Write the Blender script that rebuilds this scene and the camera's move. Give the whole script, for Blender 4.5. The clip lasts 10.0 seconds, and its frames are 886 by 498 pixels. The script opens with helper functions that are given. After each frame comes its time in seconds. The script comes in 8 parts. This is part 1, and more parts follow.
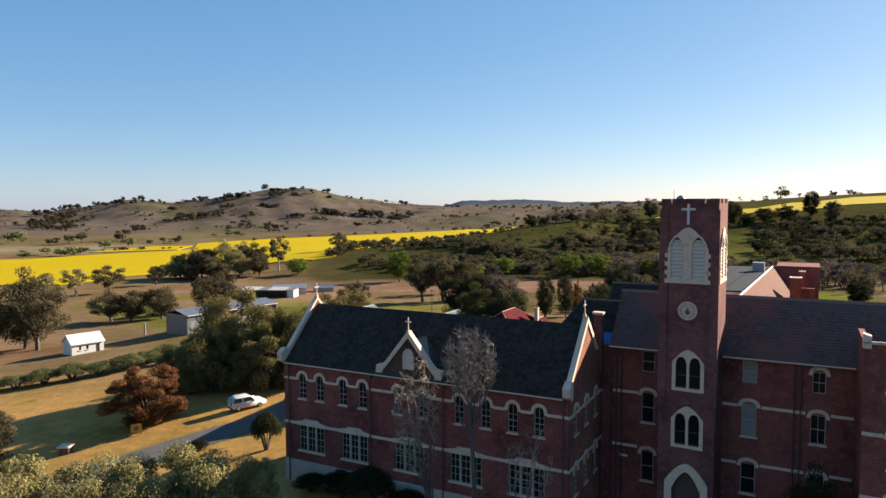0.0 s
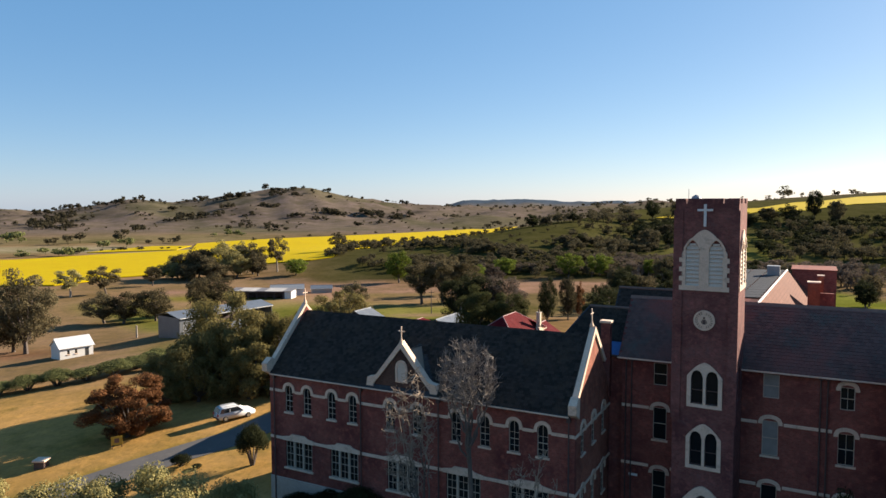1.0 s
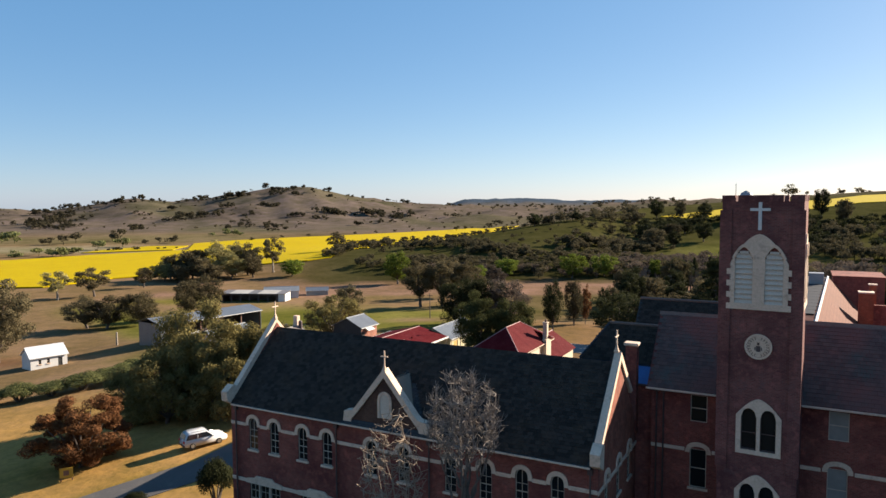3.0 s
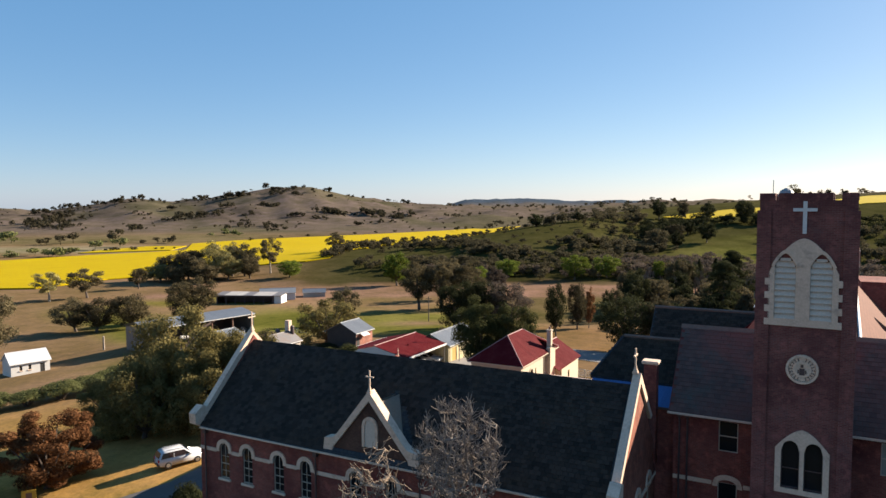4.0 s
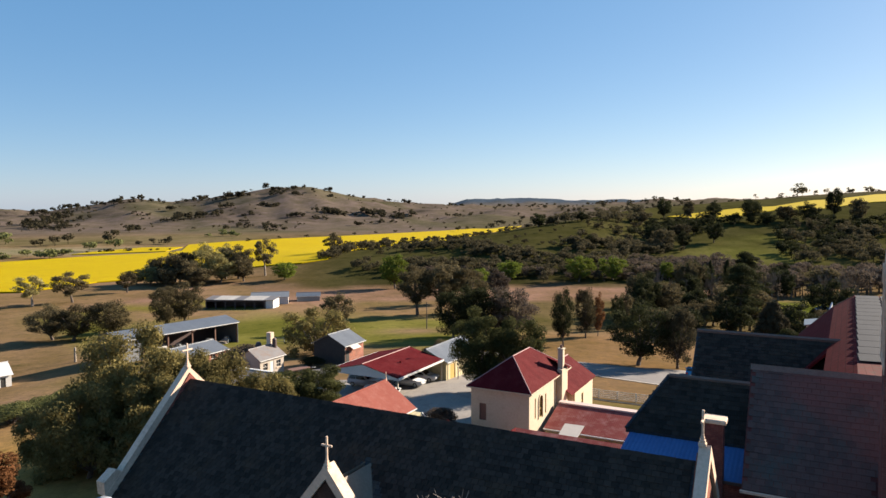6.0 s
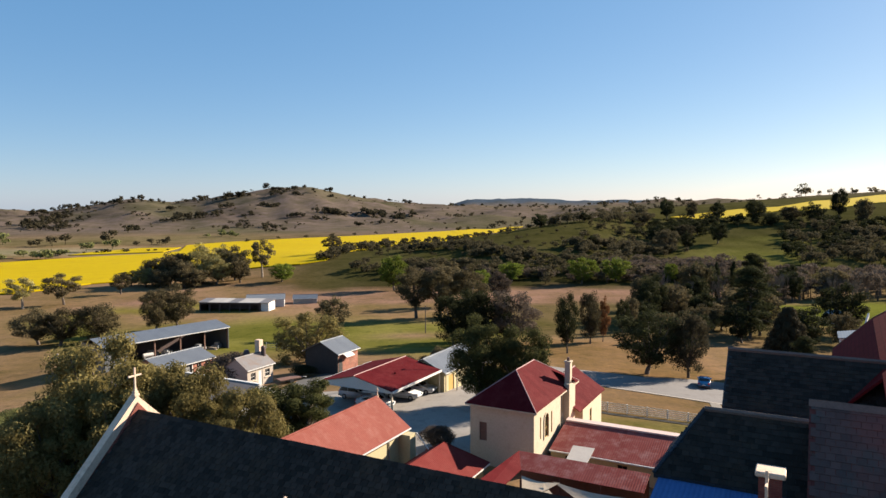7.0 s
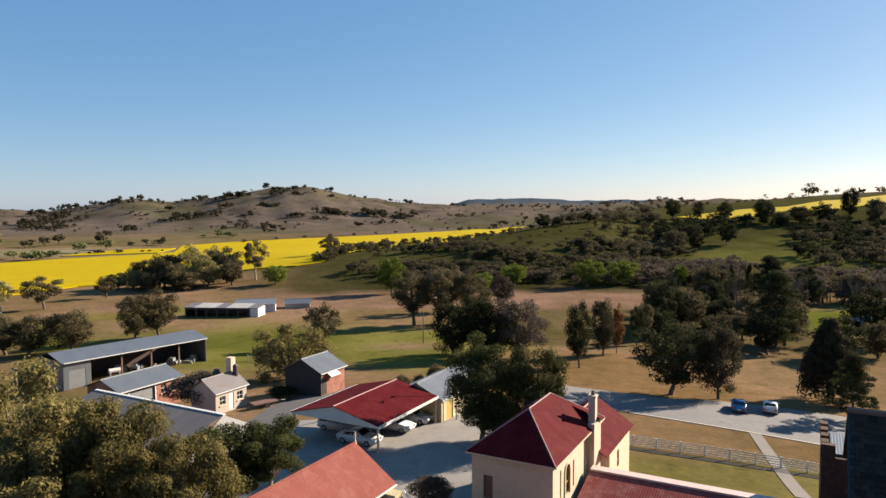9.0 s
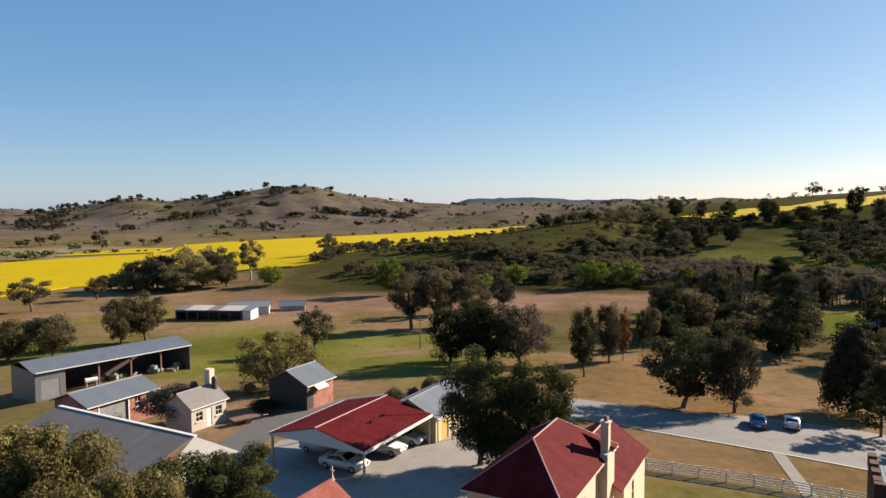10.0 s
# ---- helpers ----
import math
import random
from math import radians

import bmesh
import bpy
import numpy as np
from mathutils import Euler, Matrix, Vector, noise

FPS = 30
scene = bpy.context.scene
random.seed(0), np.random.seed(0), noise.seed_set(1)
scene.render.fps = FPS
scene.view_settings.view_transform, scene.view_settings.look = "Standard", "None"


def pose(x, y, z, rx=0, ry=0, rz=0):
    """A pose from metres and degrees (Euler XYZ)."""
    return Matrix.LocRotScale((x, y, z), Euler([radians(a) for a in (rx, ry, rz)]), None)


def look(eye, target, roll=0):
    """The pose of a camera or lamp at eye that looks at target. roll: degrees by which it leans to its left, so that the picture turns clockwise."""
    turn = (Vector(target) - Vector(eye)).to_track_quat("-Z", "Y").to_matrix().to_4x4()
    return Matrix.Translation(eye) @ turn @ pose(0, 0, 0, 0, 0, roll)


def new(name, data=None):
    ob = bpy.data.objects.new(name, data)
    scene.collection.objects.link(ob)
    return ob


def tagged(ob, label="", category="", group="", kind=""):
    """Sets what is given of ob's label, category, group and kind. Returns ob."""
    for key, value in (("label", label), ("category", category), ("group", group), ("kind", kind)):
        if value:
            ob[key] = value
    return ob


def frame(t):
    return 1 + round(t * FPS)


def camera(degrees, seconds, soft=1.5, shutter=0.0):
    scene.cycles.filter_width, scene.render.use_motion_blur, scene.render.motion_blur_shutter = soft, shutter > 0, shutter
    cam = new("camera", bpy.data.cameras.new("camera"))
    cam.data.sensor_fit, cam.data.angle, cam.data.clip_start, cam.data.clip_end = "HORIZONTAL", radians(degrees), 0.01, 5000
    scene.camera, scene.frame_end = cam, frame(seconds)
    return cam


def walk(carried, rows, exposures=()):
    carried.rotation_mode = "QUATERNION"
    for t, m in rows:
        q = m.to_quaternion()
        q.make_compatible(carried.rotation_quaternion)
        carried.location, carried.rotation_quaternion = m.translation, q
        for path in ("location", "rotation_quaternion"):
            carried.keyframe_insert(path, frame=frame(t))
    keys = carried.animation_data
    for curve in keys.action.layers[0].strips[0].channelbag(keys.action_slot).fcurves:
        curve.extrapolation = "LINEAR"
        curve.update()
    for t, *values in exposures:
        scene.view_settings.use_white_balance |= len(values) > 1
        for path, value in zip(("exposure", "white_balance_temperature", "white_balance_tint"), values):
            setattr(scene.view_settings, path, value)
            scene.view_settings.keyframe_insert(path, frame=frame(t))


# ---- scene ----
cam = camera(65.7, 10.0)
# seconds, eye, target, roll
PATH = [
    (0, (-0.533, -1.376, 24.139), (-0.524, 0.62, 24.007), -0.2),
    (0.5, (-0.254, 0.679, 24.158), (-0.246, 2.674, 24.025), -0.2),
    (1, (-0.091, 2.935, 24.183), (-0.085, 4.93, 24.05), -0.2),
    (1.5, (0.119, 5.151, 24.202), (0.125, 7.147, 24.067), -0.2),
    (2, (0.239, 7.589, 24.222), (0.243, 9.585, 24.087), -0.3),
    (2.5, (0.39, 10.033, 24.179), (0.393, 12.028, 24.043), -0.3),
    (4, (0.996, 18.246, 24.048), (0.996, 20.241, 23.913), -0.2),
    (4.5, (1.222, 21.042, 24.012), (1.221, 23.037, 23.876), -0.2),
    (5, (1.425, 23.838, 24.009), (1.424, 25.833, 23.874), -0.2),
    (5.5, (1.537, 26.704, 24.046), (1.535, 28.7, 23.91), -0.3),
    (7, (2.054, 35.526, 24.023), (2.047, 37.521, 23.888), -0.3),
    (7.5, (2.212, 38.744, 23.848), (2.204, 40.74, 23.714), -0.3),
    (8, (2.198, 41.97, 23.844), (2.189, 43.965, 23.71), -0.3),
    (8.5, (2.276, 45.266, 23.8), (2.267, 47.261, 23.665), -0.3),
    (9, (2.51, 48.625, 23.79), (2.499, 50.621, 23.655), -0.3),
    (9.5, (2.831, 52.095, 23.789), (2.819, 54.09, 23.653), -0.3),
    (10, (3.11, 55.548, 23.773), (3.097, 57.543, 23.636), -0.3),
]
walk(cam, [(t, look(e, a, r)) for t, e, a, r in PATH], [(0.0, 1.67, 6500, 9), (4.5, 1.66, 6500, 9), (7.5, 1.59, 6500, 9), (10.0, 1.52, 6500, 9)])

# ---------------------------------------------------------------- light
SUN = Vector((0.790, 0.475, 0.390)).normalized()
world = bpy.data.worlds.new("sky")
scene.world = world
world.use_nodes = True
wn = world.node_tree
sky = wn.nodes.new("ShaderNodeTexSky")
sky.sky_type = "NISHITA"
sky.sun_disc = False
sky.sun_elevation = math.asin(SUN.z)
sky.sun_rotation = math.atan2(SUN.x, SUN.y)  # clockwise from north
sky.altitude = 300
sky.air_density = 0.8
sky.dust_density = 0.3
sky.ozone_density = 2.5
# thin high haze: the sky's own gradient softened, over an even blue
soft_sky = wn.nodes.new("ShaderNodeMix")
soft_sky.data_type, soft_sky.blend_type = "RGBA", "MULTIPLY"
soft_sky.inputs[0].default_value = 1.0
soft_sky.inputs[7].default_value = (0.690, 0.562, 0.440, 1)
wn.links.new(sky.outputs[0], soft_sky.inputs[6])
haze = wn.nodes.new("ShaderNodeMix")
haze.data_type, haze.blend_type = "RGBA", "ADD"
haze.inputs[0].default_value = 1.0
haze.inputs[7].default_value = (0.20, 1.12, 2.58, 1)
wn.links.new(soft_sky.outputs[2], haze.inputs[6])
wn.links.new(haze.outputs[2], wn.nodes["Background"].inputs[0])
wn.nodes["Background"].inputs[1].default_value = 0.05
sun_data = bpy.data.lights.new("sun", "SUN")
sun_data.energy, sun_data.angle, sun_data.color = 5.0, radians(0.5), (1.0, 0.85, 0.68)
sun = new("sun", sun_data)
sun.matrix_world = look((60, -30, 80), Vector((60, -30, 80)) - SUN)


# ---------------------------------------------------------------- materials
def nodes_of(name):
    m = bpy.data.materials.new(name)
    m.use_nodes = True
    t = m.node_tree
    return m, t, t.nodes["Principled BSDF"]


def nd(t, kind, **kw):
    n = t.nodes.new(kind)
    for key, value in kw.items():
        n.inputs[key.replace("_", " ")].default_value = value
    return n


def mixc(t, fac, a, b, mode="MIX"):
    n = t.nodes.new("ShaderNodeMix")
    n.data_type, n.blend_type = "RGBA", mode
    for socket, value in ((n.inputs[0], fac), (n.inputs[6], a), (n.inputs[7], b)):
        if isinstance(value, bpy.types.NodeSocket):
            t.links.new(value, socket)
        elif isinstance(value, (int, float)):
            socket.default_value = value
        else:
            socket.default_value = (*value, 1)
    return n.outputs[2]


def ramp(t, src, lo, hi):
    n = t.nodes.new("ShaderNodeMapRange")
    n.inputs[1].default_value, n.inputs[2].default_value = lo, hi
    t.links.new(src, n.inputs[0])
    return n.outputs[0]


def noise_of(t, vec, scale, detail=4.0, rough=0.6):
    n = nd(t, "ShaderNodeTexNoise", Scale=scale, Detail=detail, Roughness=rough)
    t.links.new(vec, n.inputs["Vector"])
    return n.outputs[0]


def bump_to(t, b, height, strength, dist=0.02):
    n = nd(t, "ShaderNodeBump", Strength=strength, Distance=dist)
    t.links.new(height, n.inputs["Height"])
    t.links.new(n.outputs[0], b.inputs["Normal"])


def coords(t, kind="Object"):
    return t.nodes.new("ShaderNodeTexCoord").outputs[kind]


def plain(name, a, b, big=0.4, fine=9.0, rough=0.8, metal=0.0, bump=0.15, stain=None, vary=0.0):
    """Two tones at two scales with fine relief."""
    m, t, p = nodes_of(name)
    v = coords(t)
    n1, n2 = noise_of(t, v, big), noise_of(t, v, fine, 5)
    c = mixc(t, ramp(t, n1, 0.3, 0.7), a, b)
    c = mixc(t, 0.35, c, mixc(t, ramp(t, n2, 0.3, 0.7), [x * 0.75 for x in a], [min(1, x * 1.2) for x in b]))
    if stain:
        n3 = noise_of(t, v, big * 2.7, 6, 0.7)
        c = mixc(t, ramp(t, n3, 0.52, 0.75), c, stain)
    if vary:
        r = t.nodes.new("ShaderNodeObjectInfo").outputs["Random"]
        hs = nd(t, "ShaderNodeHueSaturation")
        t.links.new(ramp(t, r, -1.0 / vary + 1, 1.0 / vary + 1), hs.inputs["Value"])
        mr = t.nodes.new("ShaderNodeMapRange")
        mr.inputs[3].default_value, mr.inputs[4].default_value = 1 - vary, 1 + vary
        t.links.new(r, mr.inputs[0])
        t.links.new(mr.outputs[0], hs.inputs["Value"])
        t.links.new(c, hs.inputs["Color"])
        c = hs.outputs[0]
    t.links.new(c, p.inputs["Base Color"])
    p.inputs["Roughness"].default_value, p.inputs["Metallic"].default_value = rough, metal
    if bump:
        bump_to(t, p, n2, bump)
    return m


def brickwork(name, a, b, mortar, size=1.0):
    m, t, p = nodes_of(name)
    v = coords(t)
    sep = t.nodes.new("ShaderNodeSeparateXYZ")
    t.links.new(v, sep.inputs[0])
    add = t.nodes.new("ShaderNodeMath")
    t.links.new(sep.outputs[0], add.inputs[0])
    t.links.new(sep.outputs[1], add.inputs[1])
    com = t.nodes.new("ShaderNodeCombineXYZ")
    t.links.new(add.outputs[0], com.inputs[0])
    t.links.new(sep.outputs[2], com.inputs[1])
    br = nd(t, "ShaderNodeTexBrick", Scale=1.0)
    br.inputs["Color1"].default_value, br.inputs["Color2"].default_value = (*a, 1), (*b, 1)
    br.inputs["Mortar"].default_value = (*mortar, 1)
    br.inputs["Brick Width"].default_value, br.inputs["Row Height"].default_value = 0.24 * size, 0.085 * size
    br.inputs["Mortar Size"].default_value = 0.007 * size
    t.links.new(com.outputs[0], br.inputs["Vector"])
    n1, n2 = noise_of(t, v, 0.35, 5, 0.65), noise_of(t, v, 2.3, 5, 0.7)
    c = mixc(t, ramp(t, n1, 0.35, 0.7), br.outputs[0], (a[0] * 0.55, a[1] * 0.62, a[2] * 0.72))
    c = mixc(t, ramp(t, n2, 0.52, 0.78), c, [min(1, x * 1.35) for x in b])
    n3 = noise_of(t, v, 0.9, 6, 0.75)
    c = mixc(t, ramp(t, n3, 0.56, 0.75), c, (a[0] * 0.9, a[1] * 1.5, a[2] * 1.7))
    t.links.new(c, p.inputs["Base Color"])
    p.inputs["Roughness"].default_value = 0.9
    p.inputs["Specular IOR Level"].default_value = 0.12
    bump_to(t, p, br.outputs[1], -0.35, 0.01)
    return m


def roofing(name, a, b, along, width=0.3, course=0.2, rough=0.65, moss=None, steep=1.25):
    """Slates or tiles in courses; along: the ridge's axis, 0 or 1."""
    m, t, p = nodes_of(name)
    v = coords(t)
    sep = t.nodes.new("ShaderNodeSeparateXYZ")
    t.links.new(v, sep.inputs[0])
    mul = nd(t, "ShaderNodeMath")
    mul.operation = "MULTIPLY"
    mul.inputs[1].default_value = steep
    t.links.new(sep.outputs[2], mul.inputs[0])
    com = t.nodes.new("ShaderNodeCombineXYZ")
    t.links.new(sep.outputs[along], com.inputs[0])
    t.links.new(mul.outputs[0], com.inputs[1])
    br = nd(t, "ShaderNodeTexBrick", Scale=1.0)
    br.inputs["Color1"].default_value, br.inputs["Color2"].default_value = (*a, 1), (*b, 1)
    br.inputs["Mortar"].default_value = (*[x * 0.4 for x in a], 1)
    br.inputs["Brick Width"].default_value, br.inputs["Row Height"].default_value = width, course
    br.inputs["Mortar Size"].default_value = 0.012
    t.links.new(com.outputs[0], br.inputs["Vector"])
    n1, n2 = noise_of(t, v, 0.5, 5, 0.65), noise_of(t, v, 3.1, 4, 0.7)
    c = mixc(t, ramp(t, n1, 0.4, 0.7), br.outputs[0], [x * 0.7 for x in b])
    if moss:
        c = mixc(t, ramp(t, n2, 0.5, 0.8), c, moss)
    t.links.new(c, p.inputs["Base Color"])
    p.inputs["Roughness"].default_value = rough
    p.inputs["Specular IOR Level"].default_value = 0.03
    bump_to(t, p, br.outputs[1], -0.5, 0.02)
    return m


def sheeting(name, a, b, along, pitch=0.18, rough=0.45, metal=0.0, rust=None, strength=0.6):
    """Corrugated steel whose ribs follow each other along one axis."""
    m, t, p = nodes_of(name)
    v = coords(t)
    sep = t.nodes.new("ShaderNodeSeparateXYZ")
    t.links.new(v, sep.inputs[0])
    com = t.nodes.new("ShaderNodeCombineXYZ")
    t.links.new(sep.outputs[along], com.inputs[0])
    w = nd(t, "ShaderNodeTexWave", Scale=0.314 / pitch * 1.0)
    t.links.new(com.outputs[0], w.inputs["Vector"])
    com2 = t.nodes.new("ShaderNodeCombineXYZ")
    sc = nd(t, "ShaderNodeMath")
    sc.operation = "MULTIPLY"
    sc.inputs[1].default_value = 1.3
    t.links.new(sep.outputs[along], sc.inputs[0])
    t.links.new(sc.outputs[0], com2.inputs[0])
    sheet = t.nodes.new("ShaderNodeTexWhiteNoise")
    fl = nd(t, "ShaderNodeMath")
    fl.operation = "FLOOR"
    t.links.new(sc.outputs[0], fl.inputs[0])
    com3 = t.nodes.new("ShaderNodeCombineXYZ")
    t.links.new(fl.outputs[0], com3.inputs[0])
    t.links.new(com3.outputs[0], sheet.inputs[0])
    n1, n2 = noise_of(t, v, 0.45, 5, 0.6), noise_of(t, v, 5.0, 5, 0.7)
    c = mixc(t, ramp(t, n1, 0.3, 0.7), a, b)
    c = mixc(t, ramp(t, sheet.outputs[0], -0.6, 3.0), c, [x * 0.72 for x in a])
    c = mixc(t, ramp(t, n2, 0.5, 0.95), c, [x * 0.7 for x in a])
    if rust:
        n3 = noise_of(t, v, 0.8, 7, 0.75)
        c = mixc(t, ramp(t, n3, 0.48, 0.68), c, rust)
    t.links.new(c, p.inputs["Base Color"])
    p.inputs["Roughness"].default_value, p.inputs["Metallic"].default_value = rough, metal
    p.inputs["Specular IOR Level"].default_value = 0.5 if metal else 0.02
    bump_to(t, p, w.outputs[1], strength, 0.02)
    return m


def foliage(name, a, b, c3):
    m, t, p = nodes_of(name)
    g = t.nodes.new("ShaderNodeNewGeometry")
    r = g.outputs["Random Per Island"]
    v = coords(t)
    n1 = noise_of(t, v, 4.0, 3)
    ob = t.nodes.new("ShaderNodeObjectInfo").outputs["Random"]
    c = mixc(t, ramp(t, n1, 0.35, 0.65), a, b)
    c = mixc(t, ramp(t, r, 0.4, 1.7), c, c3)
    hs = nd(t, "ShaderNodeHueSaturation")
    mr = t.nodes.new("ShaderNodeMapRange")
    mr.inputs[3].default_value, mr.inputs[4].default_value = 0.72, 1.25
    t.links.new(ob, mr.inputs[0])
    t.links.new(mr.outputs[0], hs.inputs["Value"])
    t.links.new(c, hs.inputs["Color"])
    t.links.new(hs.outputs[0], p.inputs["Base Color"])
    p.inputs["Roughness"].default_value = 0.9
    p.inputs["Specular IOR Level"].default_value = 0.05
    tr = t.nodes.new("ShaderNodeBsdfTranslucent")
    t.links.new(hs.outputs[0], tr.inputs[0])
    mx = t.nodes.new("ShaderNodeMixShader")
    mx.inputs[0].default_value = 0.35
    t.links.new(p.outputs[0], mx.inputs[1])
    t.links.new(tr.outputs[0], mx.inputs[2])
    t.links.new(mx.outputs[0], t.nodes["Material Output"].inputs[0])
    return m


def glass_pane(name, tint, rough=0.06):
    m, t, p = nodes_of(name)
    v = coords(t)
    n = noise_of(t, v, 1.3, 2)
    t.links.new(mixc(t, n, tint, [x * 1.8 for x in tint]), p.inputs["Base Color"])
    p.inputs["Roughness"].default_value = rough
    p.inputs["Specular IOR Level"].default_value = 0.4
    return m


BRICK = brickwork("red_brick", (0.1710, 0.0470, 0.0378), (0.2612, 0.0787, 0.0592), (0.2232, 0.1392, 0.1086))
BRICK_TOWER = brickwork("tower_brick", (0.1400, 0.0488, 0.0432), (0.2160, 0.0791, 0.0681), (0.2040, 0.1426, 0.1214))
# dark brick: the gablet's shadow as well as its dirt is in this colour
BRICK_DARK = brickwork("dark_brown_brick", (0.0775, 0.0432, 0.0322), (0.1125, 0.0600, 0.0437), (0.1250, 0.0900, 0.0690))
# paler copy of the red brick: the east gable's sunlight is in its colour
BRICK_SUNLIT = brickwork("sunlit_gable_brick", (0.24, 0.074, 0.049), (0.34, 0.118, 0.076), (0.30, 0.19, 0.145))
BRICK_OLD = brickwork("old_brick", (0.27, 0.10, 0.065), (0.35, 0.145, 0.10), (0.33, 0.26, 0.22))
STONE = plain("cream_stone", (0.5512, 0.4000, 0.2961), (0.6572, 0.4900, 0.3666), 0.7, 8, 0.85, 0, 0.2, (0.3498, 0.2500, 0.1880))
SASH = plain("cream_sash_paint", (0.36, 0.30, 0.235), (0.44, 0.365, 0.29), 0.8, 10, 0.6)
LOUVRE = plain("louvre_paint", (0.48, 0.41, 0.335), (0.56, 0.475, 0.39), 1.5, 12, 0.7)
SLATE = roofing("slate_roof", (0.034, 0.042, 0.050), (0.056, 0.064, 0.072), 0, 0.3, 0.2, 0.7, (0.07, 0.068, 0.05))
SLATE_SIDE = roofing("slate_roof_side", (0.04, 0.048, 0.058), (0.06, 0.07, 0.08), 1, 0.3, 0.2, 0.6)
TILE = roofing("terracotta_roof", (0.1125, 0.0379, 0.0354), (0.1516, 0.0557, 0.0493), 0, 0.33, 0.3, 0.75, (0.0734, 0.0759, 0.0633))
# one roof's two sides: shade in the flank's colour, sun in the east slope's
TILE_FLANK = roofing("shaded_red_tile_roof", (0.098, 0.010, 0.012), (0.135, 0.017, 0.018), 1, 0.33, 0.3, 0.85)
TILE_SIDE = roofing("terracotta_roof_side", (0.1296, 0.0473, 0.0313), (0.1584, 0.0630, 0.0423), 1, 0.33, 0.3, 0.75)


def piece_cover(name, a, b, c3, rough=0.75, fresh=None):
    """Slates or tiles laid singly: each has a tone of its own."""
    m, t, p = nodes_of(name)
    v = coords(t)
    isl = t.nodes.new("ShaderNodeNewGeometry").outputs["Random Per Island"]
    ob = t.nodes.new("ShaderNodeObjectInfo").outputs["Random"]
    mix = nd(t, "ShaderNodeMath")
    mix.operation = "ADD"
    t.links.new(isl, mix.inputs[0])
    t.links.new(ob, mix.inputs[1])
    fr = nd(t, "ShaderNodeMath")
    fr.operation = "FRACT"
    t.links.new(mix.outputs[0], fr.inputs[0])
    geo = t.nodes.new("ShaderNodeNewGeometry").outputs["Position"]
    n1, n2 = noise_of(t, geo, 0.6, 5, 0.7), noise_of(t, geo, 6.0, 4, 0.7)
    c = mixc(t, fr.outputs[0], a, b)
    c = mixc(t, ramp(t, n1, 0.5, 0.75), c, c3)
    c = mixc(t, ramp(t, n2, 0.55, 0.9), c, [x * 0.6 for x in a])
    if fresh:
        # redder patches: light thrown off the tower, put into the tile colour
        n3 = noise_of(t, geo, 0.23, 4, 0.6)
        c = mixc(t, ramp(t, n3, 0.50, 0.66), c, fresh)
    t.links.new(c, p.inputs["Base Color"])
    p.inputs["Roughness"].default_value = rough
    p.inputs["Specular IOR Level"].default_value = 0.12
    bump_to(t, p, n2, 0.3, 0.01)
    return m


CHIMNEY_BRICK = brickwork("chimney_brick", (0.25, 0.062, 0.032), (0.33, 0.092, 0.048), (0.30, 0.14, 0.09))
FLASHING = plain("pale_flashing", (0.50, 0.37, 0.34), (0.58, 0.45, 0.41), 1, 8, 0.7)
SLATE_PIECE = piece_cover("slate_piece", (0.0168, 0.0141, 0.0119), (0.0462, 0.0353, 0.0286), (0.0575, 0.0392, 0.0259))
TILE_PIECE = piece_cover("tile_piece", (0.0767, 0.0517, 0.0479), (0.1096, 0.0724, 0.0654), (0.0611, 0.0794, 0.0745), 0.75, (0.1486, 0.0674, 0.0587))
RIDGE = plain("ridge_tile", (0.106, 0.073, 0.060), (0.159, 0.113, 0.093), 2, 10, 0.85)
WHITE_PAINT = plain("white_paint", (0.527, 0.518, 0.497), (0.595, 0.586, 0.565), 0.8, 10, 0.55)
CREAM_WALL = plain("cream_render", (0.451, 0.381, 0.279), (0.490, 0.417, 0.312), 0.5, 6, 0.85, 0, 0.15, (0.398, 0.325, 0.232))
YELLOW_WALL = plain("yellow_boards", (0.411, 0.345, 0.192), (0.445, 0.378, 0.225), 0.5, 6, 0.75)
OCHRE = plain("ochre_window", (0.365, 0.218, 0.040), (0.411, 0.265, 0.066), 1.2, 9, 0.7)
BROWN_PAINT = plain("brown_joinery", (0.133, 0.066, 0.047), (0.173, 0.093, 0.066), 1.2, 9, 0.7)
DARK_IN = plain("dark_interior", (0.02, 0.02, 0.022), (0.035, 0.033, 0.03), 1, 5, 0.9)
PANE = glass_pane("window_glass", (0.008, 0.009, 0.011))
PANE_BLIND = glass_pane("window_blind_glass", (0.150, 0.147, 0.140), 0.3)
ZINC = sheeting("galvanised_sheet", (0.144, 0.156, 0.175), (0.185, 0.199, 0.215), 0, 0.2, 0.42, 0.35, None, 0.4)
PALE_IRON = sheeting("pale_iron", (0.36, 0.34, 0.32), (0.46, 0.44, 0.42), 0, 0.2, 0.6, 0.0, None, 0.3)
ZINC_Y = sheeting("galvanised_sheet_y", (0.144, 0.156, 0.175), (0.185, 0.199, 0.215), 1, 0.2, 0.42, 0.35, None, 0.4)
OLD_ZINC = sheeting("old_iron_roof", (0.1521, 0.1453, 0.1490), (0.2031, 0.1923, 0.1923), 0, 0.2, 0.6, 0.2, (0.1521, 0.1096, 0.0883), 0.5)
RED_IRON_Y = sheeting("red_iron_y", (0.0784, 0.0077, 0.0101), (0.1069, 0.0126, 0.0148), 1, 0.2, 0.7, 0.0, (0.1010, 0.0174, 0.0185))
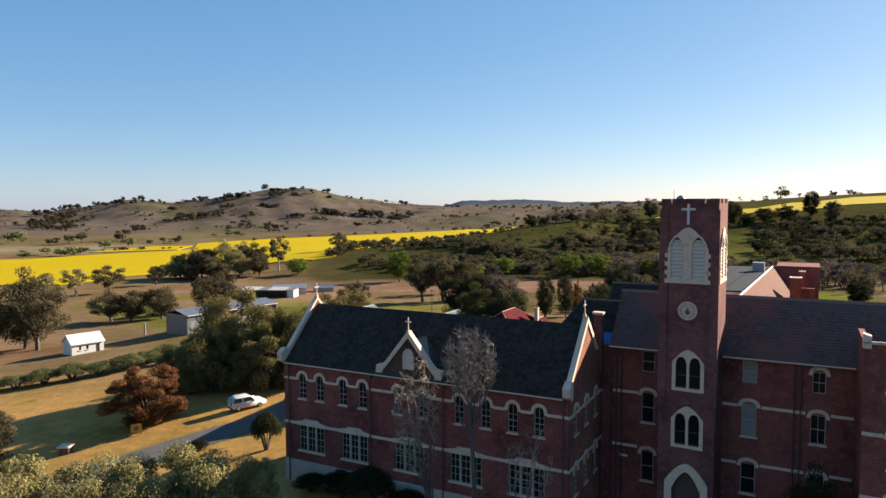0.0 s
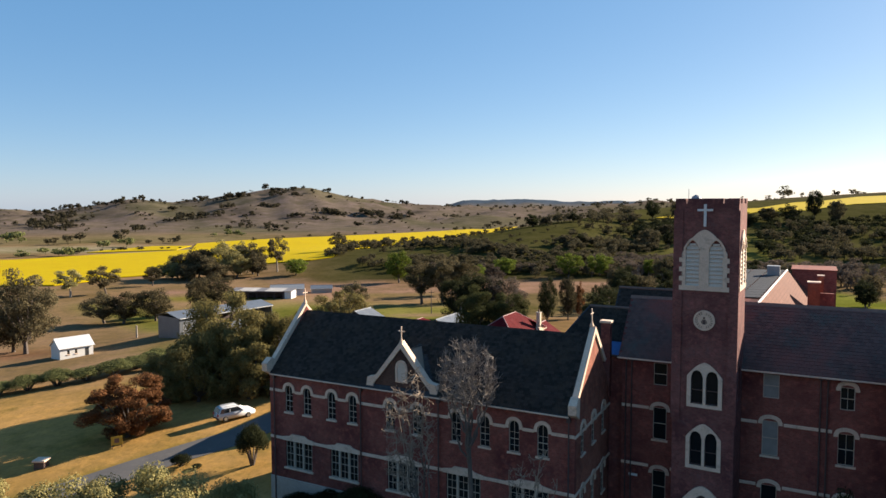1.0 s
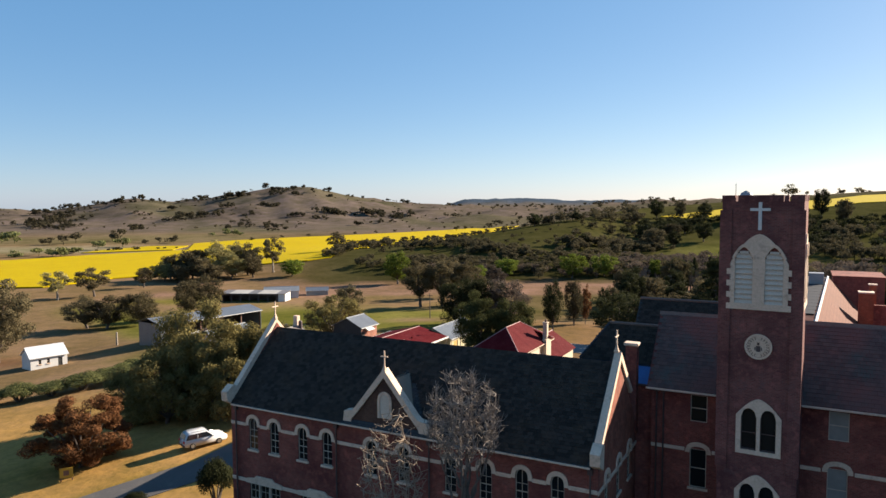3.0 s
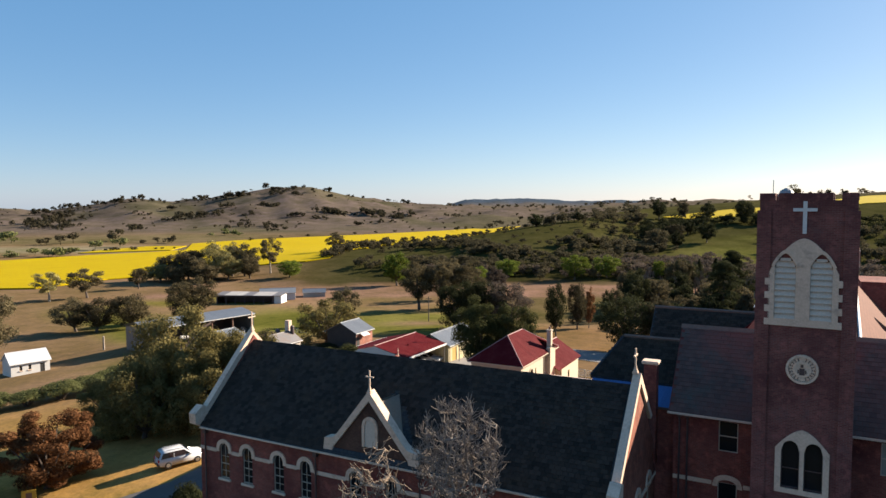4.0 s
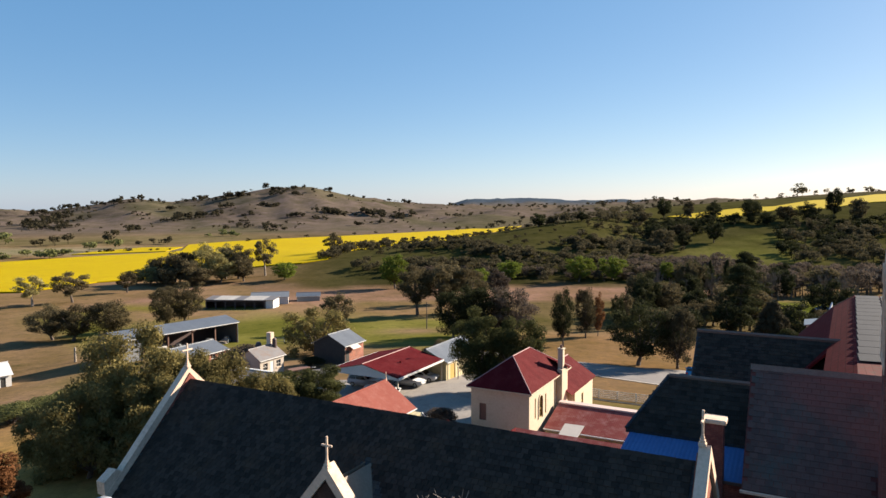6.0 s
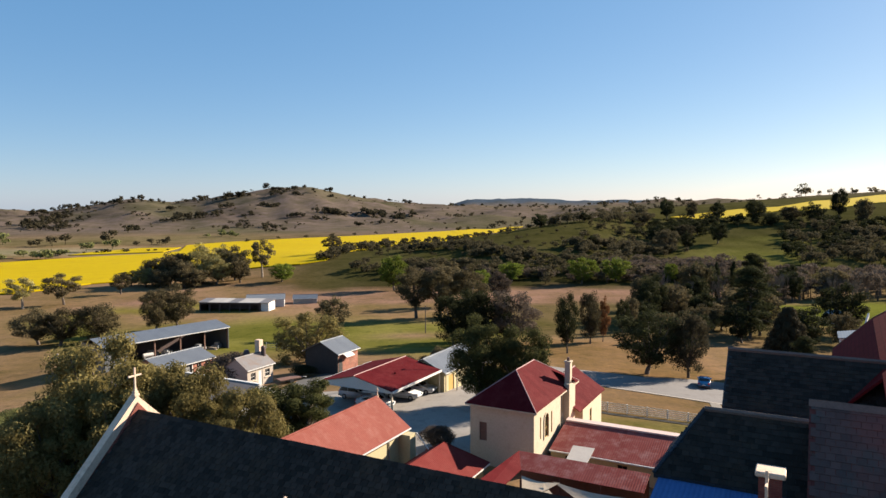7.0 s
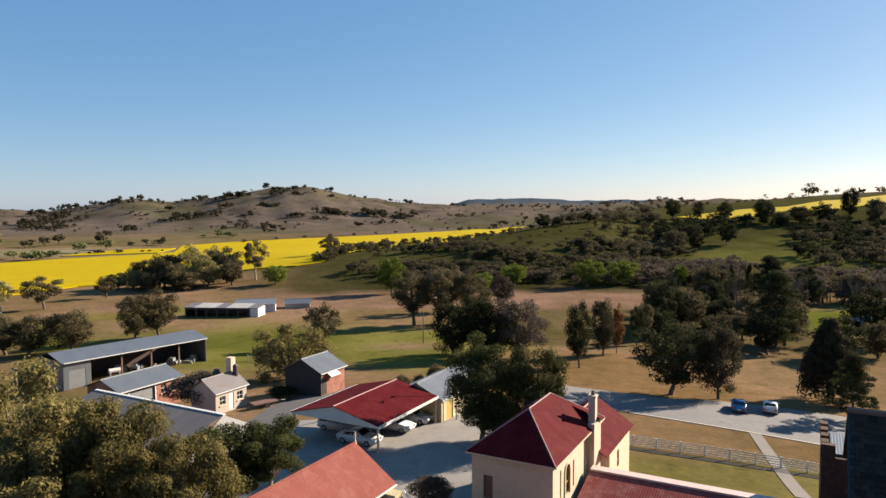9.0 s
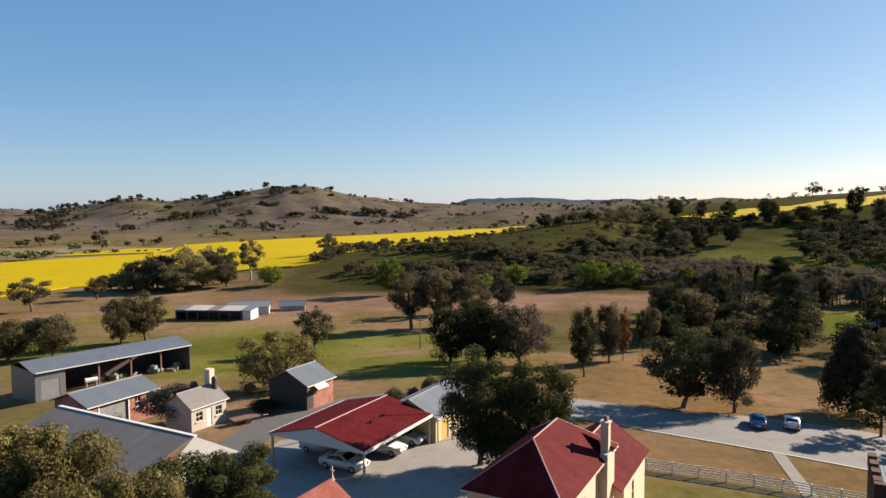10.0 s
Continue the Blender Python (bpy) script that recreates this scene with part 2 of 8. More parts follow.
RED_IRON_X = sheeting("red_iron_x", (0.0784, 0.0077, 0.0101), (0.1069, 0.0126, 0.0148), 0, 0.2, 0.7, 0.0, (0.1010, 0.0174, 0.0185))
BRIGHT_IRON = sheeting("bright_red_iron", (0.135, 0.024, 0.022), (0.165, 0.034, 0.030), 1, 0.2, 0.7, 0.0, (0.15, 0.036, 0.032))
BRIGHT_IRON_X = sheeting("bright_red_iron_x", (0.135, 0.024, 0.022), (0.165, 0.034, 0.030), 0, 0.2, 0.7, 0.0, (0.15, 0.036, 0.032))
SALMON_IRON = sheeting("salmon_iron", (0.21, 0.066, 0.052), (0.25, 0.086, 0.068), 1, 0.2, 0.7, 0.0, (0.24, 0.10, 0.082), 0.35)
FADED_IRON = sheeting("faded_red_iron", (0.218, 0.056, 0.049), (0.265, 0.086, 0.076), 0, 0.2, 0.55, 0.0, (0.292, 0.146, 0.133))
BLUE_IRON = sheeting("blue_iron", (0.066, 0.146, 0.332), (0.093, 0.185, 0.371), 0, 0.2, 0.4, 0.0)
CONCRETE = plain("concrete", (0.3348, 0.2898, 0.2475), (0.3984, 0.3507, 0.2992), 0.3, 4, 0.9)
GRAVEL = plain("gravel", (0.1104, 0.1034, 0.1027), (0.1513, 0.1400, 0.1369), 0.25, 6, 0.95, 0, 0.3, (0.0859, 0.0774, 0.0743))
YARD = plain("pale_yard", (0.185, 0.170, 0.158), (0.245, 0.225, 0.205), 0.25, 6, 0.95, 0, 0.3, (0.145, 0.128, 0.115))
ASPHALT = plain("asphalt", (0.058, 0.054, 0.054), (0.083, 0.078, 0.076), 0.3, 8, 0.9, 0, 0.2, (0.10, 0.09, 0.08))
STEEL = plain("grey_steel", (0.199, 0.206, 0.212), (0.265, 0.272, 0.279), 1, 8, 0.5, 0.4)
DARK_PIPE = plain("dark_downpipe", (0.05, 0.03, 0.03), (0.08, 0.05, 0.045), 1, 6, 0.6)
BARK = plain("bark", (0.066, 0.049, 0.040), (0.133, 0.106, 0.086), 1.2, 9, 0.95, 0, 0.5)
PALE_BARK = plain("pale_bark", (0.225, 0.185, 0.146), (0.318, 0.272, 0.225), 1.2, 9, 0.9, 0, 0.4)
RUBBER = plain("tyre_rubber", (0.015, 0.015, 0.015), (0.025, 0.025, 0.025), 3, 20, 0.8)
RIM = plain("alloy_rim", (0.45, 0.46, 0.47), (0.55, 0.56, 0.57), 3, 20, 0.3, 0.8, 0.0)
CAR_GLASS = glass_pane("car_glass", (0.012, 0.014, 0.016), 0.04)
WHITE_CAR = plain("white_car_paint", (0.490, 0.497, 0.511), (0.517, 0.524, 0.537), 0.5, 20, 0.25, 0, 0.0)
BLUE_CAR = plain("blue_car_paint", (0.014, 0.146, 0.305), (0.020, 0.179, 0.345), 0.5, 20, 0.25, 0, 0.0)
RED_LAMP = plain("tail_lamp", (0.40, 0.02, 0.02), (0.46, 0.03, 0.03), 3, 20, 0.3, 0, 0.0)
CLEAR_LAMP = plain("head_lamp", (0.7, 0.7, 0.7), (0.8, 0.8, 0.8), 3, 20, 0.15, 0, 0.0)
SIGN_YELLOW = plain("sign_yellow", (0.411, 0.239, 0.020), (0.451, 0.279, 0.033), 2, 12, 0.6)
SAIL = plain("sail_cloth", (0.411, 0.332, 0.239), (0.464, 0.384, 0.285), 0.6, 8, 0.9)
SOLAR = plain("solar_cell", (0.020, 0.023, 0.030), (0.030, 0.034, 0.044), 0.8, 6, 0.75, 0, 0.0)
SOLAR.node_tree.nodes["Principled BSDF"].inputs["Specular IOR Level"].default_value = 0.08
GUM = foliage("gum_leaves", (0.0768, 0.0627, 0.0332), (0.1089, 0.0881, 0.0478), (0.1452, 0.1205, 0.0683))
HEDGE = foliage("hedge_leaves", (0.0891, 0.0964, 0.0354), (0.1305, 0.1366, 0.0525), (0.1781, 0.1781, 0.0793))
PEPPER = foliage("pepper_leaves", (0.1244, 0.1018, 0.0387), (0.1683, 0.1396, 0.0519), (0.2193, 0.1828, 0.0731))
PINE = foliage("pine_needles", (0.021, 0.024, 0.011), (0.032, 0.036, 0.015), (0.046, 0.047, 0.023))
HOUSE_TREE = foliage("house_tree_leaves", (0.040, 0.043, 0.016), (0.062, 0.065, 0.024), (0.092, 0.094, 0.037))
FRESH = foliage("fresh_leaves", (0.105, 0.133, 0.018), (0.14, 0.175, 0.028), (0.175, 0.205, 0.046))
RUSSET = foliage("russet_leaves", (0.0952, 0.0439, 0.0195), (0.1610, 0.0732, 0.0329), (0.2318, 0.1098, 0.0488))
OLIVE = foliage("olive_leaves", (0.1854, 0.1623, 0.0598), (0.2562, 0.2208, 0.0878), (0.3233, 0.2794, 0.1379))
SCRUB = foliage("scrub_leaves", (0.049, 0.043, 0.025), (0.071, 0.061, 0.034), (0.093, 0.076, 0.046))
SCRUB_DARK = foliage("dark_scrub_leaves", (0.036, 0.032, 0.020), (0.052, 0.045, 0.027), (0.07, 0.058, 0.036))
BLOSSOM = foliage("blossom", (0.20, 0.10, 0.09), (0.26, 0.14, 0.13), (0.32, 0.19, 0.18))
TWIG = foliage("winter_twigs", (0.070, 0.054, 0.042), (0.094, 0.073, 0.058), (0.118, 0.096, 0.076))


# ---------------------------------------------------------------- mesh helpers
def finish(bm, name, material):
    bmesh.ops.recalc_face_normals(bm, faces=bm.faces)
    me = bpy.data.meshes.new(name)
    bm.to_mesh(me)
    bm.free()
    for m in material if isinstance(material, (list, tuple)) else (material,):
        me.materials.append(m)
    return me


def part(name, bm, material, parent, label=""):
    ob = new(name, finish(bm, name, material))
    ob.parent = parent
    if label:
        ob["label"] = label
    return ob


def thing(name, m, label, category, group="", kind=""):
    ob = new(name)
    ob.empty_display_size = 0.3
    ob.matrix_basis = m
    return tagged(ob, label, category, group, kind)


def solid(name, bm, material, label, category, group="", kind="", m=None):
    ob = new(name, finish(bm, name, material))
    if m is not None:
        ob.matrix_basis = m
    return tagged(ob, label, category, group, kind)


def box(bm, x0, x1, y0, y1, z0, z1):
    v = [bm.verts.new((x, y, z)) for z in (z0, z1) for x, y in ((x0, y0), (x1, y0), (x1, y1), (x0, y1))]
    for f in ((3, 2, 1, 0), (4, 5, 6, 7), (0, 1, 5, 4), (1, 2, 6, 5), (2, 3, 7, 6), (3, 0, 4, 7)):
        bm.faces.new([v[i] for i in f])
    return bm


def slab(bm, pts, off):
    """A polygon of 3D points given thickness along off."""
    a = [bm.verts.new(p) for p in pts]
    b = [bm.verts.new(Vector(p) + Vector(off)) for p in pts]
    bm.faces.new(a)
    bm.faces.new(b[::-1])
    n = len(a)
    for i in range(n):
        bm.faces.new((a[i], b[i], b[(i + 1) % n], a[(i + 1) % n]))
    return bm


def tube(bm, pts, radii, sides=6):
    rings = []
    for i, p in enumerate(pts):
        p = Vector(p)
        d = (Vector(pts[min(i + 1, len(pts) - 1)]) - Vector(pts[max(i - 1, 0)])).normalized()
        side = d.orthogonal().normalized()
        other = d.cross(side)
        rings.append([bm.verts.new(p + radii[i] * (math.cos(a) * side + math.sin(a) * other)) for a in [2 * math.pi * k / sides for k in range(sides)]])
    for a, b in zip(rings, rings[1:]):
        for k in range(sides):
            bm.faces.new((a[k], a[(k + 1) % sides], b[(k + 1) % sides], b[k]))
    bm.faces.new(rings[0][::-1])
    bm.faces.new(rings[-1])
    return bm


def bar(bm, a, b, r, sides=6):
    return tube(bm, (a, b), (r, r), sides)


def one(fn, *args, **kw):
    bm = bmesh.new()
    fn(bm, *args, **kw)
    return bm


def wall(bm, along, a0, a1, z0, z1, pos, thick, holes=()):
    """A wall along x (0) or y (1) from a0 to a1, its outer face at pos and its body reaching thick behind it, with openings (a, b, z, z)."""
    aa = sorted({a0, a1, *[h[0] for h in holes], *[h[1] for h in holes]})
    zz = sorted({z0, z1, *[h[2] for h in holes], *[h[3] for h in holes]})
    made = {}

    def vert(a, d, z):
        key = (round(a, 4), d, round(z, 4))
        if key not in made:
            y = pos + (thick if d else 0.0)
            made[key] = bm.verts.new((a, y, z) if along == 0 else (y, a, z))
        return made[key]

    def full(i, j):
        if not (0 <= i < len(aa) - 1 and 0 <= j < len(zz) - 1):
            return False
        ca, cz = (aa[i] + aa[i + 1]) / 2, (zz[j] + zz[j + 1]) / 2
        return not any(h[0] < ca < h[1] and h[2] < cz < h[3] for h in holes)

    for i in range(len(aa) - 1):
        for j in range(len(zz) - 1):
            if not full(i, j):
                continue
            p, q, r, s = aa[i], aa[i + 1], zz[j], zz[j + 1]
            for d in (0, 1):
                bm.faces.new((vert(p, d, r), vert(q, d, r), vert(q, d, s), vert(p, d, s)))
            for ok, e in ((full(i - 1, j), ((p, r), (p, s))), (full(i + 1, j), ((q, r), (q, s))), (full(i, j - 1), ((p, r), (q, r))), (full(i, j + 1), ((p, s), (q, s)))):
                if not ok:
                    (ea, ez), (fa, fz) = e
                    bm.faces.new((vert(ea, 0, ez), vert(fa, 0, fz), vert(fa, 1, fz), vert(ea, 1, ez)))
    return bm


def arch_points(w, h, rise, pointed, n=7):
    """Outline of an opening w wide, h high to its crown, arched over the last rise; from the lower left, clockwise seen from the front."""
    pts = [(-w / 2, 0), (-w / 2, h - rise)]
    for k in range(1, 2 * n):
        f = k / (2 * n)
        x = -w / 2 + w * f
        if pointed:
            z = h - rise + rise * (1 - abs(2 * f - 1) ** 1.7)
        else:
            z = h - rise + rise * math.sqrt(max(0.0, 1 - (2 * f - 1) ** 2))
        pts.append((x, z))
    pts += [(w / 2, h - rise), (w / 2, 0)]
    return pts


def ring(bm, outer, inner, place, off):
    """A flat frame between two open outlines of as many points; place turns (x, z) into 3D."""
    o = [bm.verts.new(place(*p)) for p in outer]
    i = [bm.verts.new(place(*p)) for p in inner]
    off = Vector(off)
    o2 = [bm.verts.new(Vector(v.co) + off) for v in o]
    i2 = [bm.verts.new(Vector(v.co) + off) for v in i]
    for k in range(len(o) - 1):
        bm.faces.new((o[k], o[k + 1], i[k + 1], i[k]))
        bm.faces.new((o2[k], i2[k], i2[k + 1], o2[k + 1]))
        bm.faces.new((o[k], o2[k], o2[k + 1], o[k + 1]))
        bm.faces.new((i[k], i[k + 1], i2[k + 1], i2[k]))
    for k in (0, -1):
        bm.faces.new((o[k], i[k], i2[k], o2[k]))
    return bm


# ---------------------------------------------------------------- terrain
def smooth(a, b, x):
    t = np.clip((np.asarray(x, float) - a) / (b - a), 0, 1)
    return t * t * (3 - 2 * t)


def height(x, y):
    """Ground level: a low knoll under the buildings, a flat valley, a wooded rise to the north-east and a bare hill beyond."""
    x, y = np.asarray(x, float), np.asarray(y, float)
    q = (x - 5) ** 2 / 9000 + (y - 105) ** 2 / np.where(y > 105, 9250, 14000)
    z = -16 + 15.6 / (1 + q)
    d = np.maximum(y, 1.0)
    a = np.where(y > 1, x / d, np.sign(x) * 3)
    front = smooth(-200, 300, y)
    # wooded rise
    amp = np.interp(a, (-0.35, -0.16, -0.06, 0.0, 0.12, 0.20, 0.28, 0.38, 0.5, 0.7, 1.0), (0, 5.5, 8.8, 12, 20.5, 26, 34, 40, 47, 52, 50))
    crest = np.interp(a, (-0.1, 0.12, 0.2, 0.3, 0.5, 0.7), (425, 500, 560, 790, 860, 880))
    up = smooth(325, crest, d)
    down = 1 - smooth(1.06, 1.5, d / crest) * (1 - smooth(0.16, 0.3, a))
    down = down - 0.65 * smooth(1.02, 1.7, d / crest) * smooth(0.16, 0.3, a)
    z = z + front * amp * up * down
    # bare hill
    top = np.interp(a, (-1.4, -0.9, -0.7, -0.638, -0.585, -0.536, -0.494, -0.458, -0.417, -0.384, -0.352, -0.3, -0.259, -0.214, -0.181, -0.149, -0.109, -0.068, -0.027, 0.0, 0.02),
                    (0, 6, 16, 22.6, 11.1, 26.0, 38.0, 53.0, 49.7, 41.8, 49.4, 65.8, 73.2, 83.2, 79.1, 61.3, 47.3, 36.9, 30.8, 31.4, 26))
    z = z + front * top * smooth(1050, 1950, d) * (1 - smooth(2100, 3300, d))
    # blue ridges on the horizon
    far = np.interp(a, (-0.2, 0.0, 0.03, 0.12, 0.2, 0.3, 0.5), (0, 15, 50, 60, 42, 30, 20))
    z = z + front * far * smooth(2500, 3600, d)
    bump = 1.3 * np.sin(x * 0.011 + 1.3) * np.cos(y * 0.013) + 3.5 * np.sin(x * 0.006) * np.sin(y * 0.0047 + 0.7)
    z = z + bump * smooth(250, 900, np.hypot(x, y - 60))
    z = z + 1.6 * np.exp(-(((x + 53) / 20) ** 2 + ((y - 173) / 20) ** 2))
    z = z - (1.4 - 0.6 * smooth(125, 145, y)) * smooth(8, 24, x) * (1 - smooth(75, 110, x)) * smooth(98, 116, y) * (1 - smooth(150, 190, y))
    rough = 6 * (np.sin(x * 0.027 + y * 0.011) * np.sin(y * 0.021 - x * 0.008 + 2)) + 3 * np.sin(x * 0.061 - y * 0.013) * np.sin(y * 0.037 + x * 0.019)
    return z + rough * smooth(900, 1500, d)


def hz(x, y):
    return float(height(x, y))

# ---------------------------------------------------------------- ground
def land_cover(x, y):
    """What grows where: dry grass, lawn, red paddock, hill pasture; garden shade and far haze are laid in too."""
    dry, gold = np.array((0.27, 0.196, 0.110)), np.array((0.50, 0.325, 0.11))
    lawn, red = np.array((0.175, 0.195, 0.040)), np.array((0.31, 0.205, 0.15))
    pasture, hill, bare = np.array((0.078, 0.080, 0.030)), np.array((0.176, 0.152, 0.125)), np.array((0.28, 0.20, 0.13))
    d = np.maximum(y, 1.0)
    a = x / d
    c = np.tile(dry, (len(x), 1))

    def lay(colour, mask):
        m = np.clip(mask, 0, 1)[:, None]
        c[:] = c * (1 - m) + colour * m

    wob = 6 * np.sin(x * 0.09) + 5 * np.sin(y * 0.07 + 1) + 4 * np.sin(x * 0.21 + y * 0.13)
    lay(gold, smooth(130, 95, y) * smooth(10, -10, x))
    lay(lawn, 0.85 * smooth(146, 182, y + 1.5 * wob + 0.25 * x) * smooth(262, 225, y - wob) * smooth(-14, 8, x + 62 + np.maximum(0, y - 165) * 0.8 + wob) * smooth(24, 6, x + wob - 12 * smooth(180, 192, y)))
    lay(lawn * 0.8, 0.7 * smooth(0.1, 0.9, np.sin(x * 0.05 + y * 0.031) * np.sin(y * 0.043 - x * 0.02 + 1.0)) * smooth(135, 150, y) * smooth(300, 250, y) * smooth(10, -5, x) * smooth(-14, 8, x + 62 + np.maximum(0, y - 165) * 0.8))
    lay(np.array((0.215, 0.148, 0.070)), smooth(140, 150, y) * smooth(205, 190, y + wob) * smooth(16, 24, x) * smooth(60, 45, x) * 0.8)
    lay(np.array((0.18, 0.11, 0.07)), 0.8 * np.exp(-(((x + 93) / 12) ** 2 + ((y - 154) / 7) ** 2)))
    # front garden: shade of trees and wing laid into the ground colour
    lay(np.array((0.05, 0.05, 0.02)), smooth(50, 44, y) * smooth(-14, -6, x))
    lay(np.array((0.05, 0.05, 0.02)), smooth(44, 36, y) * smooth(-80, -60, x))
    lay(np.array((0.17, 0.165, 0.055)), 0.85 * smooth(103, 107, y) * smooth(122.5, 120, y + 0.05 * (x - 20)) * smooth(14, 18, x) * smooth(46, 40, x))
    lay(lawn, smooth(4, 1, np.abs(y - 80 - 0.75 * (x + 24))) * smooth(-50, -40, x) * smooth(-12, -18, x) * 0.6)
    lay(np.array((0.195, 0.142, 0.072)), 0.85 * smooth(116, 121, y) * smooth(146, 136, y) * smooth(12, 18, x) * smooth(90, 75, x))
    lay(np.array((0.17, 0.135, 0.07)), 0.75 * smooth(188, 205, y + wob) * smooth(330, 310, y) * smooth(34, 46, x))
    lay(lawn * np.array((0.95, 1.0, 0.95)), smooth(226, 236, y) * smooth(300, 285, y) * smooth(100, 108, x) * smooth(175, 160, x))
    lay(np.array((0.13, 0.115, 0.052)), 0.8 * smooth(200, 215, y + wob) * smooth(300, 285, y) * smooth(14, 22, x) * smooth(110, 95, x))
    lay(red, 0.8 * smooth(274, 290, y + 0.6 * wob) * smooth(372, 345, y + 2 * wob) * smooth(-120, -85, x + 3 * wob) * smooth(150, 120, x))
    lay(lawn * np.array((1.25, 1.1, 1.1)), smooth(262, 272, y + wob) * smooth(300, 285, y + wob) * smooth(-60, -70, x) * smooth(-130, -110, x) * 0.8)
    lay(pasture, smooth(318, 345, y + wob) * smooth(-0.34, -0.1, a) * smooth(1000, 700, y))
    lay(pasture * 1.15, smooth(600, 760, y) * smooth(0.2, 0.3, a))
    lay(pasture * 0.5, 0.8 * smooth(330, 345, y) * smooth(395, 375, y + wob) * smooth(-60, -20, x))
    lay(np.array((0.150, 0.160, 0.046)), np.exp(-(((x - 186) / 40) ** 2 + ((y - 446) / 36) ** 2) ** 2))
    lay(np.array((0.155, 0.165, 0.048)), 0.9 * np.exp(-(((x - 225) / 34) ** 2 + ((y - 505) / 12) ** 2) ** 2))
    # hill tone greyed and blued to carry the haze of distance
    lay(hill, smooth(720, 1000, y))
    # dark hill patches: rock and slope shadow both in the colour
    dark_patch = np.sin(x * 0.021 + 1.3 * np.sin(y * 0.006)) * np.sin(y * 0.012 + 1.7 * np.sin(x * 0.009)) + 0.5 * np.sin(x * 0.047 + y * 0.02) * np.sin(y * 0.031)
    lay(np.array((0.085, 0.075, 0.068)), 0.75 * smooth(0.35, 0.7, dark_patch) * smooth(1150, 1350, y) * smooth(0.05, -0.05, a))
    lay(np.array((0.125, 0.128, 0.068)), 0.6 * smooth(0.1, 0.7, np.sin(x * 0.0085 + 0.7) * np.sin(y * 0.0061 + x * 0.003) + 0.35 * np.sin(x * 0.03 + y * 0.017)) * smooth(760, 1000, y) * smooth(2300, 2000, y))
    # far ridges: haze painted as grey and blue ground colour
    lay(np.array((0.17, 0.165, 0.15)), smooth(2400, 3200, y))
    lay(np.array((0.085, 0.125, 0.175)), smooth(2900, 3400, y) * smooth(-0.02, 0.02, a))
    lay(np.array((0.30, 0.30, 0.19)), 0.8 * smooth(545, 585, y) * smooth(660, 610, y) * smooth(-0.3, -0.4, a))
    lay(np.array((0.17, 0.165, 0.085)), 0.7 * smooth(640, 690, y) * smooth(900, 760, y) * smooth(-0.2, -0.3, a))
    lay(bare, np.exp(-(((x + 5) / 9) ** 2 + ((y - 200) / 7) ** 2)) * 0.8)
    return c * np.array((0.715, 0.635, 0.70))


RINGS = np.concatenate((np.linspace(0, 200, 100), 200 * 1.045 ** np.arange(1, 75)))
RINGS = RINGS[RINGS < 4900]
SPOKES = 560
ang = np.arange(SPOKES) * 2 * math.pi / SPOKES
gx = (RINGS[1:, None] * np.cos(ang)[None]).ravel()
gy = (60 + RINGS[1:, None] * np.sin(ang)[None]).ravel()
verts = np.column_stack((np.append(gx, 0.0), np.append(gy, 60.0), np.append(height(gx, gy), height(0, 60))))
faces = [(SPOKES * r + k, SPOKES * r + (k + 1) % SPOKES, SPOKES * (r + 1) + (k + 1) % SPOKES, SPOKES * (r + 1) + k) for r in range(len(RINGS) - 2) for k in range(SPOKES)]
faces += [(len(verts) - 1, k, (k + 1) % SPOKES) for k in range(SPOKES)]
ground_mesh = bpy.data.meshes.new("ground")
ground_mesh.from_pydata(verts.tolist(), [], faces)
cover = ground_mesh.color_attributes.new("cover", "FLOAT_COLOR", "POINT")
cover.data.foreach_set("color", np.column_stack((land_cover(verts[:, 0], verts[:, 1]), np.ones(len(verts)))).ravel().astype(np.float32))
ground_mesh.shade_smooth()


def ground_material():
    m, t, p = nodes_of("ground_cover")
    v = coords(t)
    at = t.nodes.new("ShaderNodeVertexColor")
    at.layer_name = "cover"
    n1, n2, n3 = noise_of(t, v, 0.05, 6, 0.65), noise_of(t, v, 0.6, 6, 0.7), noise_of(t, v, 0.012, 5, 0.6)
    c = mixc(t, ramp(t, n1, 0.38, 0.62), at.outputs[0], mixc(t, 1.0, at.outputs[0], (0.70, 0.74, 0.62), "MULTIPLY"))
    c = mixc(t, ramp(t, n2, 0.45, 0.7), c, mixc(t, 1.0, c, (1.35, 1.28, 1.15), "MULTIPLY"))
    n5 = noise_of(t, v, 2.2, 5, 0.75)
    c = mixc(t, ramp(t, n5, 0.5, 0.72), c, mixc(t, 1.0, c, (0.68, 0.72, 0.66), "MULTIPLY"))
    c = mixc(t, ramp(t, n3, 0.4, 0.68), c, mixc(t, 1.0, c, (0.76, 0.79, 0.72), "MULTIPLY"))
    n4 = noise_of(t, v, 0.19, 7, 0.75)
    c = mixc(t, ramp(t, n4, 0.54, 0.68), c, mixc(t, 1.0, c, (0.62, 0.70, 0.62), "MULTIPLY"))
    t.links.new(c, p.inputs["Base Color"])
    p.inputs["Roughness"].default_value = 0.95
    p.inputs["Specular IOR Level"].default_value = 0.0
    bump_to(t, p, n2, 0.5, 0.15)
    return m


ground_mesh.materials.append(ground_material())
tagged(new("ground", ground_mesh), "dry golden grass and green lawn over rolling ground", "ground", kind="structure")


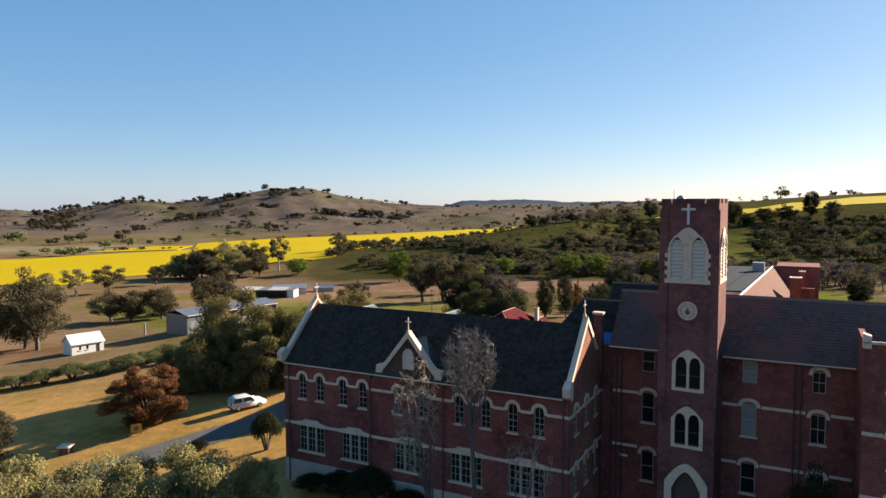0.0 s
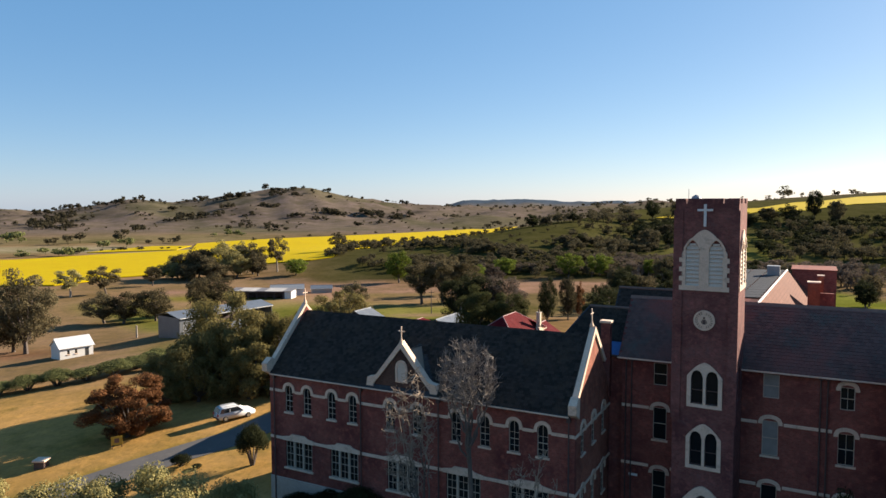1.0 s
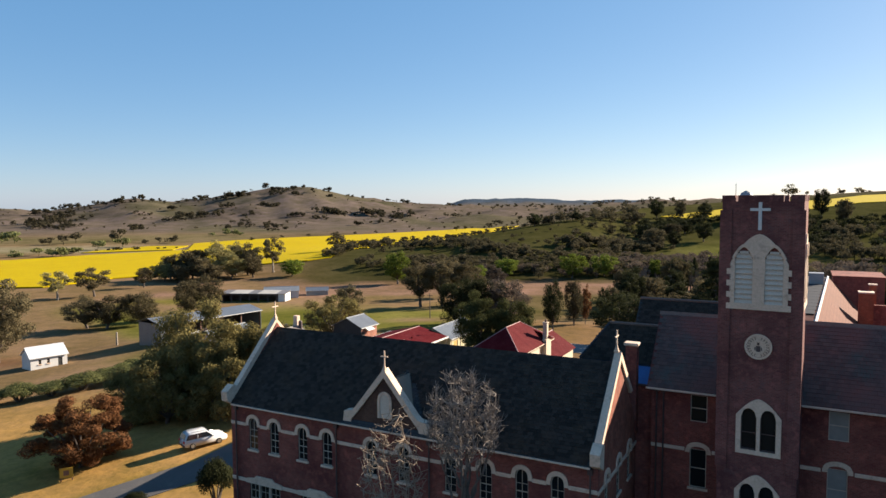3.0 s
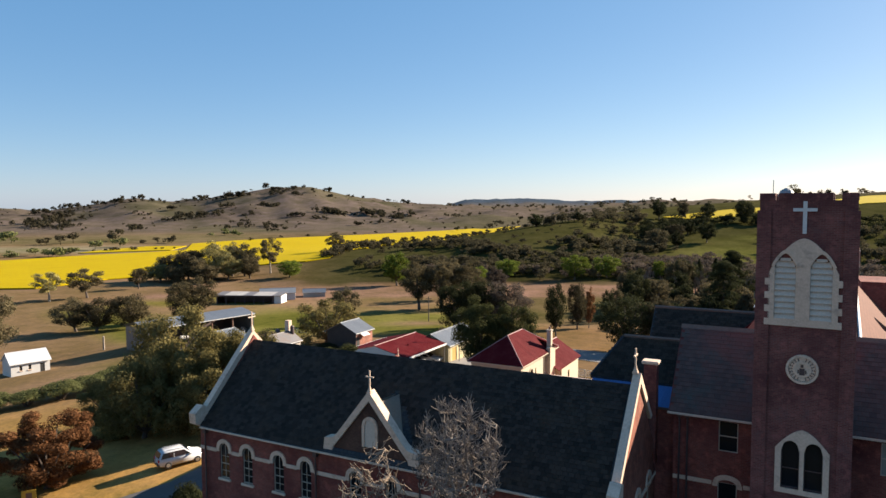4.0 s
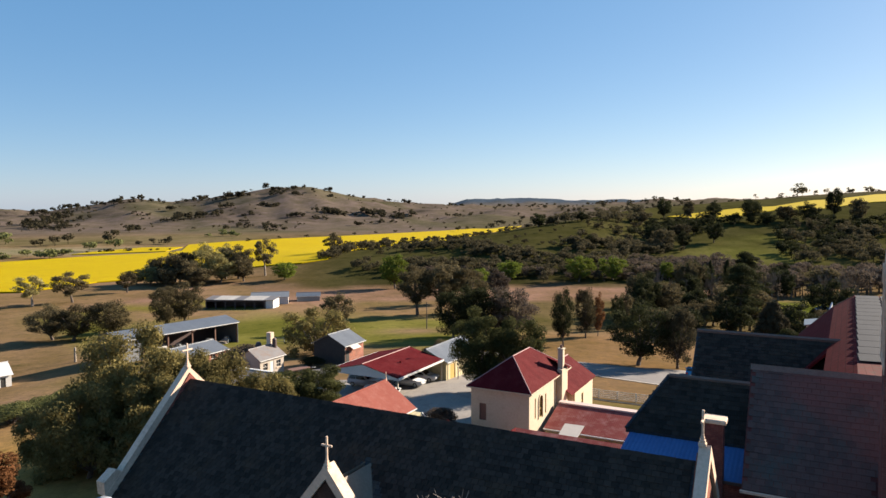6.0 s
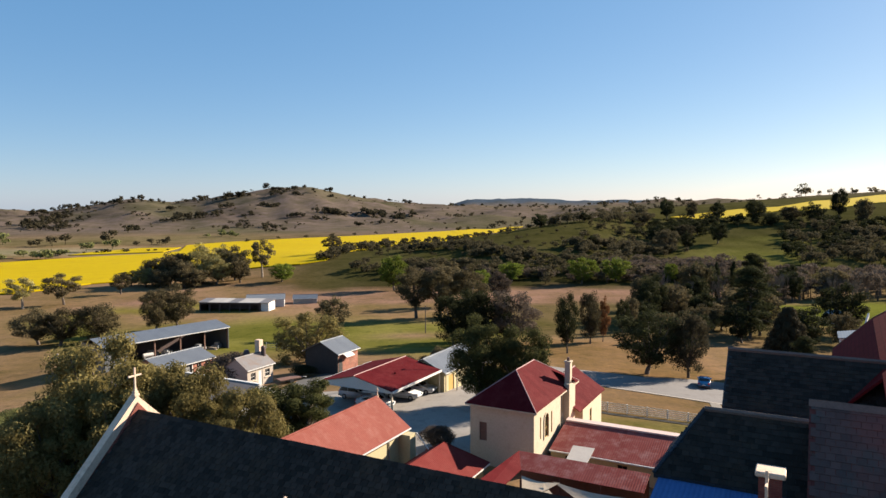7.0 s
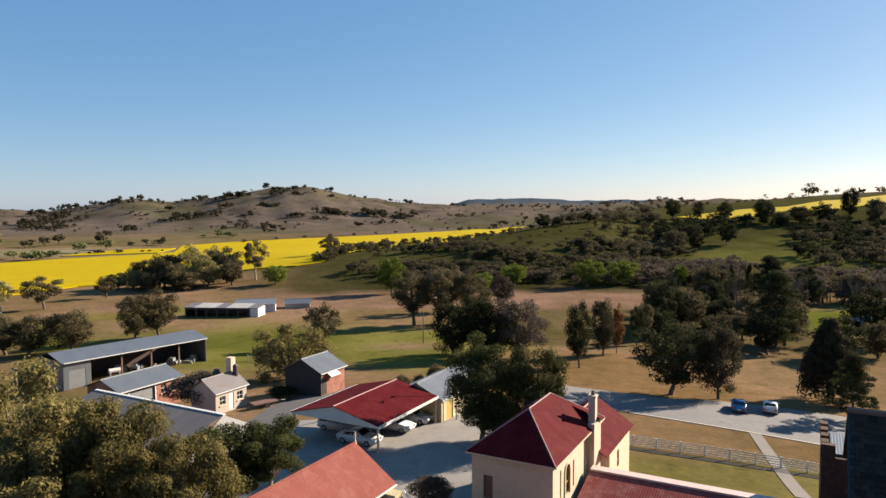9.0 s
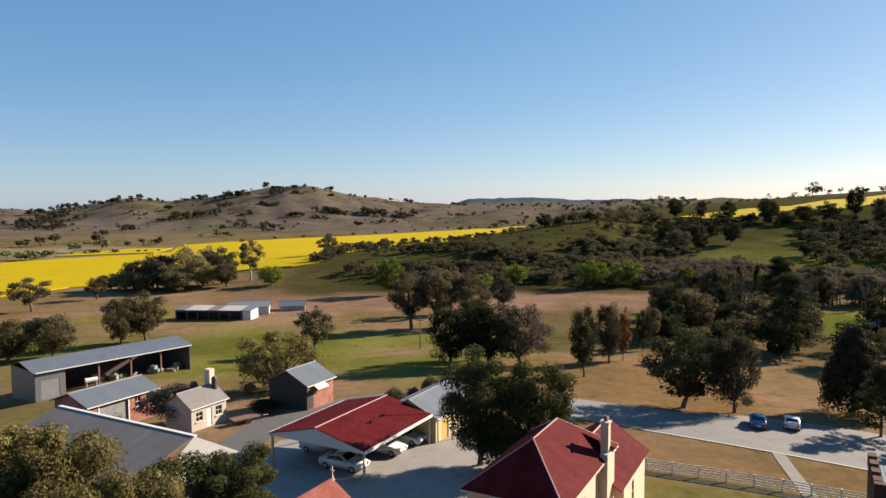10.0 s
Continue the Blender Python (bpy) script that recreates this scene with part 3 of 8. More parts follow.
def drape(name, outline, lift, material, label, category, cuts=3, kind="structure", skirt=0.0):
    """A flat patch with the given outline, laid over the ground."""
    bm = bmesh.new()
    bm.faces.new([bm.verts.new((x, y, 0)) for x, y in outline])
    bmesh.ops.triangulate(bm, faces=bm.faces)
    for _ in range(cuts):
        bmesh.ops.subdivide_edges(bm, edges=bm.edges, cuts=1, use_grid_fill=True)
    rim = [e for e in bm.edges if len(e.link_faces) == 1]
    for v in bm.verts:
        v.co.z = hz(v.co.x, v.co.y) + lift
    if skirt:
        made = bmesh.ops.extrude_edge_only(bm, edges=rim)
        for v in [g for g in made["geom"] if isinstance(g, bmesh.types.BMVert)]:
            v.co.z -= skirt
    return solid(name, bm, material, label, category, kind=kind)


def strip(name, line, width, lift, material, label, category, step=2.0):
    pts = []
    for (x0, y0), (x1, y1) in zip(line, line[1:]):
        n = max(1, int(math.hypot(x1 - x0, y1 - y0) / step))
        pts += [(x0 + (x1 - x0) * k / n, y0 + (y1 - y0) * k / n) for k in range(n)]
    pts.append(line[-1])
    bm = bmesh.new()
    rows = []
    for i, (x, y) in enumerate(pts):
        d = Vector(pts[min(i + 2, len(pts) - 1)]) - Vector(pts[max(i - 2, 0)])
        s = Vector((-d.y, d.x)).normalized() * width / 2
        row = []
        for f in (-1, -0.33, 0.33, 1):
            px, py = x + s.x * f, y + s.y * f
            row.append(bm.verts.new((px, py, hz(px, py) + lift)))
        rows.append(row)
    for a, b in zip(rows, rows[1:]):
        for k in range(3):
            bm.faces.new((a[k], b[k], b[k + 1], a[k + 1]))
    made = bmesh.ops.extrude_edge_only(bm, edges=[e for e in bm.edges if len(e.link_faces) == 1])
    for v in [g for g in made["geom"] if isinstance(g, bmesh.types.BMVert)]:
        v.co.z -= 0.08
    return solid(name, bm, material, label, category, kind="structure")


strip("road", [(-62, 42), (-46, 60), (-37, 68.5), (-30, 74.6), (-23, 79.8), (-18.6, 87), (-19, 96), (-20, 106), (-19.5, 118), (-19, 128), (-18, 137), (-14, 143.5), (-8, 148.5), (2, 152.5), (14, 154)], 5.2, 0.06, ASPHALT, "narrow grey asphalt drive curving past the brick wing", "road")
drape("pavement", [(-20, 104), (-12, 98), (4, 100), (13, 122), (6, 130), (-4, 128), (-15, 128)], 0.045, YARD, "pale gravel yard round the carport", "yard", 3)
drape("pavement", [(15, 128), (14, 148), (20, 153), (34, 146), (42, 146.5), (52, 144), (75, 136), (78, 119), (60, 123.5), (47.4, 127.3), (39.5, 130.6), (33, 133.2), (26, 136.2), (19, 139)], 0.045, GRAVEL, "pale gravel car park with tree shade", "car park", 3)
# the fence's shadow, laid on the lawn as a dark strip
strip("pavement", [(19.0, 121.6), (46.0, 113.3)], 0.9, 0.03, plain("fence_shadow", (0.016, 0.014, 0.010), (0.03, 0.024, 0.017), 0.6, 6, 0.95), "dark strip painted as the white fence's shadow", "garden bed", 1.0)
PATHWAY = plain("worn_path", (0.1030, 0.0882, 0.0763), (0.1332, 0.1176, 0.1001), 0.5, 6, 0.9)
strip("pavement", [(39.9, 130.9), (36.7, 118.3), (34.1, 108)], 1.4, 0.06, PATHWAY, "narrow grey garden path", "path", 1.0)

strip("kerb", [(26, 136.0), (33, 133.0), (39.5, 130.4), (47.4, 127.1), (60, 123.3)], 0.3, 0.09, CONCRETE, "pale concrete edging beside the gravel", "kerb", 1.0)
# tan for the gablet's slate slopes: sunlight put into the colour
SUNLIT_SLATE = plain("sunlit_slate_tan", (0.17, 0.135, 0.10), (0.22, 0.175, 0.13), 0.8, 7, 0.7)
CANOLA = plain("canola_flowers", (0.345, 0.247, 0.000), (0.390, 0.286, 0.000), 0.03, 0.8, 0.9, 0, 0.6, (0.319, 0.223, 0.003))
CANOLA.node_tree.nodes["Principled BSDF"].inputs["Specular IOR Level"].default_value = 0.05


# ---------------------------------------------------------------- the brick college
TURN = -28.0
SITE = pose(11.9, 55.2, 0, 0, 0, TURN)


def at_site(u, v, z=0.0, turn=0.0):
    return SITE @ pose(u, v, z, 0, 0, turn)


def face_place(along, c, pos, z0):
    """Turns (x, z) of a front into 3D on a wall along x or y."""
    if along == 0:
        return lambda x, z: Vector((c + x, pos, z0 + z))
    return lambda x, z: Vector((pos, c + x, z0 + z))


def window(parent, along, c, pos, out, w, z0, z1, cols=2, rows=3, rise=0.0, pointed=False, frame=None, pane=None, sill=True, depth=0.14, name="window"):
    """A window set into its opening; out: the outward direction, -1 or 1, along the wall's normal axis."""
    frame, pane = frame or SASH, pane or PANE
    h = z1 - z0
    off = Vector((0, out, 0)) if along == 0 else Vector((out, 0, 0))
    base = pos - out * depth
    place = face_place(along, c, base, z0)
    outer = arch_points(w, h, rise, pointed) if rise else [(-w / 2, 0), (-w / 2, h), (w / 2, h), (w / 2, 0)]
    f = 0.05
    inner = [(x * (w - 2 * f) / w, f + z * (h - 2 * f) / h) for x, z in outer]
    bm = bmesh.new()
    ring(bm, outer + outer[:1], inner + inner[:1], place, off * 0.07)
    for k in range(1, cols):
        x = -w / 2 + w * k / cols
        hh = h - f
        if rise:
            fr = abs(2 * x / w)
            hh = h - rise + rise * ((1 - fr ** 1.7) if pointed else math.sqrt(max(0, 1 - fr * fr))) - f * 0.5
        a, b = place(x - 0.016, f * 0.5), place(x + 0.016, hh)
        box(bm, *sorted((a.x, b.x) if along == 0 else (a.x, a.x + off.x * 0.05)), *sorted((a.y, a.y + off.y * 0.05) if along == 0 else (a.y, b.y)), a.z, b.z)
    for k in range(1, rows):
        z = (h - rise) * k / rows if rise else h * k / rows
        t = 0.028 if k == rows // 2 + rows % 2 else 0.014
        a, b = place(-w / 2 + f * 0.5, z - t), place(w / 2 - f * 0.5, z + t)
        box(bm, *sorted((a.x, b.x) if along == 0 else (a.x, a.x + off.x * 0.055)), *sorted((a.y, a.y + off.y * 0.055) if along == 0 else (a.y, b.y)), a.z, b.z)
    win = part(name, bm, frame, parent)
    bm = bmesh.new()
    g = bm.faces.new([bm.verts.new(place(x, z) + off * 0.02) for x, z in inner])
    part("pane", bm, pane, win)
    if sill:
        p, q = place(-w / 2 - 0.12, -0.16), place(w / 2 + 0.12, 0.0)
        bm = bmesh.new()
        lo, hi = sorted((pos - out * 0.1, pos + out * 0.12))
        if along == 0:
            box(bm, p.x, q.x, lo, hi, p.z, q.z)
        else:
            box(bm, lo, hi, p.y, q.y, p.z, q.z)
        bmesh.ops.bevel(bm, geom=bm.edges, offset=0.02, segments=1, affect="EDGES")
        part("window_sill", bm, STONE, win)
    return win


def hood(parent, along, c, pos, out, w, z_spring, rise, pointed=False, band=0.3, leg=0.25, name="hood_mould"):
    """A cream arch of moulded stone over an opening, proud of the brick."""
    off = Vector((0, out * 0.10, 0)) if along == 0 else Vector((out * 0.10, 0, 0))
    place = face_place(along, c, pos - out * 0.02, z_spring - leg)
    outer = arch_points(w + 2 * band, leg + rise + band, rise + band * 0.9, pointed)
    inner = arch_points(w, leg + rise, rise, pointed)
    bm = bmesh.new()
    ring(bm, outer, inner, place, off)
    return part(name, bm, STONE, parent)


def course(parent, along, a0, a1, pos, out, z, h=0.22, proud=0.08, name="string_course", material=None):
    lo, hi = sorted((pos - out * 0.02, pos + out * proud))
    bm = bmesh.new()
    if along == 0:
        box(bm, a0, a1, lo, hi, z, z + h)
    else:
        box(bm, lo, hi, a0, a1, z, z + h)
    bmesh.ops.bevel(bm, geom=bm.edges, offset=0.025, segments=1, affect="EDGES")
    return part(name, bm, material or STONE, parent)


def stone_cross(parent, x, y, z, h, w, th, along=0, name="cross"):
    """A small cross on a moulded foot, its arms along x or y."""
    bm = bmesh.new()
    for k, q in enumerate((1.7, 1.25, 0.85)):
        box(bm, x - th * q, x + th * q, y - th * q, y + th * q, z - 0.25 + 0.12 * k, z - 0.13 + 0.12 * k)
    box(bm, x - th * 0.6, x + th * 0.6, y - th * 0.6, y + th * 0.6, z + 0.11, z + h * 0.18)
    box(bm, x - th / 2, x + th / 2, y - th / 2, y + th / 2, z + h * 0.18, z + h)
    if along == 0:
        box(bm, x - w / 2, x + w / 2, y - th / 2.2, y + th / 2.2, z + h * 0.62, z + h * 0.62 + th)
    else:
        box(bm, x - th / 2.2, x + th / 2.2, y - w / 2, y + w / 2, z + h * 0.62, z + h * 0.62 + th)
    bmesh.ops.bevel(bm, geom=bm.edges, offset=th * 0.12, segments=1, affect="EDGES")
    return part(name, bm, STONE, parent)


def down_pipe(parent, x, y, z0, z1):
    bm = bmesh.new()
    bar(bm, (x, y, z0), (x, y, z1), 0.06)
    box(bm, x - 0.14, x + 0.14, y - 0.12, y + 0.12, z1, z1 + 0.3)
    return part("downpipe", bm, DARK_PIPE, parent)


def shingles(parent, name, u0, u1, low, high, width, step, material, single=None, skip=None, seed=1):
    """Slates or tiles laid in lapped courses up a slope from low (v, z) to high (v, z). Those with single(u, f) true are parts of their
    own on one mesh; the rest are joined."""
    rng = random.Random(seed)
    dv, dz = high[0] - low[0], high[1] - low[1]
    length = math.hypot(dv, dz)
    tilt = math.atan2(dz, dv) - 0.055
    w, l, th = width * 0.94, step * 1.3, 0.022
    bm = bmesh.new()
    box(bm, -w / 2, w / 2, 0, l, 0, th)
    me = finish(bm, name, material)
    vs, fs = [], []
    cube = [(x, y, z) for z in (0, th) for x, y in ((-w / 2, 0), (w / 2, 0), (w / 2, l), (-w / 2, l))]
    quads = ((4, 5, 6, 7), (0, 1, 5, 4), (1, 2, 6, 5), (3, 0, 4, 7))
    rows = int(length / step)
    for r in range(rows):
        f = r * step / length
        cols = int((u1 - u0) / width)
        for c in range(cols):
            u = u0 + width * (c + 0.5 + 0.5 * (r % 2) * (1 if c < cols - 1 else 0))
            if skip and skip(u, f):
                continue
            m = Matrix.Translation((u, low[0] + dv * f - dz / length * 0.03, low[1] + dz * f + 0.02 + rng.uniform(0, 0.012))) @ Matrix.Rotation(tilt + rng.uniform(-0.012, 0.012), 4, "X") @ Matrix.Rotation(rng.uniform(-0.02, 0.02), 4, "Z")
            if single and single(u, f):
                ob = new(name, me)
                ob.parent, ob.matrix_basis = parent, m
            else:
                b = len(vs)
                vs += [tuple(m @ Vector(p)) for p in cube]
                fs += [tuple(b + i for i in q) for q in quads]
    rest = bpy.data.meshes.new(name + "_rest")
    rest.from_pydata(vs, [], fs)
    rest.materials.append(material)
    ob = new("roof_" + name + "_cover", rest)
    ob.parent = parent
    ob["kind"] = "stuff"
    return ob


def college_wing():
    w = thing("college_wing", SITE, "two-storey red brick college wing with slate roof and cream stone trim", "building")
    U0, U1, V0, V1, EAVE, RZ = -28.6, -0.2, -4.9, 4.9, 9.15, 13.93
    top = [-26.4, -24.35, -21.7, -19.5, -15.75, -13.2, -9.7, -7.25, -4.85, -2.6]
    low = [(-26.9, -23.9), (-21.9, -19.0), (-16.1, -13.1), (-10.6, -7.6), (-5.2, -2.1)]
    holes = [(c - 0.42, c + 0.42, 5.6, 8.0) for c in top] + [(a, b, 0.55, 3.15) for a, b in low]
    bm = bmesh.new()
    wall(bm, 0, U0, U1, -5.0, EAVE, V0, 0.4, holes)
    part("wall", bm, BRICK, w, "dark red brick front wall")
    part("wall", one(wall, 0, U0, U1, -5.0, EAVE, V1, -0.4), BRICK, w)
    side = [(-2.9, 5.6, 7.8), (0.0, 5.6, 7.8), (2.9, 5.6, 7.8), (-2.9, 0.6, 3.0), (0.0, 0.6, 3.0), (2.9, 0.6, 3.0)]
    for u, out in ((U0, -1), (U1, 1)):
        th = -out * 0.4
        bm = bmesh.new()
        hs = [(c - 0.45, c + 0.45, a, b) for c, a, b in side] if out > 0 else []
        wall(bm, 1, V0 + 0.4, V1 - 0.4, -5.0, EAVE, u, th, hs)
        slab(bm, [(u, V0 + 0.4, EAVE), (u, V1 - 0.4, EAVE), (u, 0, RZ + 0.42)], (th, 0, 0))
        part("gable_wall", bm, BRICK_SUNLIT if out > 0 else BRICK, w)
        if out > 0:
            for c, a, b in side:
                window(w, 1, c, u, 1, 0.9, a, b, 2, 4, 0.4)
                hood(w, 1, c, u, 1, 0.9, b - 0.35, 0.45)
            for z in (7.25, 2.95):
                course(w, 1, V0, V1, u, 1, z)
            window(w, 1, 0, u - 0.16, 1, 0.5, 10.2, 11.8, 1, 1, 0.3, False, STONE, DARK_IN, True)
        # raking parapet with cream coping and kneelers
        for s in (-1, 1):
            vk, zk, va, za = s * 5.35, 9.4, 0.0, RZ + 0.77
            if out > 0 and s > 0:
                vk, zk = 3.3, za - (za - zk) * 3.3 / 5.35
            bm = bmesh.new()
            u_in = u - 0.32 if out > 0 else u - 0.1
            slab(bm, [(u_in, vk, zk), (u_in, va, za), (u_in, va, za - 0.55), (u_in, vk - s * 0.42, zk - 0.1)], (0.44, 0, 0))
            part("coping", bm, STONE, w)
            if s > 0:
                continue
            bm = bmesh.new()
            slab(bm, [(u - 0.3, s * 4.75, 8.75), (u - 0.3, s * 5.55, 9.2), (u - 0.3, s * 5.6, 9.9), (u - 0.3, s * 4.9, 10.35), (u - 0.3, s * 4.6, 10.2)], (0.6, 0, 0))
            part("kneeler", bm, STONE, w)
        stone_cross(w, u - 0.2 * out, 0, RZ + 0.97, 1.15, 0.74, 0.085, 1)
    # the roof: two slated slopes and a ridge
    for s in (-1, 1):
        bm = bmesh.new()
        slab(bm, [(U0 + 0.3, s * 5.2, 9.05), (U1 - 0.3, s * 5.2, 9.05), (U1 - 0.3, 0, RZ), (U0 + 0.3, 0, RZ)], (0, 0, -0.22))
        part("roof", bm, SLATE, w, "blue-grey slate slope")
    bm = bmesh.new()
    slab(bm, [(U0 + 0.3, -0.13, RZ - 0.1), (U0 + 0.3, 0, RZ + 0.05), (U0 + 0.3, 0.13, RZ - 0.1)], (U1 - U0 - 0.6, 0, 0))
    part("ridge", bm, SLATE, w)
    comb = bmesh.new()
    slab(comb, [(-0.157, -0.16, -0.1), (-0.157, 0, 0.06), (-0.157, 0.16, -0.1)], (0.314, 0, 0))
    comb = finish(comb, "ridge_tile", SLATE_PIECE)
    for k in range(88):
        t = new("ridge_tile", comb)
        t.parent, t.location = w, (U0 + 0.5 + 0.32 * k, 0, RZ + 0.02 + 0.006 * math.sin(k * 1.7))
    bm = bmesh.new()
    box(bm, U0 + 0.36, U1 - 0.36, -5.34, -5.22, 8.88, 8.97)
    part("gutter", bm, STONE, w, "pale gutter under the eaves")
    for i, c in enumerate(top):
        window(w, 0, c, V0, -1, 0.84, 5.6, 8.0, 2, 4, 0.42, False, SASH)
        hood(w, 0, c, V0, -1, 0.84, 7.6, 0.42, False, 0.26, 0.2)
    for a, b in low:
        c = (a + b) / 2
        for k in (-1, 0, 1):
            window(w, 0, c + k * (b - a) / 3, V0, -1, (b - a) / 3 - 0.12, 0.55, 3.05, 2, 4, 0, False, SASH, None, False)
        bm = bmesh.new()
        for k in (-0.5, 0.5):
            x = c + k * (b - a) / 3
            box(bm, x - 0.07, x + 0.07, V0 - 0.02, V0 + 0.25, 0.55, 3.15)
        part("mullion", bm, SASH, w)
        bm = one(box, a - 0.12, b + 0.12, V0 - 0.14, V0 + 0.1, 0.38, 0.55)
        bmesh.ops.bevel(bm, geom=bm.edges, offset=0.02, segments=1, affect="EDGES")
        part("window_sill", bm, STONE, w)
        bm = bmesh.new()
        pts = [(a - 0.25, 3.0), (a - 0.25, 3.3), (a + 0.5, 3.42), (a + 0.75, 3.62), (b - 0.75, 3.62), (b - 0.5, 3.42), (b + 0.25, 3.3), (b + 0.25, 3.0)]
        slab(bm, [(x, V0 - 0.12, z) for x, z in pts], (0, 0.14, 0))
        part("lintel", bm, STONE, w)
    edges = [U0] + [x for c in top for x in (c - 0.68, c + 0.68)] + [U1]
    for a, b in zip(edges[::2], edges[1::2]):
        if b - a > 0.15:
            course(w, 0, a, b, V0, -1, 7.32, 0.24)
    edges = [U0] + [x for a, b in low for x in (a - 0.25, b + 0.25)] + [U1]
    for a, b in zip(edges[::2], edges[1::2]):
        course(w, 0, a, b, V0, -1, 3.0, 0.26)
    course(w, 0, U0, U1, V0, -1, -5.0, 4.5, 0.12, "plinth", CONCRETE)
    for x in (-28.0, -18.6, -11.2, -0.6):
        down_pipe(w, x, V0 - 0.16, -3.2, 8.5)
    # the front gablet
    gc, gw = -14.6, 3.05
    bm = bmesh.new()
    slab(bm, [(gc - gw, V0 - 0.05, EAVE - 0.3), (gc + gw, V0 - 0.05, EAVE - 0.3), (gc + gw, V0 - 0.05, 9.1), (gc, V0 - 0.05, 12.7), (gc - gw, V0 - 0.05, 9.1)], (0, 0.4, 0))
    part("gablet", bm, BRICK_DARK, w, "dark brown brick gablet")
    for s in (-1, 1):
        bm = bmesh.new()
        slab(bm, [(gc, V0 - 0.2, 13.1), (gc + s * 2.35, V0 - 0.2, 10.2), (gc + s * 2.6, V0 - 0.2, 9.98), (gc + s * 3.25, V0 - 0.2, 9.85), (gc + s * 3.35, V0 - 0.2, 9.1), (gc + s * 2.8, V0 - 0.2, 8.75), (gc + s * 2.62, V0 - 0.2, 9.4), (gc + s * 2.2, V0 - 0.2, 9.85), (gc, V0 - 0.2, 12.5)], (0, 0.62, 0))
        part("coping", bm, STONE, w)
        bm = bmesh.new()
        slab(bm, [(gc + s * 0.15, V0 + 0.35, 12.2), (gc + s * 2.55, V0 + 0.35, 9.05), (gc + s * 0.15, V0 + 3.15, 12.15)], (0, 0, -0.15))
        part("roof", bm, SUNLIT_SLATE, w, "small slate slope behind the gablet, coloured tan as sunlit")
    hood(w, 0, gc, V0 - 0.05, -1, 0.75, 10.9, 0.45, False, 0.18, 1.2, "niche_surround")
    bm = bmesh.new()
    pts = arch_points(0.75, 1.65, 0.45, False)
    slab(bm, [(gc + x, V0 - 0.065, 9.7 + z) for x, z in pts], (0, 0.05, 0))
    part("niche", bm, LOUVRE, w)
    stone_cross(w, gc, V0 - 0.05, 13.15, 1.15, 0.55, 0.085, 0)
    shingles(w, "slate", U0 + 0.35, U1 - 0.35, (-5.2, 9.05), (0.0, RZ), 0.32, 0.25, SLATE_PIECE, lambda u, f: f > 0.73 and -15.5 < u < -3.6,
             lambda u, f: abs(u - gc) < 3.3 * max(0.0, 1 - f / 0.68))
    # brick chimney at the back of the gable end
    bm = bmesh.new()
    box(bm, -0.86, -0.1, 4.42, 5.1, 8.0, 14.2)
    part("chimney", bm, BRICK, w)
    bm = bmesh.new()
    box(bm, -0.98, 0.02, 4.32, 5.2, 14.2, 14.4)
    bmesh.ops.bevel(bm, geom=bm.edges, offset=0.04, segments=1, affect="EDGES")
    part("chimney_cap", bm, STONE, w)
    return w


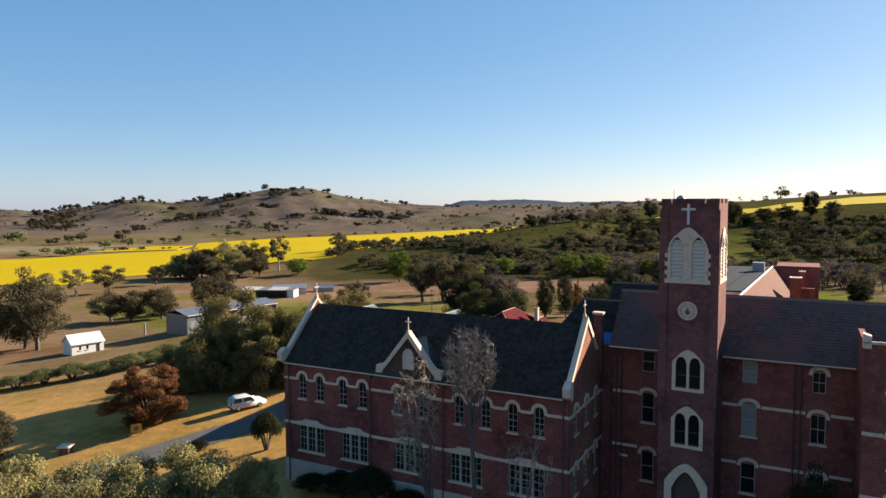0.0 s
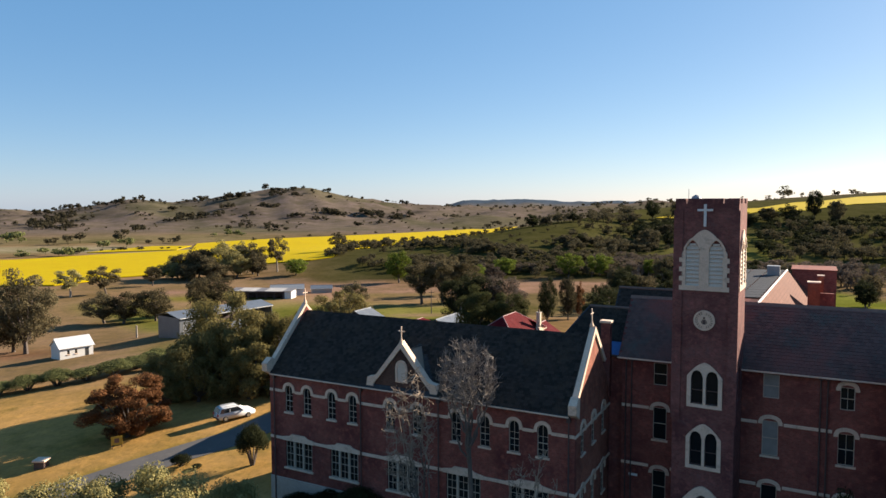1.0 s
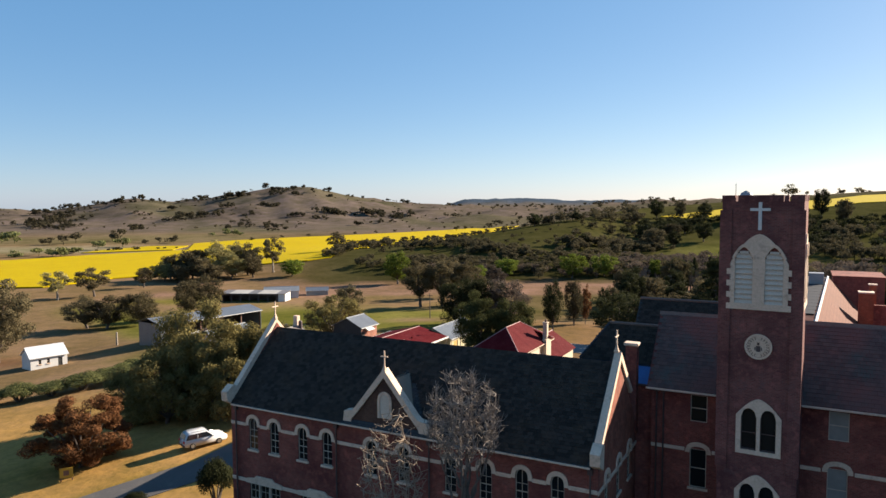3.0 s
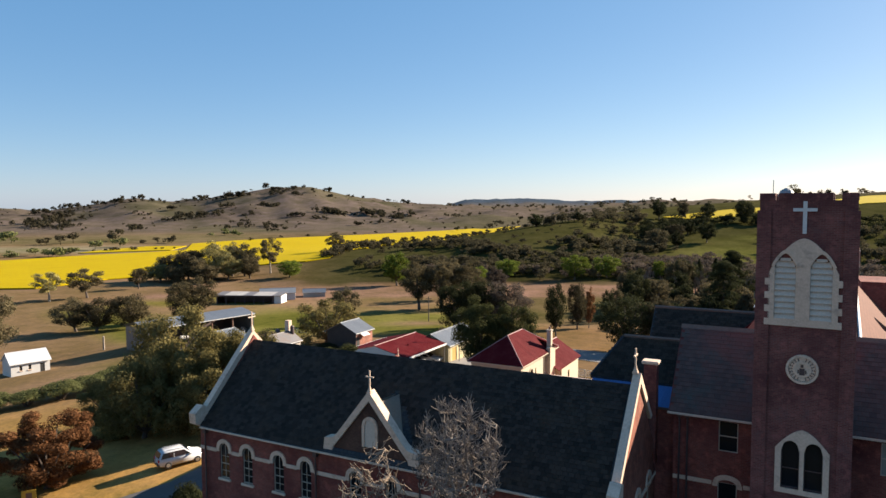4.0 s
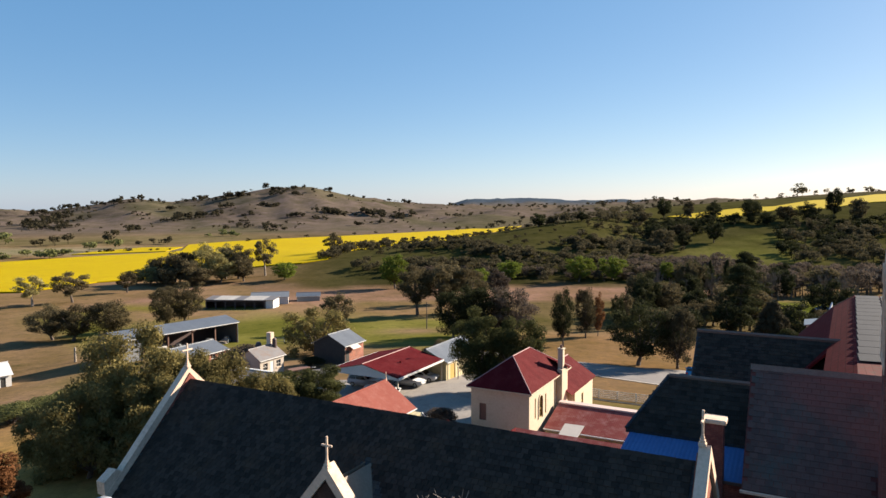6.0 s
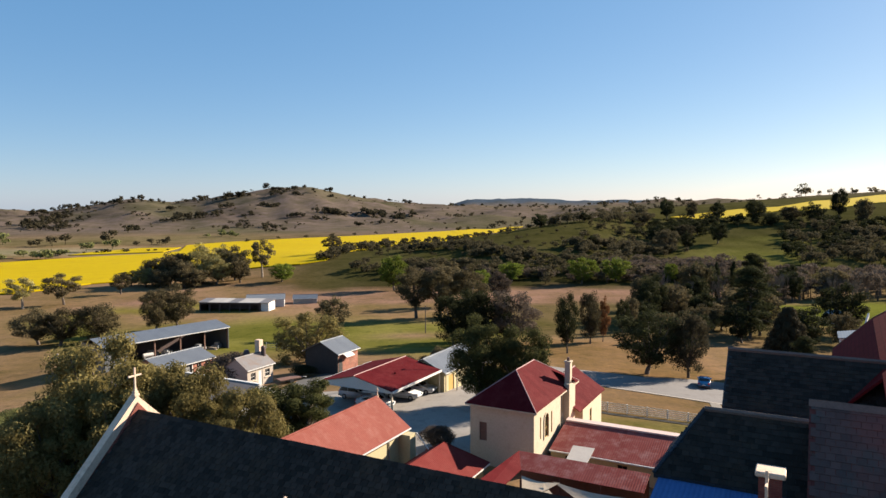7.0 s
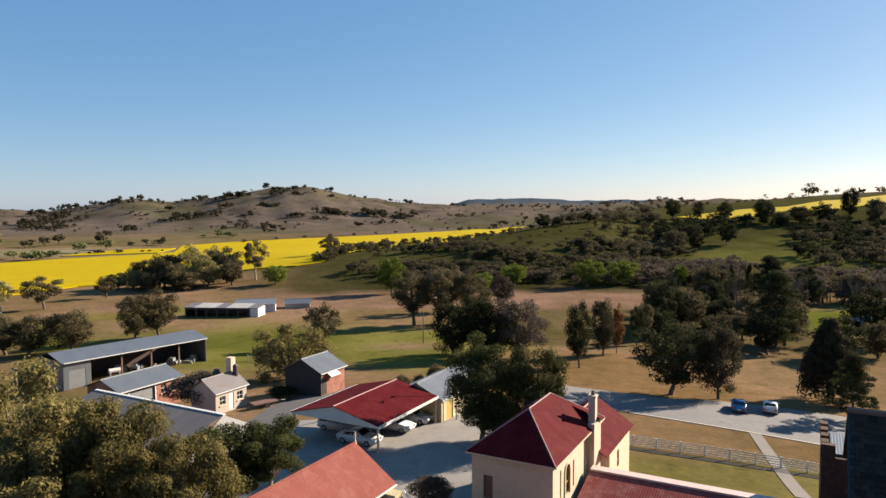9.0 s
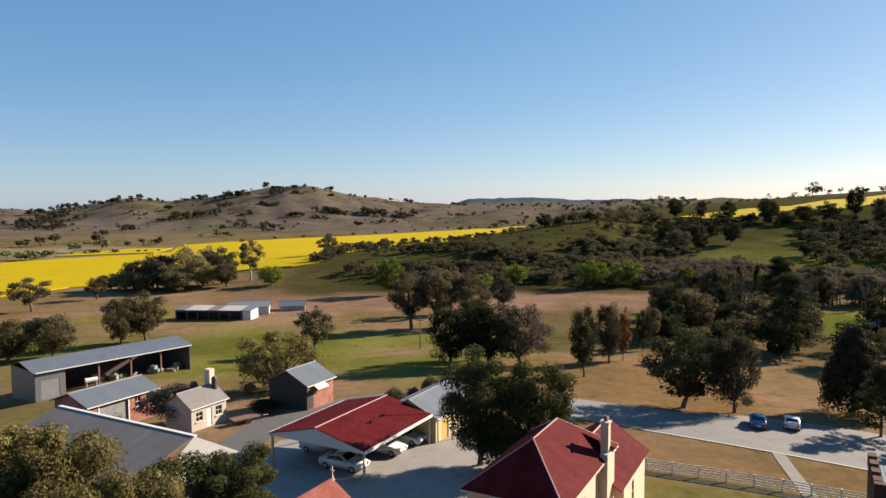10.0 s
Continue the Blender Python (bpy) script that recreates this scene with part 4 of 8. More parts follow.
def bell_tower():
    w = thing("bell_tower", SITE @ pose(7.7, 0.6, 0, 0, 0, -2.6) @ pose(-7.7, -0.6, 0), "square red brick bell tower with louvred belfry and white cross", "tower")
    U0, U1, V0, V1, TOP = 5.55, 9.85, 0.6, 5.0, 24.1
    C = (U0 + U1) / 2 - 0.1
    D = C + 0.19  # axis of the lower stages
    front = [(D + s * 0.52 - 0.43, D + s * 0.52 + 0.43, z0, z1) for s in (-1, 1) for z0, z1 in ((9.45, 11.95), (4.85, 7.4))] + [(D - 1.1, D + 1.1, -4.6, 2.75), (C - 1.28, C - 0.32, 18.1, 21.15), (C + 0.32, C + 1.28, 18.1, 21.15)]
    bm = one(wall, 0, U0, U1, -5, TOP, V0, 0.5, front)
    part("wall", bm, BRICK_TOWER, w, "weathered red-brown brick front")
    part("wall", one(wall, 0, U0, U1, -5, TOP, V1, -0.5), BRICK_TOWER, w)
    sideh = [(1.52, 2.48, 18.1, 21.15), (3.12, 4.08, 18.1, 21.15)]
    part("wall", one(wall, 1, V0 + 0.5, V1 - 0.5, -5, TOP, U0, 0.5, sideh), BRICK_TOWER, w)
    part("wall", one(wall, 1, V0 + 0.5, V1 - 0.5, -5, TOP, U1, -0.5, sideh + [(2.3, 3.3, 9.5, 12.0)]), BRICK_TOWER, w)
    bm = one(box, U0 + 0.5, U1 - 0.5, V0 + 0.5, V1 - 0.5, 22.9, 23.1)
    part("tower_roof", bm, STEEL, w)
    for z in (17.2, 8.6, 3.9):
        part("floor_slab", one(box, U0 + 0.5, U1 - 0.5, V0 + 0.5, V1 - 0.5, z - 0.1, z), DARK_IN, w)
    # stepped parapet
    for a, b in ((U0 - 0.02, U0 + 0.7), (C - 1.2, C + 1.2), (U1 - 0.7, U1 + 0.02)):
        part("merlon", one(box, a, b, V0 - 0.02, V0 + 0.5, TOP, TOP + 0.36), BRICK_TOWER, w)
        part("merlon", one(box, a, b, V1 - 0.5, V1 + 0.02, TOP, TOP + 0.36), BRICK_TOWER, w)
    for u in (U0, U1 - 0.5):
        for a, b in ((V0 + 0.5, V0 + 0.8), (2.2, 3.4), (V1 - 0.8, V1 - 0.5)):
            part("merlon", one(box, u, u + 0.5, a, b, TOP, TOP + 0.36), BRICK_TOWER, w)
    # corner piers of the belfry stage
    for a, b in ((U0 - 0.1, U0 + 0.55), (U1 - 0.55, U1 + 0.1)):
        bm = one(box, a, b, V0 - 0.1, V0 + 0.02, 8.2, 23.6)
        part("pier", bm, BRICK_TOWER, w)
    bm = one(box, C - 0.09, C + 0.09, V0 - 0.09, V0 + 0.02, 22.45, 24.05)
    box(bm, C - 0.53, C + 0.53, V0 - 0.088, V0 + 0.02, 23.55, 23.71)
    part("cross", bm, WHITE_PAINT, w, "plain white cross on the brick")

    def belfry(along, c, pos, out):
        bm = bmesh.new()
        place = face_place(along, c, pos + out * 0.10, 17.8)
        off = Vector((0, -out * 0.16, 0)) if along == 0 else Vector((-out * 0.16, 0, 0))
        # stone field in two halves, each pierced by a pointed louvre
        for sx in (-1, 1):
            inn = [(sx * 0.80 + x, z + 0.36) for x, z in arch_points(0.96, 3.29, 0.66, True, 4)]
            n = len(inn)
            half = []
            for k in range(n):
                x, z = inn[k]
                fx = (x - sx * 0.80) / 0.48
                ox = sx * 0.775 + fx * 0.775
                if k in (0, n - 1):
                    half.append((ox, 0.0))
                elif k in (1, n - 2):
                    half.append((ox, 2.7 if abs(ox) > 0.1 else 4.42))
                else:
                    fr = min(1.0, abs(ox) / 1.55)
                    half.append((ox, 2.7 + 1.72 * (1 - fr ** 1.7)))
            ring(bm, half + half[:1], inn + inn[:1], place, off)
        part("belfry_surround", bm, STONE, w, "cream stone pointed twin opening")
        # a raised moulding round each light, and its sloping boards
        for sx in (-1, 1):
            bm = bmesh.new()
            near = face_place(along, c + sx * 0.80, pos + out * 0.15, 18.3)
            ring(bm, arch_points(1.30, 3.33, 0.82, True, 6)[1:-1], arch_points(1.02, 3.17, 0.68, True, 6)[1:-1], near, off * 0.5)
            part("hood_mould", bm, STONE, w)
            for k in range(11):
                z = 18.12 + 0.295 * k
                ww = 0.49 if z < 20.7 else 0.49 * max(0.2, 1 - ((z - 20.55) / 0.80) ** 1.6)
                lo, hi = c + sx * 0.80 - ww, c + sx * 0.80 + ww
                a, b = pos + out * 0.05, pos - out * 0.07
                pts = [(lo, a, z), (hi, a, z), (hi, b, z + 0.275), (lo, b, z + 0.275)]
                part("louvre", one(slab, [(p, q, r) if along == 0 else (q, p, r) for p, q, r in pts], (0, 0, 0.03)), LOUVRE, w)
        # toothed quoins
        for s in (-1, 1):
            for k in range(4):
                z = 17.8 + 0.68 * k
                p, q = place(s * 1.5, 0), place(s * 1.72, 0)
                bm = bmesh.new()
                if along == 0:
                    box(bm, *sorted((p.x, q.x)), *sorted((pos - out * 0.02, pos + out * 0.11)), z, z + 0.34)
                else:
                    box(bm, *sorted((pos - out * 0.02, pos + out * 0.11)), *sorted((p.y, q.y)), z, z + 0.34)
                part("quoin", bm, STONE, w)

    belfry(0, C, V0, -1)
    belfry(1, 2.8, U1, 1)
    belfry(1, 2.8, U0, -1)
    # round stone badge
    bm = bmesh.new()
    n = 28
    for r0, r1, d in ((0.62, 0.74, 0.12), (0.0, 0.60, 0.06), (0.30, 0.40, 0.10)):
        o = [(r1 * math.cos(2 * math.pi * k / n), r1 * math.sin(2 * math.pi * k / n)) for k in range(n + 1)]
        if r0:
            i = [(r0 * math.cos(2 * math.pi * k / n), r0 * math.sin(2 * math.pi * k / n)) for k in range(n + 1)]
            ring(bm, o, i, face_place(0, C + 0.08, V0 - d, 15.65), (0, d + 0.01, 0))
        else:
            slab(bm, [(C + 0.08 + x, V0 - d, 15.65 + z) for x, z in o[:-1]], (0, d + 0.01, 0))
    part("badge", bm, STONE, w, "round carved stone badge")
    for a0 in (-70, 110):
        # two carved sprays of leaves
        bm = bmesh.new()
        for k in range(9):
            a = math.radians(a0 + 140 * k / 8)
            for rr, q in ((0.54, 0.032), (0.46, 0.028)):
                x, z = C + 0.08 + rr * math.cos(a), 15.65 + rr * math.sin(a)
                slab(bm, [(x - q, V0 - 0.078, z), (x, V0 - 0.078, z - 1.5 * q), (x + q, V0 - 0.078, z), (x, V0 - 0.078, z + 1.5 * q)], (0, 0.02, 0))
        part("carved_spray", bm, DARK_PIPE, w)["kind"] = "stuff"
    for dx, z0, z1, wd in ((0, 15.36, 15.70, 0.12), (0, 15.74, 15.90, 0.06), (-0.17, 15.44, 15.62, 0.03), (0.17, 15.44, 15.62, 0.03)):
        part("carved_figure", one(box, C + 0.08 + dx - wd, C + 0.08 + dx + wd, V0 - 0.078, V0 - 0.055, z0, z1), DARK_PIPE, w)
    # paired lancets on the two stages below
    for z0, z1 in ((9.45, 12.3), (4.85, 7.75)):
        bm = bmesh.new()
        place = face_place(0, D, V0 - 0.08, z0 - 0.25)
        h = z1 - z0 + 0.5
        for sx in (-1, 1):
            inn = [(sx * 0.52 + x, z + 0.25) for x, z in arch_points(0.84, h - 0.85, 0.55, False, 4)]
            half = []
            n = len(inn)
            for k in range(n):
                fx = (inn[k][0] - sx * 0.52) / 0.42
                ox = sx * 0.61 + fx * 0.61
                if k in (0, n - 1):
                    half.append((ox, 0))
                elif k in (1, n - 2):
                    half.append((ox, h - 1.05 if abs(ox) > 0.1 else h))
                else:
                    half.append((ox, h - 1.05 + 1.05 * (1 - min(1, abs(ox) / 1.22) ** 1.6)))
            ring(bm, half + half[:1], inn + inn[:1], place, (0, 0.12, 0))
        part("window_surround", bm, STONE, w, "cream stone twin-light surround")
        for sx in (-1, 1):
            window(w, 0, D + sx * 0.52, V0, -1, 0.86, z0, z1 - 0.35, 1, 2, 0.5, False, DARK_PIPE, PANE, False, 0.2)
    # doorway
    place = face_place(0, D, V0 - 0.16, -4.6)
    ring_o, ring_i = arch_points(3.3, 7.95, 1.6, True), arch_points(2.2, 7.3, 1.5, True)
    bm = bmesh.new()
    ring(bm, ring_o, ring_i, place, (0, 0.2, 0))
    part("door_surround", bm, STONE, w, "cream stone pointed doorway")
    # dark panel added to stand for the black, shaded opening
    part("door", one(box, D - 1.1, D + 1.1, V0 + 0.42, V0 + 0.48, -4.6, 2.75), DARK_PIPE, w)
    # domed vent and rod on the tower roof
    bm = bmesh.new()
    tube(bm, [(6.6, 2.6, 23.1), (6.6, 2.6, 24.35), (6.6, 2.6, 24.62), (6.6, 2.6, 24.75)], [0.42, 0.42, 0.3, 0.06], 12)
    part("vent", bm, STEEL, w)
    part("rod", one(bar, (5.9, 3.4, 23.1), (5.9, 3.4, 25.2), 0.02), STEEL, w)
    return w


def main_block():
    w = thing("college_main_block", SITE, "three-storey red brick block with terracotta tile roof", "building")
    U0, U1, V0, EAVE, RV, RZ, VB = 0.95, 29.5, 4.45, 11.65, 8.6, 16.0, 13.2
    wins = [(4.0, 1.05, 9.5, 11.3, False), (4.0, 1.05, 5.05, 7.65, True), (4.0, 1.05, -0.15, 2.45, True),
            (12.05, 1.1, 9.5, 11.35, False), (12.05, 1.1, 5.1, 7.75, True), (12.05, 1.1, 0.3, 2.8, True),
            (17.0, 0.92, 9.25, 10.9, True), (17.0, 1.05, 5.2, 7.5, True), (17.0, 1.05, 0.3, 2.7, True)]
    holes = [(c - ww / 2, c + ww / 2, z0, z1) for c, ww, z0, z1, _ in wins]
    part("wall", one(wall, 0, U0, U1, -5, EAVE, V0, 0.4, holes), BRICK, w)
    for u, th in ((U0, 0.4), (U1, -0.4)):
        bm = one(wall, 1, V0 + 0.4, VB - 0.4, -5, EAVE, u, th)
        slab(bm, [(u, V0 + 0.4, EAVE), (u, VB - 0.4, EAVE), (u, RV, RZ - 0.25)], (th, 0, 0))
        part("gable_wall", bm, BRICK, w)
    part("wall", one(wall, 0, U0, U1, -5, EAVE, VB, -0.4), BRICK, w)
    for c, ww, z0, z1, arched in wins:
        window(w, 0, c, V0, -1, ww, z0, z1, 2 if c > 16 else 1, 2, 0, False, SASH, PANE_BLIND if c == 12.05 and z0 > 5 else PANE, z0 < 9)
        if arched:
            hood(w, 0, c, V0, -1, ww, z1 - 0.1, 0.3, False, 0.28, 0.15)
    for z in (7.45, 2.65):
        for a, b in ((U0, 3.15), (4.85, 5.5), (9.9, 11.15), (12.95, 16.1), (17.85, 19.4)):
            course(w, 0, a, b, V0, -1, z, 0.24)
    for s, ev in ((-1, V0 - 0.4), (1, VB + 0.4)):
        bm = bmesh.new()
        slab(bm, [(U0 - 0.25, ev, EAVE - 0.05), (U1 + 0.2, ev, EAVE - 0.05), (U1 + 0.2, RV, RZ), (U0 - 0.25, RV, RZ)], (0, 0, -0.2))
        part("roof", bm, TILE, w, "weathered terracotta tile slope")
    bm = bmesh.new()
    slab(bm, [(U0 - 0.28, RV - 0.2, RZ - 0.1), (U0 - 0.28, RV, RZ + 0.14), (U0 - 0.28, RV + 0.2, RZ - 0.1)], (U1 - U0 + 0.5, 0, 0))
    part("ridge", bm, RIDGE, w)
    part("gutter", one(box, U0 - 0.3, 5.5, V0 - 0.56, V0 - 0.42, EAVE - 0.15, EAVE - 0.05), STONE, w)
    part("gutter", one(box, 9.95, 19.4, V0 - 0.56, V0 - 0.42, EAVE - 0.15, EAVE - 0.05), STONE, w)
    shingles(w, "roof_tile", U0 - 0.2, U1 + 0.1, (V0 - 0.4, EAVE - 0.05), (RV, RZ), 0.34, 0.3, TILE_PIECE, lambda u, f: u < 5.4,
             lambda u, f: 5.6 < u < 9.8 and f < 0.2, 2)
    for x in (1.3, 1.75, 15.3, 15.75):
        down_pipe(w, x, V0 - 0.15, -4, 11.3)
    bm = one(box, 1.6, 2.3, V0 - 0.05, V0 - 0.02, 1.7, 1.9)
    part("name_plate", bm, WHITE_PAINT, w)
    return w


def end_wing():
    w = thing("college_end_wing", SITE, "red brick end wing with parapet gable and cream bands", "building")
    U0, U1, V0, V1, TOP = 19.45, 29.0, -2.0, 4.4, 14.6
    wins = [(21.5, 9.8, 11.5), (21.5, 6.2, 8.5), (24.2, 9.8, 11.5), (24.2, 6.2, 8.5), (21.5, 1.6, 4.1), (24.2, 1.6, 4.1)]
    part("wall", one(wall, 0, U0, U1, -5, TOP, V0, 0.4, [(c - 0.5, c + 0.5, a, b) for c, a, b in wins]), BRICK, w)
    for u, th in ((U0, 0.4), (U1, -0.4)):
        part("wall", one(wall, 1, V0 + 0.4, V1, -5, TOP, u, th), BRICK, w)
    for c, a, b in wins:
        window(w, 0, c, V0, -1, 1.0, a, b, 2, 2)
        hood(w, 0, c, V0, -1, 1.0, b - 0.1, 0.3, False, 0.28, 0.15)
    for z in (8.3, 3.9):
        for a, b in ((U0, 20.7), (22.5, 23.3), (25.1, U1)):
            course(w, 0, a, b, V0, -1, z, 0.26)
    course(w, 0, U0 - 0.05, U1, V0, -1, TOP, 0.2, 0.15, "coping")
    bm = bmesh.new()
    slab(bm, [(U0 - 0.1, V0 - 0.15, TOP - 0.3), (U0 + 0.4, V0 - 0.15, TOP - 0.3), (U0 + 0.4, V0 - 0.15, TOP + 0.55), (U0 - 0.1, V0 - 0.15, TOP + 0.7)], (0, 0.7, 0))
    part("kneeler", bm, STONE, w)
    part("roof", one(box, U0 + 0.4, U1 - 0.4, V0 + 0.4, V1, 13.0, 13.2), STEEL, w)
    return w


def link_block():
    w = thing("college_link_block", SITE, "slate-roofed link block with a lower blue iron roof behind the college", "building")
    E, R0, L, RL, VE, RV, VB = 12.1, 14.65, -5.25, -3.45, 8.3, 10.4, 12.5
    part("wall", one(box, L + 0.4, 0.9, VE + 0.3, VB - 0.3, -4, E - 0.15), BRICK, w)
    for pts, m in (([(L, VE, E), (1.2, VE, E), (1.2, RV, R0), (RL, RV, R0)], SLATE), ([(L, VE, E), (RL, RV, R0), (L, VB, E)], SLATE_SIDE), ([(L, VB, E), (1.2, VB, E), (1.2, RV, R0), (RL, RV, R0)], SLATE)):
        bm = bmesh.new()
        slab(bm, pts, (0, 0, -0.18))
        part("roof", bm, m, w)
    shingles(w, "slate", L + 0.1, 1.1, (VE, E), (RV, R0), 0.32, 0.25, SLATE_PIECE, None, lambda u, f: u - L < f * (RL - L) + 0.1, 3)
    part("ridge", one(tube, [(RL, RV, R0 + 0.03), (1.2, RV, R0 + 0.03)], [0.13, 0.13]), RIDGE, w)
    part("hip_ridge", one(tube, [(L, VE, E + 0.03), (RL, RV, R0 + 0.03)], [0.1, 0.1]), SLATE_SIDE, w)
    bm = bmesh.new()
    slab(bm, [(L + 0.2, 4.95, 11.5), (0.9, 4.95, 11.5), (0.9, VE + 0.25, 12.0), (L + 0.2, VE + 0.25, 12.0)], (0, 0, -0.08))
    part("awning_roof", bm, BLUE_IRON, w, "blue painted iron lean-to roof")
    part("awning_fascia", one(box, L + 0.2, 0.9, 4.87, 4.94, 11.38, 11.51), DARK_PIPE, w)
    part("wall", one(box, L + 0.5, 0.9, 5.1, VE + 0.25, -4, 11.4), BRICK, w)
    return w


def rear_block():
    w = thing("college_rear_block", SITE, "slate-roofed rear block with red brick wall and pale band", "building")
    U0, V0, E, RV, RZ = -3.7, 19.9, 12.2, 22.7, 15.0
    part("wall", one(box, U0 + 0.3, 8.0, V0 + 0.3, 25.2, -5, E), BRICK, w)
    bm = bmesh.new()
    slab(bm, [(U0, V0, E), (8.0, V0, E), (8.0, RV, RZ), (U0, RV, RZ)], (0, 0, -0.2))
    part("roof", bm, SLATE, w)
    bm = bmesh.new()
    slab(bm, [(U0, 25.5, E), (8.0, 25.5, E), (8.0, RV, RZ), (U0, RV, RZ)], (0, 0, -0.2))
    part("roof", bm, SLATE, w)
    bm = bmesh.new()
    slab(bm, [(U0 + 0.3, V0 + 0.3, E), (U0 + 0.3, 25.2, E), (U0 + 0.3, RV, RZ - 0.2)], (0.35, 0, 0))
    part("gable_wall", bm, BRICK, w)
    part("ridge", one(tube, [(U0, RV, RZ + 0.04), (8, RV, RZ + 0.04)], [0.14, 0.14]), RIDGE, w)
    shingles(w, "slate", U0 + 0.1, 7.0, (V0, E), (RV, RZ), 0.32, 0.25, SLATE_PIECE, None, None, 4)
    part("gutter", one(box, U0, 5, V0 - 0.14, V0, E - 0.24, E - 0.1), STONE, w)
    # rear range running back from the main block: steep tiled flank, flatter top with solar panels, east slope
    r = thing("college_rear_range", SITE, "rear range with red tile roof, solar panels and brick chimneys", "building")
    VN, VF = 9.4, 42.0

    def skew(v):
        return 0.045 * (v - VF)

    VW = 20.5
    part("wall", one(slab, [(5.8, VN + 4, -6), (15.0, VN + 4, -6), (15.0, VW, -6), (5.8, VW, -6)], (0, 0, 17.9)), BRICK, r)
    part("wall", one(slab, [(2.9 + skew(VW), VW, -6), (15.0, VW, -6), (15.0, VF - 0.4, -6), (2.9, VF - 0.4, -6)], (0, 0, 17.8)), BRICK, r)
    part("gable_wall", one(slab, [(2.9, VF - 0.4, 11.8), (5.1, VF - 0.4, 14.3), (6.6, VF - 0.4, 15.4), (12.0, VF - 0.4, 15.6), (15.0, VF - 0.4, 12.0)], (0, 0.3, 0)), BRICK, r)
    for v0, (u0, z0), (u1, z1), mat, words in ((VW, (2.4, 11.9), (5.1, 14.65), TILE_FLANK, "red tile flank, toned as shaded"), (VN, (5.1, 14.65), (6.65, 15.72), TILE_FLANK, "red tile flank, toned as shaded"), (VN, (6.65, 15.72), (12.15, 15.85), TILE, "faded red tiles under solar panels"), (VN, (15.6, 12.1), (12.15, 15.85), TILE_SIDE, "terracotta tile slope, toned as sunlit")):
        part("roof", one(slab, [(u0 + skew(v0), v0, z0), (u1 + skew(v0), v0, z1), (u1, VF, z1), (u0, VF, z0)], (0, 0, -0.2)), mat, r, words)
    part("ridge", one(tube, [(12.15 + skew(VN), VN, 15.88), (12.15, VF, 15.88)], [0.1, 0.1]), WHITE_PAINT, r, "pale ridge flashing")
    part("verge", one(slab, [(2.4, VF, 11.95), (5.1, VF, 14.7), (6.65, VF, 15.77), (6.65, VF, 15.5), (5.15, VF, 14.45), (2.45, VF, 11.7)], (0, 0.08, 0)), BROWN_PAINT, r)
    for row in range(3):
        for k in range(14):
            v0 = 13.2 + 2.0 * k
            u0, u1 = 6.75 + 1.78 * row, 8.42 + 1.78 * row
            z0, z1 = 15.78 + (u0 - 6.65) * 0.024, 15.78 + (u1 - 6.65) * 0.024
            part("solar_panel", one(slab, [(u0 + skew(v0), v0, z0), (u1 + skew(v0), v0, z1), (u1 + skew(v0), v0 + 1.9, z1), (u0 + skew(v0), v0 + 1.9, z0)], (0, 0, 0.05)), SOLAR, r)
    annex = part("annex", one(box, 3.0, 4.6, 43.0, 46.0, -6, 12.6), WHITE_PAINT, r, "white-clad annex with shallow iron roof")
    part("roof", one(slab, [(2.8, 42.8, 12.6), (4.7, 42.8, 12.9), (4.7, 46.2, 12.9), (2.8, 46.2, 12.6)], (0, 0, 0.08)), ZINC, annex)
    part("barge_board", one(slab, [(4.4, 43.2, 12.6), (5.0, 45.8, 14.2), (5.0, 45.8, 14.5), (4.4, 43.2, 12.9)], (0.12, 0, 0)), WHITE_PAINT, annex)
    part("brick_block", one(box, 12.7, 17.5, 43.0, 49.0, -6, 15.85), BRICK, r, "dark brick end block")
    part("coping", one(box, 12.6, 17.6, 42.9, 49.1, 15.85, 15.95), BRICK, r)
    for u, v, q, z in ((14.4, 30.0, 1.15, 15.65), (15.31, 32.0, 0.58, 16.2)):
        part("chimney", one(box, u, u + q, v, v + q, 10.5, z), CHIMNEY_BRICK, r)
        part("chimney_cap", one(box, u - 0.06, u + q + 0.06, v - 0.06, v + q + 0.06, z, z + 0.12), STONE, r)
    part("parapet", one(box, 15.2, 16.9, 31.0, 31.4, -6, 14.5), BRICK, r)
    part("roof_tank", one(box, 10.3, 11.6, 33.5, 34.8, 15.5, 17.0), STEEL, r)
    # battlemented bay at the far end
    t = thing("battlemented_bay", SITE, "dark brick bay with stepped battlements", "building")
    part("wall", one(box, -4.2, 2.0, 44.0, 50.0, -6, 5.8), BRICK_DARK, t)
    for k in range(4):
        part("merlon", one(box, -4.25 + 1.75 * k, -3.35 + 1.75 * k, 43.95, 44.45, 5.8, 6.7), BRICK_DARK, t)
        part("merlon", one(box, -4.25, -3.75, 44.6 + 1.5 * k, 45.4 + 1.5 * k, 5.8, 6.7), BRICK_DARK, t)
    part("roof_sheet", one(box, -3.6, 1.8, 44.6, 49.8, 5.8, 5.95), ZINC, t)
    return w


college_wing()
bell_tower()
main_block()
end_wing()
link_block()
rear_block()


# ---------------------------------------------------------------- outbuildings
SHEET = plain("translucent_sheet", (0.30, 0.275, 0.25), (0.36, 0.33, 0.30), 1.5, 9, 0.5)
PALE_CAP = plain("pale_hip_cap", (0.30, 0.17, 0.16), (0.36, 0.22, 0.20), 1.5, 9, 0.6)


